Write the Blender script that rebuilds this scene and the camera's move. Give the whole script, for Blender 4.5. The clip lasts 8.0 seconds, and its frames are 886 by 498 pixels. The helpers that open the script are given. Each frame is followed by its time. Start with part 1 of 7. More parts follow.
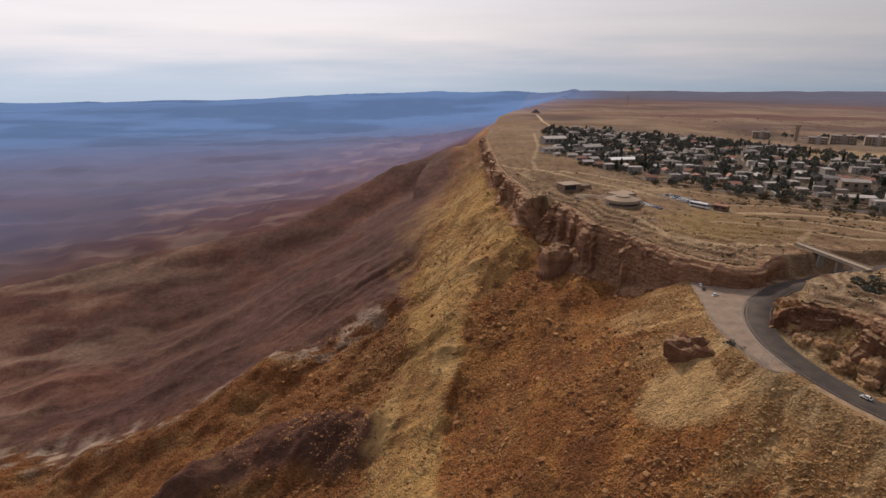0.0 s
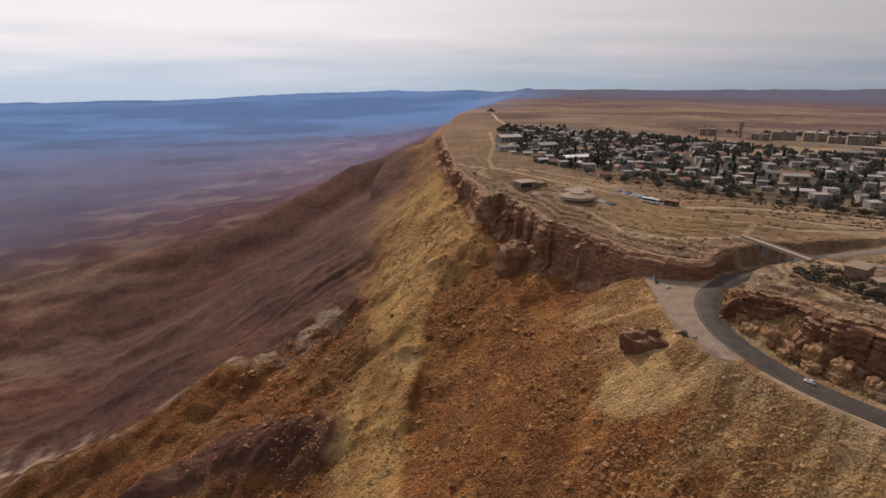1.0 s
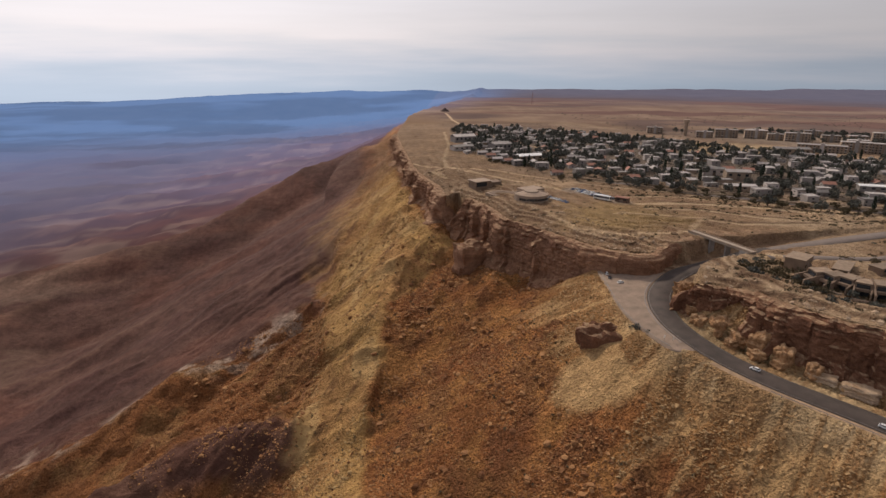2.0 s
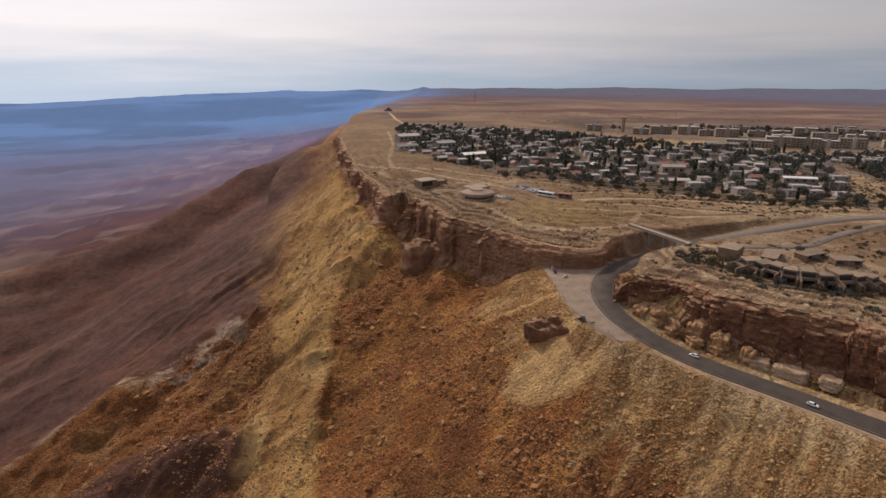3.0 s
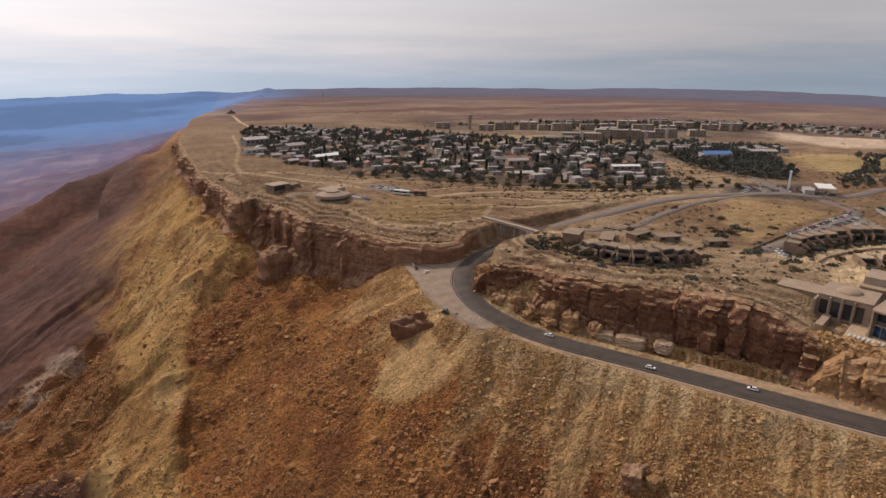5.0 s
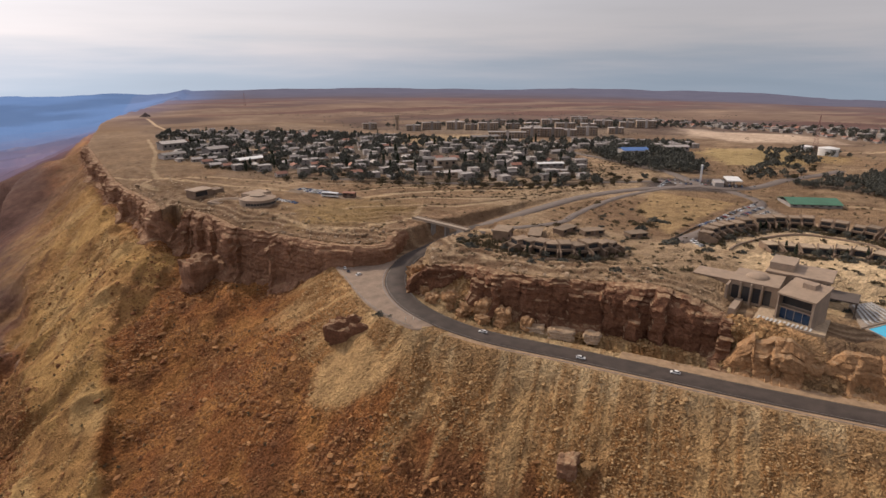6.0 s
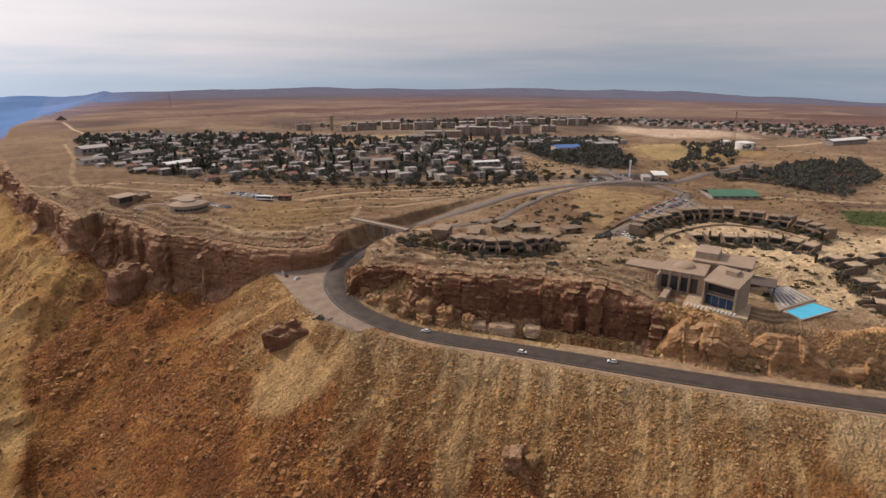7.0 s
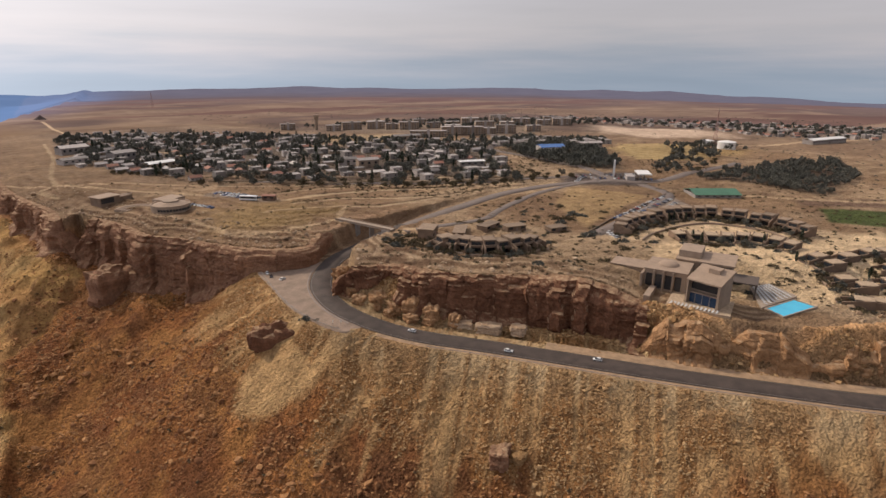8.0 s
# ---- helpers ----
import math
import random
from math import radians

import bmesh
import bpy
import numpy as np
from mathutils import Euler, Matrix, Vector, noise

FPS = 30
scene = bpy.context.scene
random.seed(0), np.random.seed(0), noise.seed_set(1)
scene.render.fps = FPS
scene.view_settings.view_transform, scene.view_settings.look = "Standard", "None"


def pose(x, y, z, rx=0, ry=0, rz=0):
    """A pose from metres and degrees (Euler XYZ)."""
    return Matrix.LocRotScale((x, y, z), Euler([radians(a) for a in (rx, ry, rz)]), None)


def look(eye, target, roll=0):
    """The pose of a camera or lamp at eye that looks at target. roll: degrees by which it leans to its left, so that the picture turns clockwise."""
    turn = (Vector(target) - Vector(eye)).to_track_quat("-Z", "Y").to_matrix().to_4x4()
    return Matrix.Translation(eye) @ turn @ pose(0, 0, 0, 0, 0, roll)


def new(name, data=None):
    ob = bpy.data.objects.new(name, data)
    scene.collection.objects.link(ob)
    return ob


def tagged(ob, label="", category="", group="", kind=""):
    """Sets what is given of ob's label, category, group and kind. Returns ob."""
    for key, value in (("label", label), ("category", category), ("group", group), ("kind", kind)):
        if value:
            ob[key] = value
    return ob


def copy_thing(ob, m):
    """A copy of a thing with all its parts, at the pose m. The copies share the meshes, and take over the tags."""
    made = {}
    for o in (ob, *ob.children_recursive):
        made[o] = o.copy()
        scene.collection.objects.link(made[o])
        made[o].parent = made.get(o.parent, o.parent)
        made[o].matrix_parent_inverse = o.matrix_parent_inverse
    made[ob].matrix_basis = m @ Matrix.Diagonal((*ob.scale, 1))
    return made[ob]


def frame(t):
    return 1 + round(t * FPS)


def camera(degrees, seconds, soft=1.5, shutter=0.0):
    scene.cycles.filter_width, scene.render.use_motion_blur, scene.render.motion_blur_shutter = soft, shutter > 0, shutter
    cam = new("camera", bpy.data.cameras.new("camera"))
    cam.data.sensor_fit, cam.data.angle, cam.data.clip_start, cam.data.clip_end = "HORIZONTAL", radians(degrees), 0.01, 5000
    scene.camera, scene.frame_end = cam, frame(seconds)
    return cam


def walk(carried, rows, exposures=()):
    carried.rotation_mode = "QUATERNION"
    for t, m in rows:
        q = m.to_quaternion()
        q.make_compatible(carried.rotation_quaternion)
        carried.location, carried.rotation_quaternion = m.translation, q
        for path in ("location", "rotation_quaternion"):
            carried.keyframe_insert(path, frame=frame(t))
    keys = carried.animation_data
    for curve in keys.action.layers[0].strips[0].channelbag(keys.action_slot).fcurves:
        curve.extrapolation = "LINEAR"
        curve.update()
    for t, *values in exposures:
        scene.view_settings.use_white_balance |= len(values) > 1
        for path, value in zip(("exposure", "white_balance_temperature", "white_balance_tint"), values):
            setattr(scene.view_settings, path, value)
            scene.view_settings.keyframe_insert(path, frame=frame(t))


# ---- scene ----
# ---------- camera: hovers over the crater slope and turns ----------
EYE_Z = 85.0
cam = camera(73.63, 8.0, soft=1.5)
TURN = [
    (0.0, 0.0, -17.63, 0.12), (0.5, -2.26, -17.66, 0.10), (1.0, -4.19, -17.70, 0.16), (1.5, -6.26, -17.69, 0.22),
    (3.0, -13.88, -17.73, 0.20), (3.5, -16.98, -17.74, 0.13), (4.0, -20.54, -17.74, 0.06), (4.5, -24.41, -17.73, 0.09),
    (6.0, -34.93, -17.65, 0.15), (6.5, -38.51, -17.66, 0.09), (7.0, -41.04, -17.67, 0.08), (7.5, -41.95, -17.69, 0.16),
    (8.0, -42.47, -17.70, 0.24),
]


def level_pose(yaw, pitch, roll):
    return pose(0, 0, EYE_Z, 90 + pitch, 0, yaw) @ pose(0, 0, 0, 0, 0, roll)


walk(cam, [(t, level_pose(a, b, c)) for t, a, b, c in TURN],
     exposures=[(0.0, -0.23), (3.0, -0.15), (6.0, 0.0), (8.0, 0.04)])

# ---------- light: hazy sun ahead and to the left, thin cloud ----------
SUN_AZ, SUN_EL = 14.0, 38.0          # degrees left of +y, degrees up
sun = new("sun", bpy.data.lights.new("sun", "SUN"))
sun.data.energy, sun.data.angle, sun.data.color = 3.2, radians(0.9), (1.0, 0.835, 0.67)
sun_dir = Vector((-math.sin(radians(SUN_AZ)) * math.cos(radians(SUN_EL)),
                  math.cos(radians(SUN_AZ)) * math.cos(radians(SUN_EL)), math.sin(radians(SUN_EL))))
sun.matrix_world = look(sun_dir * 900, (0, 0, 0))

world = bpy.data.worlds.new("sky")
scene.world = world
world.use_nodes = True
wt = world.node_tree
wt.nodes.clear()


def wnode(kind, **kw):
    n = wt.nodes.new(kind)
    for k, v in kw.items():
        n.inputs[k].default_value = v
    return n


sky = wt.nodes.new("ShaderNodeTexSky")
sky.sky_type, sky.sun_disc = "NISHITA", False
sky.sun_elevation, sky.sun_rotation = radians(SUN_EL), radians(-SUN_AZ)
sky.air_density, sky.dust_density, sky.ozone_density = 1.2, 1.2, 2.0
coord = wt.nodes.new("ShaderNodeTexCoord")


def wmath(op, a, b):
    n = wt.nodes.new("ShaderNodeMath")
    n.operation = op
    for i, v in enumerate((a, b)):
        if isinstance(v, (int, float)):
            n.inputs[i].default_value = v
        else:
            wt.links.new(v, n.inputs[i])
    return n.outputs["Value"]


def wmix(fac, a, b, blend_type="MIX"):
    n = wt.nodes.new("ShaderNodeMix")
    n.data_type, n.blend_type = "RGBA", blend_type
    for key, v in (("Factor", fac), ("A", a), ("B", b)):
        if isinstance(v, (int, float, tuple)):
            n.inputs[key].default_value = v
        else:
            wt.links.new(v, n.inputs[key])
    return n.outputs["Result"]


# thin cloud: lavender white above, pale blue air low down, brighter towards the sun
sep = wt.nodes.new("ShaderNodeSeparateXYZ")
wt.links.new(coord.outputs["Generated"], sep.inputs["Vector"])
flat = wt.nodes.new("ShaderNodeMapping")
flat.inputs["Scale"].default_value = (2.2, 2.2, 26.0)
wt.links.new(coord.outputs["Generated"], flat.inputs["Vector"])
veil = wnode("ShaderNodeTexNoise", Scale=1.5, Detail=5.0, Roughness=0.5)
wt.links.new(flat.outputs["Vector"], veil.inputs["Vector"])
rise = wt.nodes.new("ShaderNodeMapRange")
rise.interpolation_type = "SMOOTHSTEP"
rise.inputs["From Min"].default_value, rise.inputs["From Max"].default_value = -0.045, 0.06
wt.links.new(wmath("ADD", sep.outputs["Z"], wmath("MULTIPLY", wmath("SUBTRACT", veil.outputs["Fac"], 0.5), 0.11)), rise.inputs["Value"])
dot = wt.nodes.new("ShaderNodeVectorMath")
dot.operation = "DOT_PRODUCT"
dot.inputs[1].default_value = (-0.433, 0.75, 0.5)         # the thin, bright part of the cloud
wt.links.new(coord.outputs["Generated"], dot.inputs[0])
glow = wmath("POWER", wmath("MAXIMUM", dot.outputs["Value"], 0.0), 2.0)
bright = wmath("MULTIPLY_ADD", glow, 0.95)
bright.node.inputs[2].default_value = 0.64
puff = wmath("MULTIPLY_ADD", veil.outputs["Fac"], 0.22)
puff.node.inputs[2].default_value = 0.89
level = wmath("MULTIPLY", bright, puff)
base_sky = wmix(rise.outputs["Result"], (4.7, 5.7, 7.2, 1), (7.6, 7.15, 7.65, 1))
lit = wt.nodes.new("ShaderNodeVectorMath")
lit.operation = "SCALE"
wt.links.new(base_sky, lit.inputs[0])
wt.links.new(level, lit.inputs["Scale"])
back = wnode("ShaderNodeBackground", Strength=0.1)
wout = wt.nodes.new("ShaderNodeOutputWorld")
wt.links.new(wmix(0.88, sky.outputs["Color"], lit.outputs["Vector"]), back.inputs["Color"])
wt.links.new(back.outputs["Background"], wout.inputs["Surface"])

# ---------- materials ----------


def shader(name):
    m = bpy.data.materials.new(name)
    m.use_nodes = True
    return m, m.node_tree, m.node_tree.nodes["Principled BSDF"]


def add(nt, kind, **kw):
    n = nt.nodes.new(kind)
    for k, v in kw.items():
        n.inputs[k].default_value = v
    return n


def mapped(nt, scale):
    g = nt.nodes.new("ShaderNodeNewGeometry")
    m = nt.nodes.new("ShaderNodeMapping")
    m.inputs["Scale"].default_value = scale if isinstance(scale, tuple) else (scale,) * 3
    nt.links.new(g.outputs["Position"], m.inputs["Vector"])
    return m.outputs["Vector"]


def multiply(nt, a, b, fac=1.0):
    n = nt.nodes.new("ShaderNodeMix")
    n.data_type, n.blend_type = "RGBA", "MULTIPLY"
    n.inputs["Factor"].default_value = fac
    nt.links.new(a, n.inputs["A"])
    nt.links.new(b, n.inputs["B"])
    return n.outputs["Result"]


def tone(nt, vec, scale, lo, hi, detail=5.0, rough=0.6, p0=0.3, p1=0.7):
    """A noise that runs from the colour lo to the colour hi."""
    n = add(nt, "ShaderNodeTexNoise", Scale=scale, Detail=detail, Roughness=rough)
    if vec is not None:
        nt.links.new(vec, n.inputs["Vector"])
    r = nt.nodes.new("ShaderNodeValToRGB")
    r.color_ramp.elements[0].position, r.color_ramp.elements[1].position = p0, p1
    r.color_ramp.elements[0].color, r.color_ramp.elements[1].color = (*lo, 1), (*hi, 1)
    nt.links.new(n.outputs["Fac"], r.inputs["Fac"])
    return r.outputs["Color"], n.outputs["Fac"]


def bumped(nt, bsdf, height, strength, dist):
    b = add(nt, "ShaderNodeBump", Strength=strength, Distance=dist)
    nt.links.new(height, b.inputs["Height"])
    nt.links.new(b.outputs["Normal"], bsdf.inputs["Normal"])


def plain(name, colour, rough=0.8, spread=0.18, scale=0.6, metal=0.0, bump=0.0, by_object=0.0):
    """A painted or mineral surface with stains at two scales."""
    m, nt, b = shader(name)
    lo = tuple(c * (1 - spread) for c in colour)
    hi = tuple(min(1, c * (1 + spread)) for c in colour)
    vec = mapped(nt, 1.0)
    col, fac = tone(nt, vec, scale, lo, hi)
    fine, _ = tone(nt, vec, scale * 9, (0.82,) * 3, (1.0,) * 3)
    out = multiply(nt, col, fine)
    if by_object:
        info = nt.nodes.new("ShaderNodeObjectInfo")
        r = nt.nodes.new("ShaderNodeMapRange")
        r.inputs["To Min"].default_value, r.inputs["To Max"].default_value = 1 - by_object, 1 + by_object
        nt.links.new(info.outputs["Random"], r.inputs["Value"])
        hsv = nt.nodes.new("ShaderNodeHueSaturation")
        nt.links.new(r.outputs["Result"], hsv.inputs["Value"])
        nt.links.new(out, hsv.inputs["Color"])
        out = hsv.outputs["Color"]
    nt.links.new(out, b.inputs["Base Color"])
    b.inputs["Roughness"].default_value, b.inputs["Metallic"].default_value = rough, metal
    if bump:
        bumped(nt, b, fac, 0.6, bump)
    return m


def ground_material():
    """Desert ground: soil colours by kind of ground and distance, stones, cracks and rills as grain and relief."""
    m, nt, b = shader("desert_ground")
    soil = nt.nodes.new("ShaderNodeAttribute")
    soil.attribute_name = "soil"
    rough_ground = nt.nodes.new("ShaderNodeAttribute")
    rough_ground.attribute_name = "stony"
    v = mapped(nt, 1.0)
    big, _ = tone(nt, v, 0.018, (0.74, 0.72, 0.70), (1.18, 1.17, 1.14), 6.0)
    mid, midf = tone(nt, v, 0.14, (0.68, 0.65, 0.62), (1.22, 1.20, 1.16), 6.0, 0.65)
    fine, finef = tone(nt, v, 0.9, (0.52, 0.48, 0.45), (1.34, 1.33, 1.29), 4.0, 0.72, 0.34, 0.66)
    c = multiply(nt, multiply(nt, soil.outputs["Color"], big), mid)
    stones = multiply(nt, c, fine, 1.0)
    n = nt.nodes.new("ShaderNodeMix")
    n.data_type = "RGBA"
    nt.links.new(rough_ground.outputs["Fac"], n.inputs["Factor"])
    nt.links.new(c, n.inputs["A"])
    nt.links.new(stones, n.inputs["B"])
    nt.links.new(n.outputs["Result"], b.inputs["Base Color"])
    b.inputs["Roughness"].default_value = 0.95
    b.inputs["Specular IOR Level"].default_value = 0.1
    s = nt.nodes.new("ShaderNodeMath")
    s.operation = "MULTIPLY"
    nt.links.new(finef, s.inputs[0])
    nt.links.new(rough_ground.outputs["Fac"], s.inputs[1])
    t = nt.nodes.new("ShaderNodeMath")
    t.operation = "ADD"
    soft_mid = nt.nodes.new("ShaderNodeMath")
    soft_mid.operation = "MULTIPLY"
    keep_mid = add(nt, "ShaderNodeMapRange", **{"To Min": 0.3})
    nt.links.new(rough_ground.outputs["Fac"], keep_mid.inputs["Value"])
    nt.links.new(midf, soft_mid.inputs[0])
    nt.links.new(keep_mid.outputs["Result"], soft_mid.inputs[1])
    nt.links.new(soft_mid.outputs["Value"], t.inputs[0])
    nt.links.new(s.outputs["Value"], t.inputs[1])
    total = t.outputs["Value"]
    for scale, weight in ((0.36, 0.9), (1.15, 0.6)):      # packed stones of about 3 m and 1 m
        cell = add(nt, "ShaderNodeTexVoronoi", Scale=scale, Randomness=1.0)
        nt.links.new(v, cell.inputs["Vector"])
        k = nt.nodes.new("ShaderNodeMath")
        k.operation = "MULTIPLY"
        nt.links.new(cell.outputs["Distance"], k.inputs[0])
        nt.links.new(rough_ground.outputs["Fac"], k.inputs[1])
        a = nt.nodes.new("ShaderNodeMath")
        a.operation = "MULTIPLY_ADD"
        a.inputs[1].default_value = -weight
        nt.links.new(k.outputs["Value"], a.inputs[0])
        nt.links.new(total, a.inputs[2])
        total = a.outputs["Value"]
    bumped(nt, b, total, 1.0, 3.0)
    return m


def rock_material(name, lo, hi, band=(0.78, 0.74, 0.70)):
    """Bedded limestone: horizontal beds, vertical streaks, dark cracks."""
    m, nt, b = shader(name)
    col, f0 = tone(nt, mapped(nt, (0.05, 0.05, 0.28)), 1.0, lo, hi, 6.0, 0.65)
    streak, f1 = tone(nt, mapped(nt, (0.32, 0.32, 0.035)), 1.0, band, (1.15, 1.13, 1.1), 5.0, 0.6)
    grain, f2 = tone(nt, mapped(nt, 1.1), 1.0, (0.66,) * 3, (1.15,) * 3, 5.0, 0.7)
    c = multiply(nt, multiply(nt, col, streak), grain)
    pale_top, _ = tone(nt, mapped(nt, 0.5), 1.0, (0.28, 0.175, 0.098), (0.46, 0.325, 0.20), 5.0, 0.65)
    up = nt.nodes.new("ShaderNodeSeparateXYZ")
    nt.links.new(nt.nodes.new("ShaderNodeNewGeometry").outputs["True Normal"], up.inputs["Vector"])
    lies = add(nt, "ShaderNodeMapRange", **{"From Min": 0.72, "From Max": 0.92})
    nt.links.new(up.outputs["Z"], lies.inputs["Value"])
    n = nt.nodes.new("ShaderNodeMix")           # pale soil colour, also the lit look of flat tops, painted by surface normal
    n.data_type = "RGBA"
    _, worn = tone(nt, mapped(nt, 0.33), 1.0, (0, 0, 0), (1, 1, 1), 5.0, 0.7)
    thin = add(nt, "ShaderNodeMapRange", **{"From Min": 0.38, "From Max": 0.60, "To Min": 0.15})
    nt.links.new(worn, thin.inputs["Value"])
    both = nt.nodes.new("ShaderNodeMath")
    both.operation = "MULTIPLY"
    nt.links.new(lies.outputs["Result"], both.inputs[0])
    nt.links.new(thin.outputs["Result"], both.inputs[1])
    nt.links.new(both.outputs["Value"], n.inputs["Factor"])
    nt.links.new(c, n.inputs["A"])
    nt.links.new(pale_top, n.inputs["B"])
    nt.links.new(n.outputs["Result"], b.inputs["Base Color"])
    b.inputs["Roughness"].default_value = 0.92
    b.inputs["Specular IOR Level"].default_value = 0.15
    s = nt.nodes.new("ShaderNodeMath")
    s.operation = "ADD"
    nt.links.new(f1, s.inputs[0])
    nt.links.new(f2, s.inputs[1])
    bumped(nt, b, s.outputs["Value"], 0.8, 0.9)
    return m


M_GROUND = ground_material()
# one rock in two tones: shade painted into the first, besides its redder stain
M_CLIFF = rock_material("shaded_red_limestone", (0.125, 0.056, 0.034), (0.25, 0.127, 0.074))
M_RIMROCK = rock_material("lit_brown_limestone", (0.175, 0.088, 0.055), (0.35, 0.200, 0.122))
M_ASPHALT = plain("asphalt", (0.060, 0.044, 0.036), 0.9, 0.34, 0.2)
M_GRAVEL = plain("packed_gravel", (0.255, 0.186, 0.136), 0.95, 0.24, 0.22)
M_PAINT_W = plain("road_paint", (0.17, 0.15, 0.13), 0.7, 0.25, 1.5)

# ---------- the lie of the land ----------
rng = np.random.default_rng(7)
_PERM = rng.permutation(512)
_PERM = np.concatenate([_PERM, _PERM, _PERM])
_VALS = rng.random(512)


def vnoise(x, y):
    """Smooth value noise, 0 to 1."""
    xi, yi = np.floor(x).astype(int), np.floor(y).astype(int)
    u, v = x - xi, y - yi
    u, v = u * u * u * (u * (6 * u - 15) + 10), v * v * v * (v * (6 * v - 15) + 10)

    def at(a, b):
        return _VALS[_PERM[(a % 512) + _PERM[b % 512]] % 512]
    return (at(xi, yi) * (1 - u) + at(xi + 1, yi) * u) * (1 - v) + (at(xi, yi + 1) * (1 - u) + at(xi + 1, yi + 1) * u) * v


def fbm(x, y, octaves=5, gain=0.5):
    t, a, s = 0.0, 1.0, 0.0
    for k in range(octaves):
        t = t + a * vnoise(x * 2 ** k + 17.3 * k, y * 2 ** k - 9.1 * k)
        s, a = s + a, a * gain
    return t / s


def ridged(x, y, octaves=5):
    t, a, s = 0.0, 1.0, 0.0
    for k in range(octaves):
        t = t + a * (1 - np.abs(2 * vnoise(x * 2 ** k + 31.7 * k, y * 2 ** k + 5.9 * k) - 1))
        s, a = s + a, a * 0.5
    return t / s


def smooth(a, b, x):
    t = np.clip((x - a) / (b - a), 0, 1)
    return t * t * (3 - 2 * t)


def to_line(pts, x, y):
    """Distance to a polyline, the side (+ to the right of its run), and how far along it the nearest point lies."""
    best = np.full(x.shape, 1e12)
    side = np.zeros(x.shape)
    along = np.zeros(x.shape)
    run = 0.0
    for (ax, ay), (bx, by) in zip(pts[:-1], pts[1:]):
        dx, dy = bx - ax, by - ay
        L = math.hypot(dx, dy)
        t = np.clip(((x - ax) * dx + (y - ay) * dy) / (L * L), 0, 1)
        d = (x - ax - t * dx) ** 2 + (y - ay - t * dy) ** 2
        near = d < best
        best = np.where(near, d, best)
        side = np.where(near, np.sign((y - ay) * dx - (x - ax) * dy), side)
        along = np.where(near, run + t * L, along)
        run += L
    return np.sqrt(best), -side, along


def inside(poly, x, y):
    hit = np.zeros(x.shape, bool)
    for (ax, ay), (bx, by) in zip(poly, poly[1:] + poly[:1]):
        if ay != by:
            cross = (ay > y) != (by > y)
            hit ^= cross & (x < (bx - ax) * (y - ay) / (by - ay) + ax)
    return hit


# the crater's rim, from the far end past the town to the hotel and on
RIM = [(1050, 4950), (420, 2400), (165, 1500), (110, 1240), (56, 850), (52, 709), (48, 560), (49, 491), (58, 420), (57, 384), (68, 392),
       (80, 363), (84, 328), (93, 310), (106, 282), (121, 260), (139, 250), (146, 232), (140, 217), (131, 209), (148, 193), (161, 165),
       (182, 144.5), (197, 122), (204, 103), (208, 92), (208, 73), (216, 58), (233, 45), (246, 37), (300, 5), (420, -60), (800, -200),
       (2000, -500), (4950, -900)]
PLATEAU = RIM + [(4950, 4950)]
# a smooth pale fan below the rock on the bank
FAN = [(90, 204), (80, 203), (72, 192), (76, 180), (90, 172), (99, 176), (101, 192)]
# heaps of fallen rock along the inner side of the road: metres along it, and their slope
HEAPS = ([200, 240, 300, 335, 360, 415, 436, 450, 474, 490], [0.3, 0.35, 0.4, 0.3, -0.1, -0.1, 0.25, 0.75, 0.8, 0.1])
# bedding ledges on the plateau: metres behind the brink, and their drop
LEDGES = ((-64, 1.1), (-46, 1.2), (-34, 1.1), (-24, 1.3), (-16, 1.2), (-9, 1.0))
# the yellow spur that runs down from the rim
SPUR = [(130, 1500), (85, 1200), (56, 784), (48, 640), (46, 500), (48, 372), (22, 343), (13, 301), (8, 267), (2, 252), (-1, 232), (0, 201), (-4, 120), (-30, 20), (-60, -600)]
SPUR_WIDTH = ([60, 200, 232, 259, 293, 335, 400, 465, 640, 800], [34, 40, 38, 34, 40, 44, 58, 66, 50, 26])      # by y
VALLEY = [(50, 760), (-11, 476), (-26, 402), (-59, 395), (-97, 379), (-141, 372), (-186, 350), (-285, 371), (-420, 400), (-900, 450)]
# crest of the dark brown spur that runs out from the far rim: x, y, z
DARK_SPUR = [(75, 830, -14), (59, 835, -17), (13, 891, -39), (-38, 888, -54), (-118, 846, -80), (-190, 794, -111), (-255, 769, -135), (-361, 744, -151), (-455, 710, -167), (-538, 671, -179), (-760, 600, -215), (-1100, 520, -270)]
MOUNDS = [([(-44, 262), (-77, 278), (-104, 272), (-150, 255)], 9.0, 15.0), ([(-120, 372), (-150, 350), (-190, 335), (-240, 338)], 13.0, 20.0)]
# the road: up the foot of the cliff, round the bend, through the cut, into town
ROAD = [(420, -150, -26), (300, -45, -22), (246, -6, -20.5), (219.8, 26.8, -20.5), (203, 52.6, -20.5), (185.6, 81.4, -20.5), (166.4, 114.4, -20),
        (153.2, 136.5, -19.5), (135.4, 162.1, -18), (126, 183, -16.2), (124.2, 205.4, -14.8), (131.8, 227.8, -13.5), (149.7, 245.2, -11.5),
        (169.4, 250, -9), (192.1, 253.7, -6), (222.7, 256, -3.5), (259.1, 258.8, -1.5), (299.7, 261.6, -0.3), (345, 255, 0), (392, 236, 0)]
# the lay-by outside the bend
LAYBY = [(117, 263), (150, 246), (140, 236), (131, 226), (124, 206), (120, 190), (113, 180), (109, 192), (107.5, 214)]


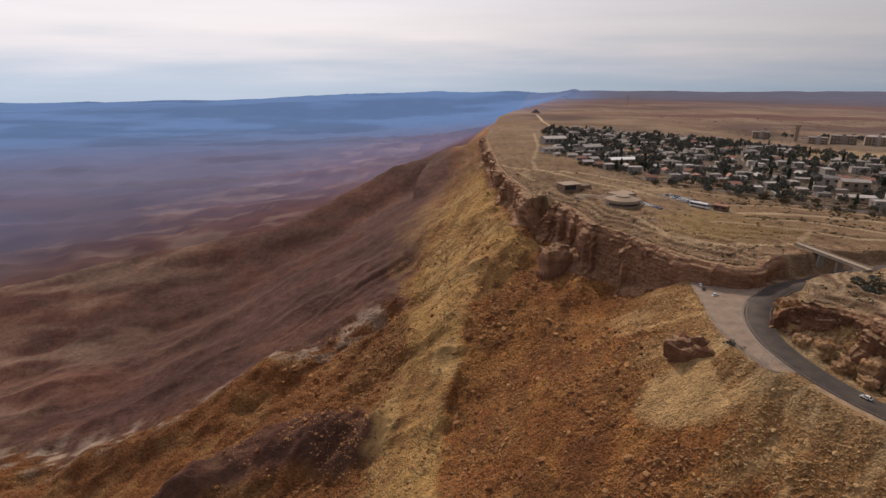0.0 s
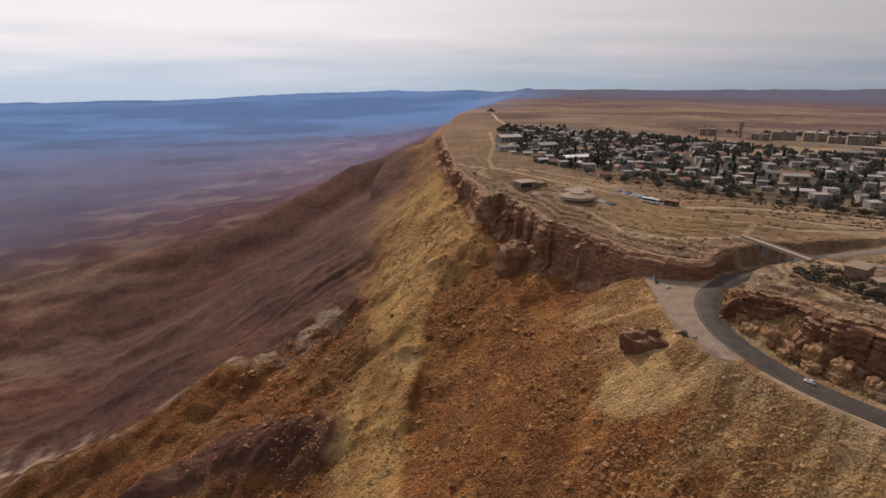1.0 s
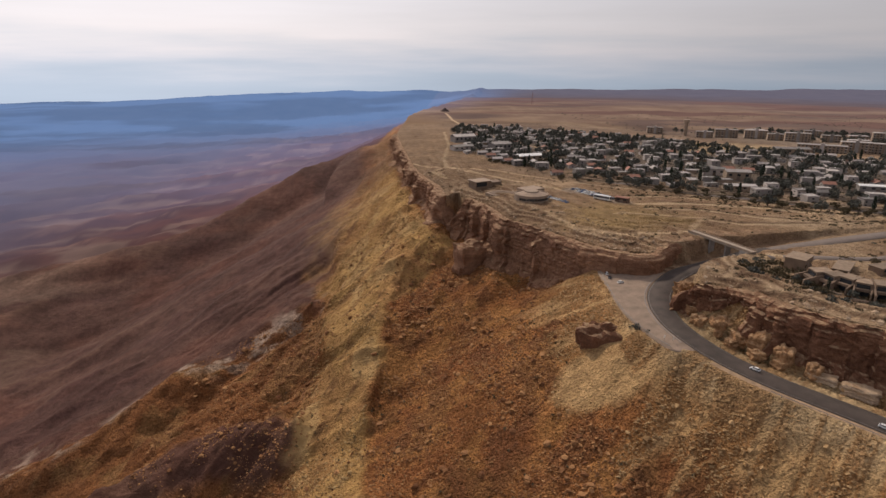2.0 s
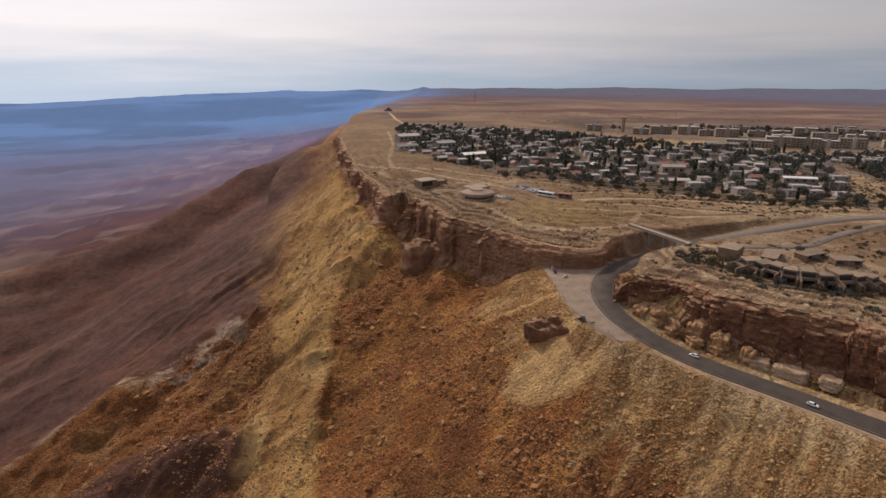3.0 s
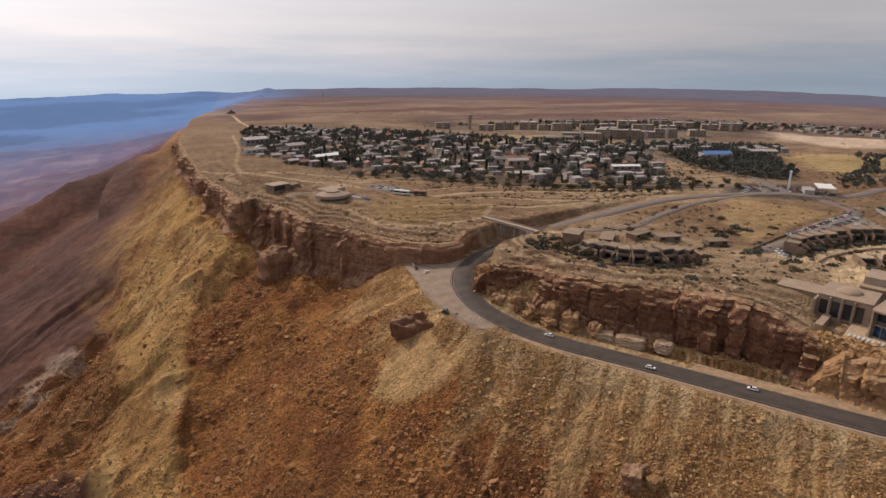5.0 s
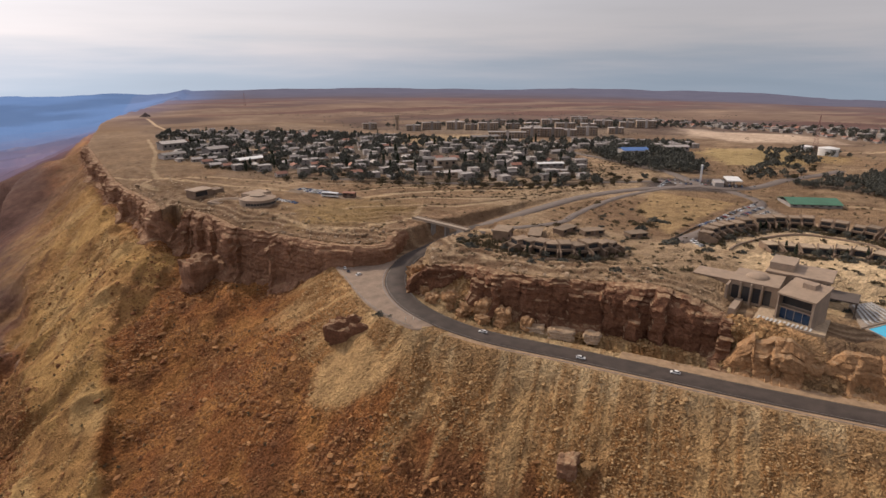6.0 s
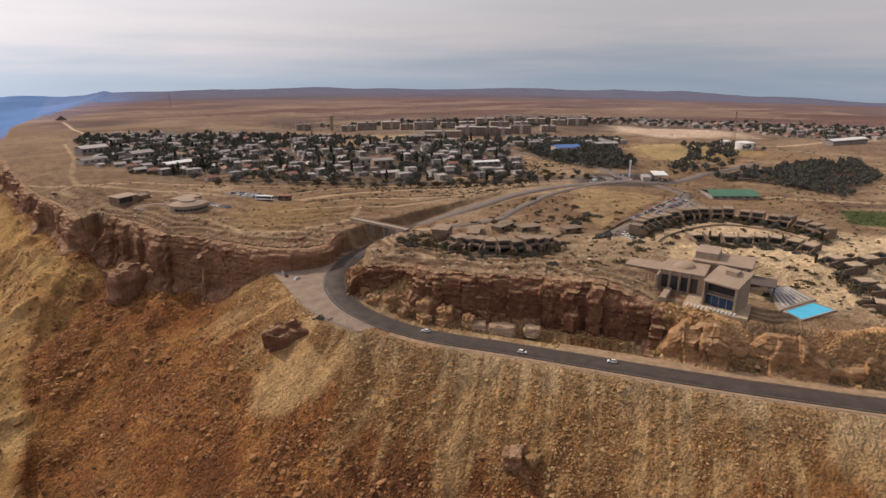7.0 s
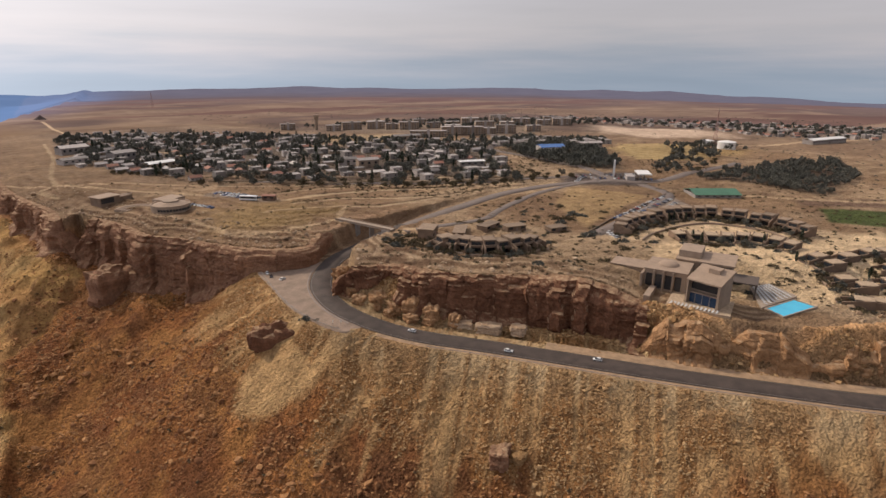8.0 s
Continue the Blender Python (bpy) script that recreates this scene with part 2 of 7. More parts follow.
def smooth_path(pts, step):
    """Catmull-Rom through the points, resampled about every step metres."""
    pts = [np.array(p, float) for p in pts]
    pts = [2 * pts[0] - pts[1]] + pts + [2 * pts[-1] - pts[-2]]
    out = []
    for a, b, c, d in zip(pts, pts[1:], pts[2:], pts[3:]):
        n = max(1, int(np.linalg.norm(c - b) / step))
        for k in range(n):
            t = k / n
            out.append(0.5 * (2 * b + (c - a) * t + (2 * a - 5 * b + 4 * c - d) * t * t + (3 * b - a - 3 * c + d) * t ** 3))
    out.append(pts[-2])
    return np.array(out)


ROAD_LINE = smooth_path(ROAD, 4.0)


def far_edge(az):
    """Height of the land near the edge of sight, by bearing (degrees to the left of +y)."""
    el = np.interp(az, [-100, -78, -68, -55, -42, -25, -10, 0, 10, 20, 30, 45], [3.2, 3.2, 3.12, 2.86, 2.72, 2.78, 2.82, 2.92, 3.2, 3.72, 3.98, 4.25])
    return EYE_Z - 4700 * np.tan(np.radians(el))


def slope_ribs(x, y):
    """Smooth erosion ribs that run down the dark slopes, away from the rim, 0 to 1."""
    u, v = x * 0.97 + y * 0.24, y * 0.97 - x * 0.24
    v = v + (fbm(x / 150, y / 150, 3) - 0.5) * 70
    return 0.75 * ridged(v / 105, u / 420, 2) + 0.25 * ridged(v / 34 + 7, u / 120 + 0.6 * fbm(x / 60, y / 60, 2), 3)


def land(x, y):
    """Height of the ground, and the numbers that its colours follow."""
    d, side, along = to_line(RIM, x, y)
    top = inside(PLATEAU, x, y)
    s = np.where(top, -d, d)
    r = np.hypot(x, y)
    az = np.degrees(np.arctan2(-x, y))
    # plateau: flat near the rim, then falling gently away to low far hills
    roll = (fbm(x / 160, y / 160, 4) - 0.5) * np.clip((r - 350) / 500, 0.04, 1) * 10 + (fbm(x / 22, y / 22, 3) - 0.5) * 1.0
    zp = -0.0333 * np.maximum(r - 500, 0) + roll
    step_down = to_line([(214, 88), (245, 60), (300, 12), (420, -55)], x, y)[0]
    zp = zp - 5.7 * smooth(46, 20, step_down)
    far = smooth(2600, 4600, r)
    hills = far_edge(az) + (fbm(x / 420, y / 420, 5) - 0.5) * 34
    zp = zp * (1 - far) + hills * far
    # bedded ledges that step down to the brink
    made = np.minimum(zp, -5.75)
    sl = s + (fbm(x / 26, y / 26, 4) - 0.5) * 26
    for at, drop in LEDGES:
        zp = zp - drop * smooth(at - 0.9, at + 0.9, sl) * smooth(900, 500, r)
    zp = zp + 3.6 * smooth(-75, -8, sl) * smooth(900, 500, r)
    mesa = smooth(128, 142, x) * smooth(246, 228, y) * smooth(100, 114, y)
    zp = zp + 3.0 * smooth(-34, -12, sl) * mesa
    level = smooth(46, 34, np.hypot(x - 233, y - 72))          # made ground of the hotel garden
    zp = zp * (1 - level) + made * level
    # crater side: talus with a yellow spur, dark spurs and gullies, then the floor
    base = -0.0333 * np.clip(r - 500, 0, 3000)
    ds, west, _ = to_line(SPUR, x, y)
    w = np.maximum(s, 0)
    crest = 105 + (fbm(x / 60, y / 60, 3) - 0.5) * 50
    talus = -25 - 0.53 * np.minimum(w, crest)
    lower = -0.50 * np.clip(w - crest, 0, 210)
    rest = -95 * (1 - np.exp(-np.maximum(w - crest - 210, 0) / 420))
    u, v = x * 0.97 + y * 0.24, y * 0.97 - x * 0.24
    gully = ridged(v / 130 + 0.4 * fbm(u / 200, v / 200, 2), u / 620, 3)
    amp = np.interp(w, [0, 60, 150, 350, 900, 2500], [0, 3, 22, 36, 26, 10])
    zc = talus + lower + rest
    zc = zc * (290 + base) / 290 + base
    zc = zc - 7 * np.exp(-((w - 6) / 20) ** 2) * smooth(72, 86, x) * smooth(118, 104, x) * smooth(352, 322, y) * (y > 230)
    ds = ds * np.where(west == 0, 1, west)
    wide = np.interp(y, *SPUR_WIDTH)
    zc = zc + 9 * np.exp(-((ds - 8) / 24) ** 2) - 1.6 * np.exp(-((ds + 14) / 10) ** 2)
    face = smooth(560, 430, y)
    zc = zc - 6.5 * smooth(wide - 3, wide + 6, ds + (fbm(x / 12, y / 12, 3) - 0.5) * 16) * smooth(150, 70, ds) * face
    ribs = ridged((x * 0.57 - y * 0.82) / 30 + 0.5 * fbm(x / 40, y / 40, 3), (x * 0.82 + y * 0.57) / 170, 4)
    zc = zc + (ribs - 0.6) * 13 * smooth(wide - 4, wide + 14, ds) * smooth(230, 110, ds) * face
    on_spur = smooth(0, 10, ds) * smooth(wide + 5, wide - 5, ds)
    furrow = ridged((y + 0.45 * x) / 26 + 0.9 * fbm(x / 30, y / 30, 3), (x - 0.45 * y) / 150, 3)
    zc = zc + ((furrow - 0.6) * 9 + (fbm(x / 30, y / 30, 2) - 0.5) * 8) * on_spur
    # the spur ends in a low broken lip over the talus
    zc = zc + 2.0 * smooth(-3.5, 1.0, ds + (fbm(x / 8, y / 8, 3) - 0.5) * 9) * smooth(26, 8, ds) * smooth(430, 380, y) * smooth(8, 30, w)
    dm, north, am = to_line([p[:2] for p in DARK_SPUR], x, y)
    run = np.concatenate([[0], np.cumsum([math.dist(a[:2], b[:2]) for a, b in zip(DARK_SPUR, DARK_SPUR[1:])])])
    beyond = north > 0
    top_z = np.interp(am, run, [p[2] for p in DARK_SPUR])
    ridge = top_z - np.where(beyond, 0.62 * dm, 0.24 * dm + 0.0006 * dm ** 2)
    dz = np.clip(0.5 + (ridge - zc) / 24, 0, 1)
    zc = zc * (1 - dz) + ridge * dz + 6 * dz * (1 - dz)
    zc = zc + (gully - 0.62) * amp * (1 - 0.75 * np.exp(-(dm / 45) ** 2))
    dv = to_line(VALLEY, x, y)[0]
    zc = zc - 6 * np.exp(-(dv / 22) ** 2) * smooth(520, 420, y)
    for line, high, spread in MOUNDS:
        zc = zc + high * np.exp(-(to_line(line, x, y)[0] / spread) ** 2)
    dvn, vside, _ = to_line(VALLEY, x, y)
    shale = smooth(-10, 30, dvn * np.where(vside == 0, 1, vside))
    calm = np.maximum(0.86 * shale, 0.72 * on_spur) * smooth(10, 60, w)
    zc = zc + (fbm(x / 9, y / 9, 3) - 0.5) * np.interp(w, [0, 10, 120, 400], [1.0, 4.5, 6, 9]) * (1 - calm) + (fbm(x / 38, y / 38, 3) - 0.5) * np.interp(w, [0, 20, 200], [0, 9, 14]) * (1 - 0.5 * calm)
    zc = zc + (slope_ribs(x, y) - 0.6) * 15 * shale * smooth(30, 120, w) * smooth(1500, 600, w)
    wall = smooth(3700, 4600, r) * smooth(-16, -6, az)
    zc = zc * (1 - wall) + (far_edge(az) + (fbm(x / 300, y / 300, 5) - 0.5) * 30) * wall
    brow = smooth(196, 204, x) * (y < 106)
    zc = np.where((brow > 0.5) & (s < 60), np.maximum(zc, -5 - 0.85 * w + (fbm(x / 4, y / 4, 3) - 0.5) * 2.5), zc)
    z = np.where(s < -3.6, zp, zc)
    # road bed, cut where the land is higher and banked where it is lower
    dr, _, al = to_line([tuple(p[:2]) for p in ROAD_LINE], x, y)
    seg = np.concatenate([[0], np.cumsum(np.linalg.norm(np.diff(ROAD_LINE[:, :2], axis=0), axis=1))])
    zr = np.interp(al, seg, ROAD_LINE[:, 2])
    near = dr < 260
    e = np.maximum(dr - 9.5, 0)
    bank = zr - 0.30 - 0.66 * e + (fbm(x / 5, y / 5, 3) - 0.5) * np.minimum(e, 5) * 0.5
    cut = zr - 0.30 + 2.6 * np.maximum(dr - np.where(s < 0, 9.5, 8.0) - 4.5 * smooth(118, 85, y) * (x > 150), 0)
    heap = np.interp(al, *HEAPS) + (fbm(x / 7, y / 7, 3) - 0.5) * 0.5
    inner = (s > -3.6) & (s < 12) & (dr > 8.0) & (dr < 26)
    foot = np.interp(al, [330, 420], [11.0, 8.0])
    z = np.where(inner, np.maximum(z, zr - 0.3 + np.maximum(heap, 0) * np.maximum(dr - foot, 0) + (fbm(x / 3, y / 3, 3) - 0.5) * 1.6 * smooth(foot, foot + 3, dr)), z)
    pad = inside(LAYBY, x, y)
    dl = np.where(pad, 0, to_line(LAYBY + LAYBY[:1], x, y)[0])
    zl = np.interp(y, [180, 192, 214, 240, 263], [-16.6, -16.0, -15.0, -13.8, -13.6])
    bank2 = zl - 0.35 - 0.66 * np.maximum(dl - 2, 0) + (fbm(x / 5, y / 5, 3) - 0.5) * np.clip(dl - 2, 0, 5) * 0.5
    both = np.where(s < -3.6, bank, np.maximum(bank, bank2))
    gap = np.clip(1 - np.abs(z - both) / 9, 0, 1)
    up = np.maximum(z, both) + np.where(s > 0, gap * gap * 2.2 * smooth(0, 14, np.minimum(e, dl)), 0)
    z = np.where(near, np.minimum(up, np.maximum(cut, bank)), z)
    z = np.where(near & (s > -3.6) & (dl < 9), np.minimum(np.maximum(z, bank2), bank2 + 6), z)
    z = np.where((dl < 2.0) & (s > -3.6), zl - 0.35, z)
    z = np.where(dr < 8.0, zr - 0.30, z)
    edge = np.minimum(np.where(near, e, 999), np.maximum(dl - 2, 0))
    reach = np.interp(al, [200, 280, 330, 400, 450, 490], [14, 20, 32, 38, 30, 22]) + (fbm(al / 7, edge / 70, 4) - 0.5) * 52
    fill = near * (s > -3.6) * smooth(8, -8, edge - reach)
    run_out = smooth(318, 340, al) * smooth(436, 414, al)             # where fresh fill has run down the bank
    streak = (0.35 + 0.45 * smooth(0.42, 0.6, fbm(al / 31, edge / 60 + 4, 2))) * fbm(al / 2.3 + fbm(x / 24, y / 24, 3) * 4, edge / 60, 4) + (0.65 - 0.45 * smooth(0.42, 0.6, fbm(al / 31, edge / 60 + 4, 2))) * fbm(x / 16, y / 16, 4)
    fresh = fbm(al / 1.7 + fbm(x / 40, y / 40, 2) * 2, edge / 140, 3)
    streak = streak * (1 - 0.75 * run_out) + (0.15 + 0.70 * fresh) * 0.75 * run_out
    in_fan = inside(FAN, x, y)
    df = to_line(FAN + FAN[:1], x, y)[0]
    fan = smooth(-3, 3, np.where(in_fan, df, -df) + (fbm(x / 6, y / 6, 3) - 0.5) * 6)
    fill, streak = np.maximum(fill, fan), np.maximum(streak, 0.72 * fan)
    return z, s, dr, fill, gully, r, az, ds, streak


def spaced(lo, core0, core1, hi, fine, growth, biggest, growth_back=0.0):
    mid = list(np.arange(core0, core1, fine))
    out, p, st = [], core1, fine
    while p < hi:
        out.append(p)
        st = min(st * growth, biggest)
        p += st
    out.append(hi)
    pre, p, st = [], core0, fine
    while p > lo:
        st = min(st * (growth_back or growth), biggest)
        p -= st
        pre.append(max(p, lo))
    return np.array(pre[::-1] + mid + out)


def grid_mesh(name, X, Y, Z, material, keep=None):
    """A smooth sheet over a grid; keep says which of its cells are built."""
    ny, nx = X.shape
    v = np.stack([X.ravel(), Y.ravel(), Z.ravel()], 1)
    i = np.arange(ny * nx).reshape(ny, nx)
    f = np.stack([i[:-1, :-1], i[:-1, 1:], i[1:, 1:], i[1:, :-1]], -1).reshape(-1, 4)
    if keep is not None:
        f = f[keep[:-1, :-1].ravel()]
    me = bpy.data.meshes.new(name)
    me.vertices.add(len(v))
    me.vertices.foreach_set("co", v.ravel())
    me.loops.add(f.size)
    me.loops.foreach_set("vertex_index", f.ravel())
    me.polygons.add(len(f))
    me.polygons.foreach_set("loop_start", np.arange(0, f.size, 4))
    me.update(calc_edges=True)
    me.polygons.foreach_set("use_smooth", np.ones(len(f), bool))
    me.materials.append(material)
    return me


def blend(a, b, t):
    return a * (1 - t[..., None]) + np.array(b) * t[..., None]


# kinds of soil on the plateau, its worn tracks and terrace lines
PATCHES = [
    ([(265, 175), (296, 219), (346, 243), (362, 194)], (0.42, 0.30, 0.165), 3),                 # levelled ochre field
    ([(407, 105), (430, 70), (386, 62), (374, 90)], (0.095, 0.125, 0.045), 2),                   # green crop
    ([(425, 127), (468, 80), (442, 72), (408, 114)], (0.20, 0.135, 0.10), 2),                    # ploughed strip
    ([(108, 300), (150, 285), (190, 300), (180, 330), (130, 345)], (0.32, 0.225, 0.115), 14),    # grazed flat by the rim
    ([(560, 340), (640, 320), (700, 250), (600, 235), (520, 270)], (0.36, 0.255, 0.13), 14),
    ([(780, 520), (860, 560), (930, 420), (860, 330), (760, 420)], (0.50, 0.395, 0.31), 25),
    ([(232, 118), (262, 132), (285, 128), (303, 92), (290, 60), (262, 50), (240, 76), (228, 96)], (0.74, 0.575, 0.375), 6),
    ([(258, 46), (290, 60), (303, 92), (330, 84), (372, 66), (350, 30), (300, 8), (262, 32)], (0.74, 0.58, 0.385), 7),
    ([(258, 150), (335, 156), (356, 118), (350, 82), (330, 84), (303, 92), (285, 128)], (0.64, 0.50, 0.335), 8),         # sandy hotel garden
    ([(255, 166), (345, 178), (372, 182), (352, 158), (312, 160), (262, 152)], (0.31, 0.265, 0.225), 2),   # hotel car park
    ([(140, 388), (165, 340), (172, 346), (150, 392)], (0.30, 0.245, 0.20), 3),
    ([(118, 620), (135, 495), (150, 440), (190, 418), (250, 345), (300, 300), (345, 300), (372, 330), (470, 440), (520, 493), (455, 560), (398, 690), (354, 800), (259, 905), (169, 940), (138, 850)], (0.165, 0.135, 0.112), 10),   # streets and gardens of the town
    ([(410, 290), (440, 262), (520, 330), (540, 400), (470, 420), (425, 350)], (0.15, 0.12, 0.095), 8),
    ([(440, 196), (456, 176), (454, 137), (450, 112), (560, 122), (640, 160), (600, 184), (516, 200), (460, 206)], (0.14, 0.105, 0.08), 8),
    ([(850, 690), (880, 590), (960, 480), (905, 330), (960, 200), (1216, 235), (1120, 440), (1010, 620), (930, 720)], (0.20, 0.15, 0.12), 14),
    ([(480, 800), (495, 700), (540, 580), (640, 530), (780, 600), (820, 740), (640, 800)], (0.21, 0.165, 0.13), 14),
    ([(330, 560), (470, 560), (510, 600), (470, 690), (410, 690)], (0.37, 0.285, 0.18), 14),
    ([(110, 470), (180, 405), (260, 320), (330, 280), (380, 285), (300, 330), (200, 440), (140, 500)], (0.27, 0.195, 0.135), 12),
]
PATCHES += [([(505, 285), (560, 345), (618, 372), (690, 322), (620, 275), (545, 245)], (0.42, 0.32, 0.165), 10),
            ([(470, 440), (520, 480), (600, 470), (660, 420), (610, 385), (545, 395)], (0.19, 0.155, 0.13), 10),
            ([(350, 256), (392, 276), (437, 241), (410, 218), (388, 210), (372, 228)], (0.125, 0.105, 0.10), 5)]      # asphalt lots by the junction
PALE = (0.50, 0.38, 0.25)
TRACKS = [
    ([(128, 845), (107, 670), (82, 540), (77, 495), (64, 480), (70, 450)], 3.5, (0.40, 0.305, 0.20)),
    ([(77, 495), (100, 450), (118, 420), (140, 390)], 4, PALE),
    ([(48, 540), (75, 490), (110, 470), (150, 420)], 3, PALE),
    ([(173, 277), (160, 277), (134, 280), (118, 298), (112, 330)], 3.5, PALE),
    ([(173, 277), (186, 292), (196, 300), (175, 310), (150, 320)], 3, PALE),
    ([(182, 238), (200, 228), (232, 222)], 4, PALE),
    ([(190, 180), (200, 172), (230, 165), (256, 165)], 3, PALE),
    ([(215, 480), (170, 900), (200, 1300)], 5, PALE),
    ([(165, 342), (220, 330), (300, 290), (350, 262)], 4, PALE),
    ([(470, 440), (546, 491), (600, 540)], 10, (0.44, 0.38, 0.33)),
    ([(170, 420), (230, 372), (300, 330)], 3, (0.46, 0.37, 0.27)),
    ([(180, 430), (240, 385), (310, 345)], 3, (0.20, 0.14, 0.10)),
    ([(160, 410), (215, 362), (280, 318)], 2.5, (0.46, 0.37, 0.27)),
    ([(400, 170), (420, 130), (470, 60)], 6, PALE),
    ([(700, 300), (860, 250), (1000, 200)], 8, PALE),
]
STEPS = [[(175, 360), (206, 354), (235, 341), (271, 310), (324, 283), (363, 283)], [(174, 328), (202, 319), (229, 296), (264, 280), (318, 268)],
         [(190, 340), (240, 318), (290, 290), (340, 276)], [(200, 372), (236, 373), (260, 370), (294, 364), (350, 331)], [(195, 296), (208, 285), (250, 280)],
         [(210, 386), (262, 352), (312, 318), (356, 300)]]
# a pale line along each terrace step, a dark one beside it
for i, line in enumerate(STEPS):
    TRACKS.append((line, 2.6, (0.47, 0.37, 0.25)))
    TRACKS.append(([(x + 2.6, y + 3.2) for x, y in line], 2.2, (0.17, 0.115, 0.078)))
FAR = 1000.0            # beyond this the land is a backdrop, with haze painted on


def backdrop_material():
    """Land kilometres off: its own colour, and the lit haze over it painted on as emission."""
    m, nt, b = shader("hazy_distance")
    soil = nt.nodes.new("ShaderNodeAttribute")
    soil.attribute_name = "soil"
    haze_glow = nt.nodes.new("ShaderNodeAttribute")
    haze_glow.attribute_name = "haze_glow"
    v = mapped(nt, 1.0)
    big, _ = tone(nt, v, 0.006, (0.8, 0.79, 0.78), (1.15, 1.14, 1.12), 6.0)
    nt.links.new(multiply(nt, soil.outputs["Color"], big), b.inputs["Base Color"])
    b.inputs["Roughness"].default_value = 1.0
    b.inputs["Specular IOR Level"].default_value = 0.0
    nt.links.new(haze_glow.outputs["Color"], b.inputs["Emission Color"])
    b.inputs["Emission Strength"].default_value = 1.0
    return m


M_FAR = backdrop_material()


def build_ground():
    xs = spaced(-4950, -80, 330, 4950, 1.15, 1.027, 70)
    ys = spaced(-1600, 40, 430, 4950, 1.15, 1.024, 70, 1.06)
    X, Y = np.meshgrid(xs, ys)
    Z, s, dr, fill, gully, r, az, ds, streak = land(X, Y)
    # soil colours by kind of ground, with haze put into them far off
    n1, n2, n3 = fbm(X / 70, Y / 70, 5), fbm(X / 14, Y / 14, 4), fbm(X / 300, Y / 300, 4)
    c = np.zeros(X.shape + (3,)) + np.array((0.290, 0.200, 0.126))
    c = blend(c, (0.40, 0.295, 0.195), smooth(0.5, 0.62, n1))
    c = blend(c, (0.20, 0.125, 0.080), smooth(0.50, 0.62, fbm(X / 34 + 3, Y / 12, 5)) * 0.45)
    c = blend(c, (0.24, 0.16, 0.105), smooth(0.54, 0.66, n2) * 0.6)
    # greyer and less red with distance: haze put into the soil colour
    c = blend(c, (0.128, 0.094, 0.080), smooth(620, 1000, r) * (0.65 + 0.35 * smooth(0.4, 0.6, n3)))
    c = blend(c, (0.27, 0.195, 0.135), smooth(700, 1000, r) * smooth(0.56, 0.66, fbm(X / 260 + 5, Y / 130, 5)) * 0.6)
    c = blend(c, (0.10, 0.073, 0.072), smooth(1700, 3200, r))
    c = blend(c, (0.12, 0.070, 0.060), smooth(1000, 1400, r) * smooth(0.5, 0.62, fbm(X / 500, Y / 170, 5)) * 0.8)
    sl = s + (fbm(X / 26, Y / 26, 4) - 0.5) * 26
    # shadow line of each ledge and its bright edge painted into the soil
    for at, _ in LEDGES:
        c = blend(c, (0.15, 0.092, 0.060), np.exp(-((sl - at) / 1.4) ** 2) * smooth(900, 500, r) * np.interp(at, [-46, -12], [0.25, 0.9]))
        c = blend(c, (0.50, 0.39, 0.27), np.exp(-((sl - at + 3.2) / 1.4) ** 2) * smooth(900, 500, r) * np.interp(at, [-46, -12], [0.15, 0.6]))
    c = blend(c, (0.235, 0.160, 0.102), smooth(190, 110, X) * smooth(390, 440, Y) * 0.75)
    c = blend(c, (0.42, 0.32, 0.215), smooth(190, 230, X) * smooth(440, 390, X) * smooth(345, 300, Y) * smooth(0.42, 0.58, n1) * 0.65)
    for poly, colour, soft_edge in PATCHES:
        d = to_line(poly + poly[:1], X, Y)[0]
        d = np.where(inside(poly, X, Y), -d, d)
        c = blend(c, colour, smooth(soft_edge, -soft_edge, d + (n2 - 0.5) * 2 * soft_edge))
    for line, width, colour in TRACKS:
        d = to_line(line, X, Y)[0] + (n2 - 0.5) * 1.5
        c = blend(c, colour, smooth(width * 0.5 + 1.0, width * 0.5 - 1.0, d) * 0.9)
    w = np.maximum(s, 0)
    t = np.zeros(X.shape + (3,)) + np.array((0.350, 0.158, 0.062))
    t = blend(t, (0.450, 0.228, 0.086), smooth(0.45, 0.62, n2))
    t = blend(t, (0.18, 0.085, 0.047), smooth(0.5, 0.64, n1) * 0.5)
    t = blend(t, (0.20, 0.115, 0.078), smooth(440, 560, Y) * 0.85)
    t = blend(t, (0.31, 0.125, 0.052), smooth(0.5, 0.68, fbm(X / 17 + 9, Y / 17, 5)) * 0.5)
    t = blend(t, (0.13, 0.066, 0.042), smooth(0.54, 0.64, fbm(X / 11 - 5, Y / 11, 5)) * 0.4)
    wide = np.interp(Y, *SPUR_WIDTH)
    orange = smooth(wide - 10, wide + 4, ds + (n2 - 0.5) * 20) * smooth(20, 60, w)
    t = blend(t, (0.295, 0.132, 0.056), orange * 0.8 * smooth(720, 480, Y))
    t = blend(t, (0.40, 0.235, 0.105), orange * smooth(0.5, 0.62, fbm(X / 16, Y / 16, 4)) * 0.6 * smooth(720, 480, Y))
    dv, north, _ = to_line(VALLEY, X, Y)
    dvs = dv * np.where(north == 0, 1, north)
    dark = smooth(-14, 22, dvs + (n2 - 0.5) * 50 + (n1 - 0.5) * 40) * smooth(20, 60, w)
    for line, _, spread in MOUNDS[:1]:
        dark = np.maximum(dark, 0.9 * smooth(spread + 6, spread - 4, to_line(line, X, Y)[0] + (n2 - 0.5) * 14))
    t = blend(t, (0.086, 0.045, 0.039), dark)
    t = blend(t, (0.106, 0.059, 0.047), dark * smooth(0.45, 0.62, n1) * 0.6)
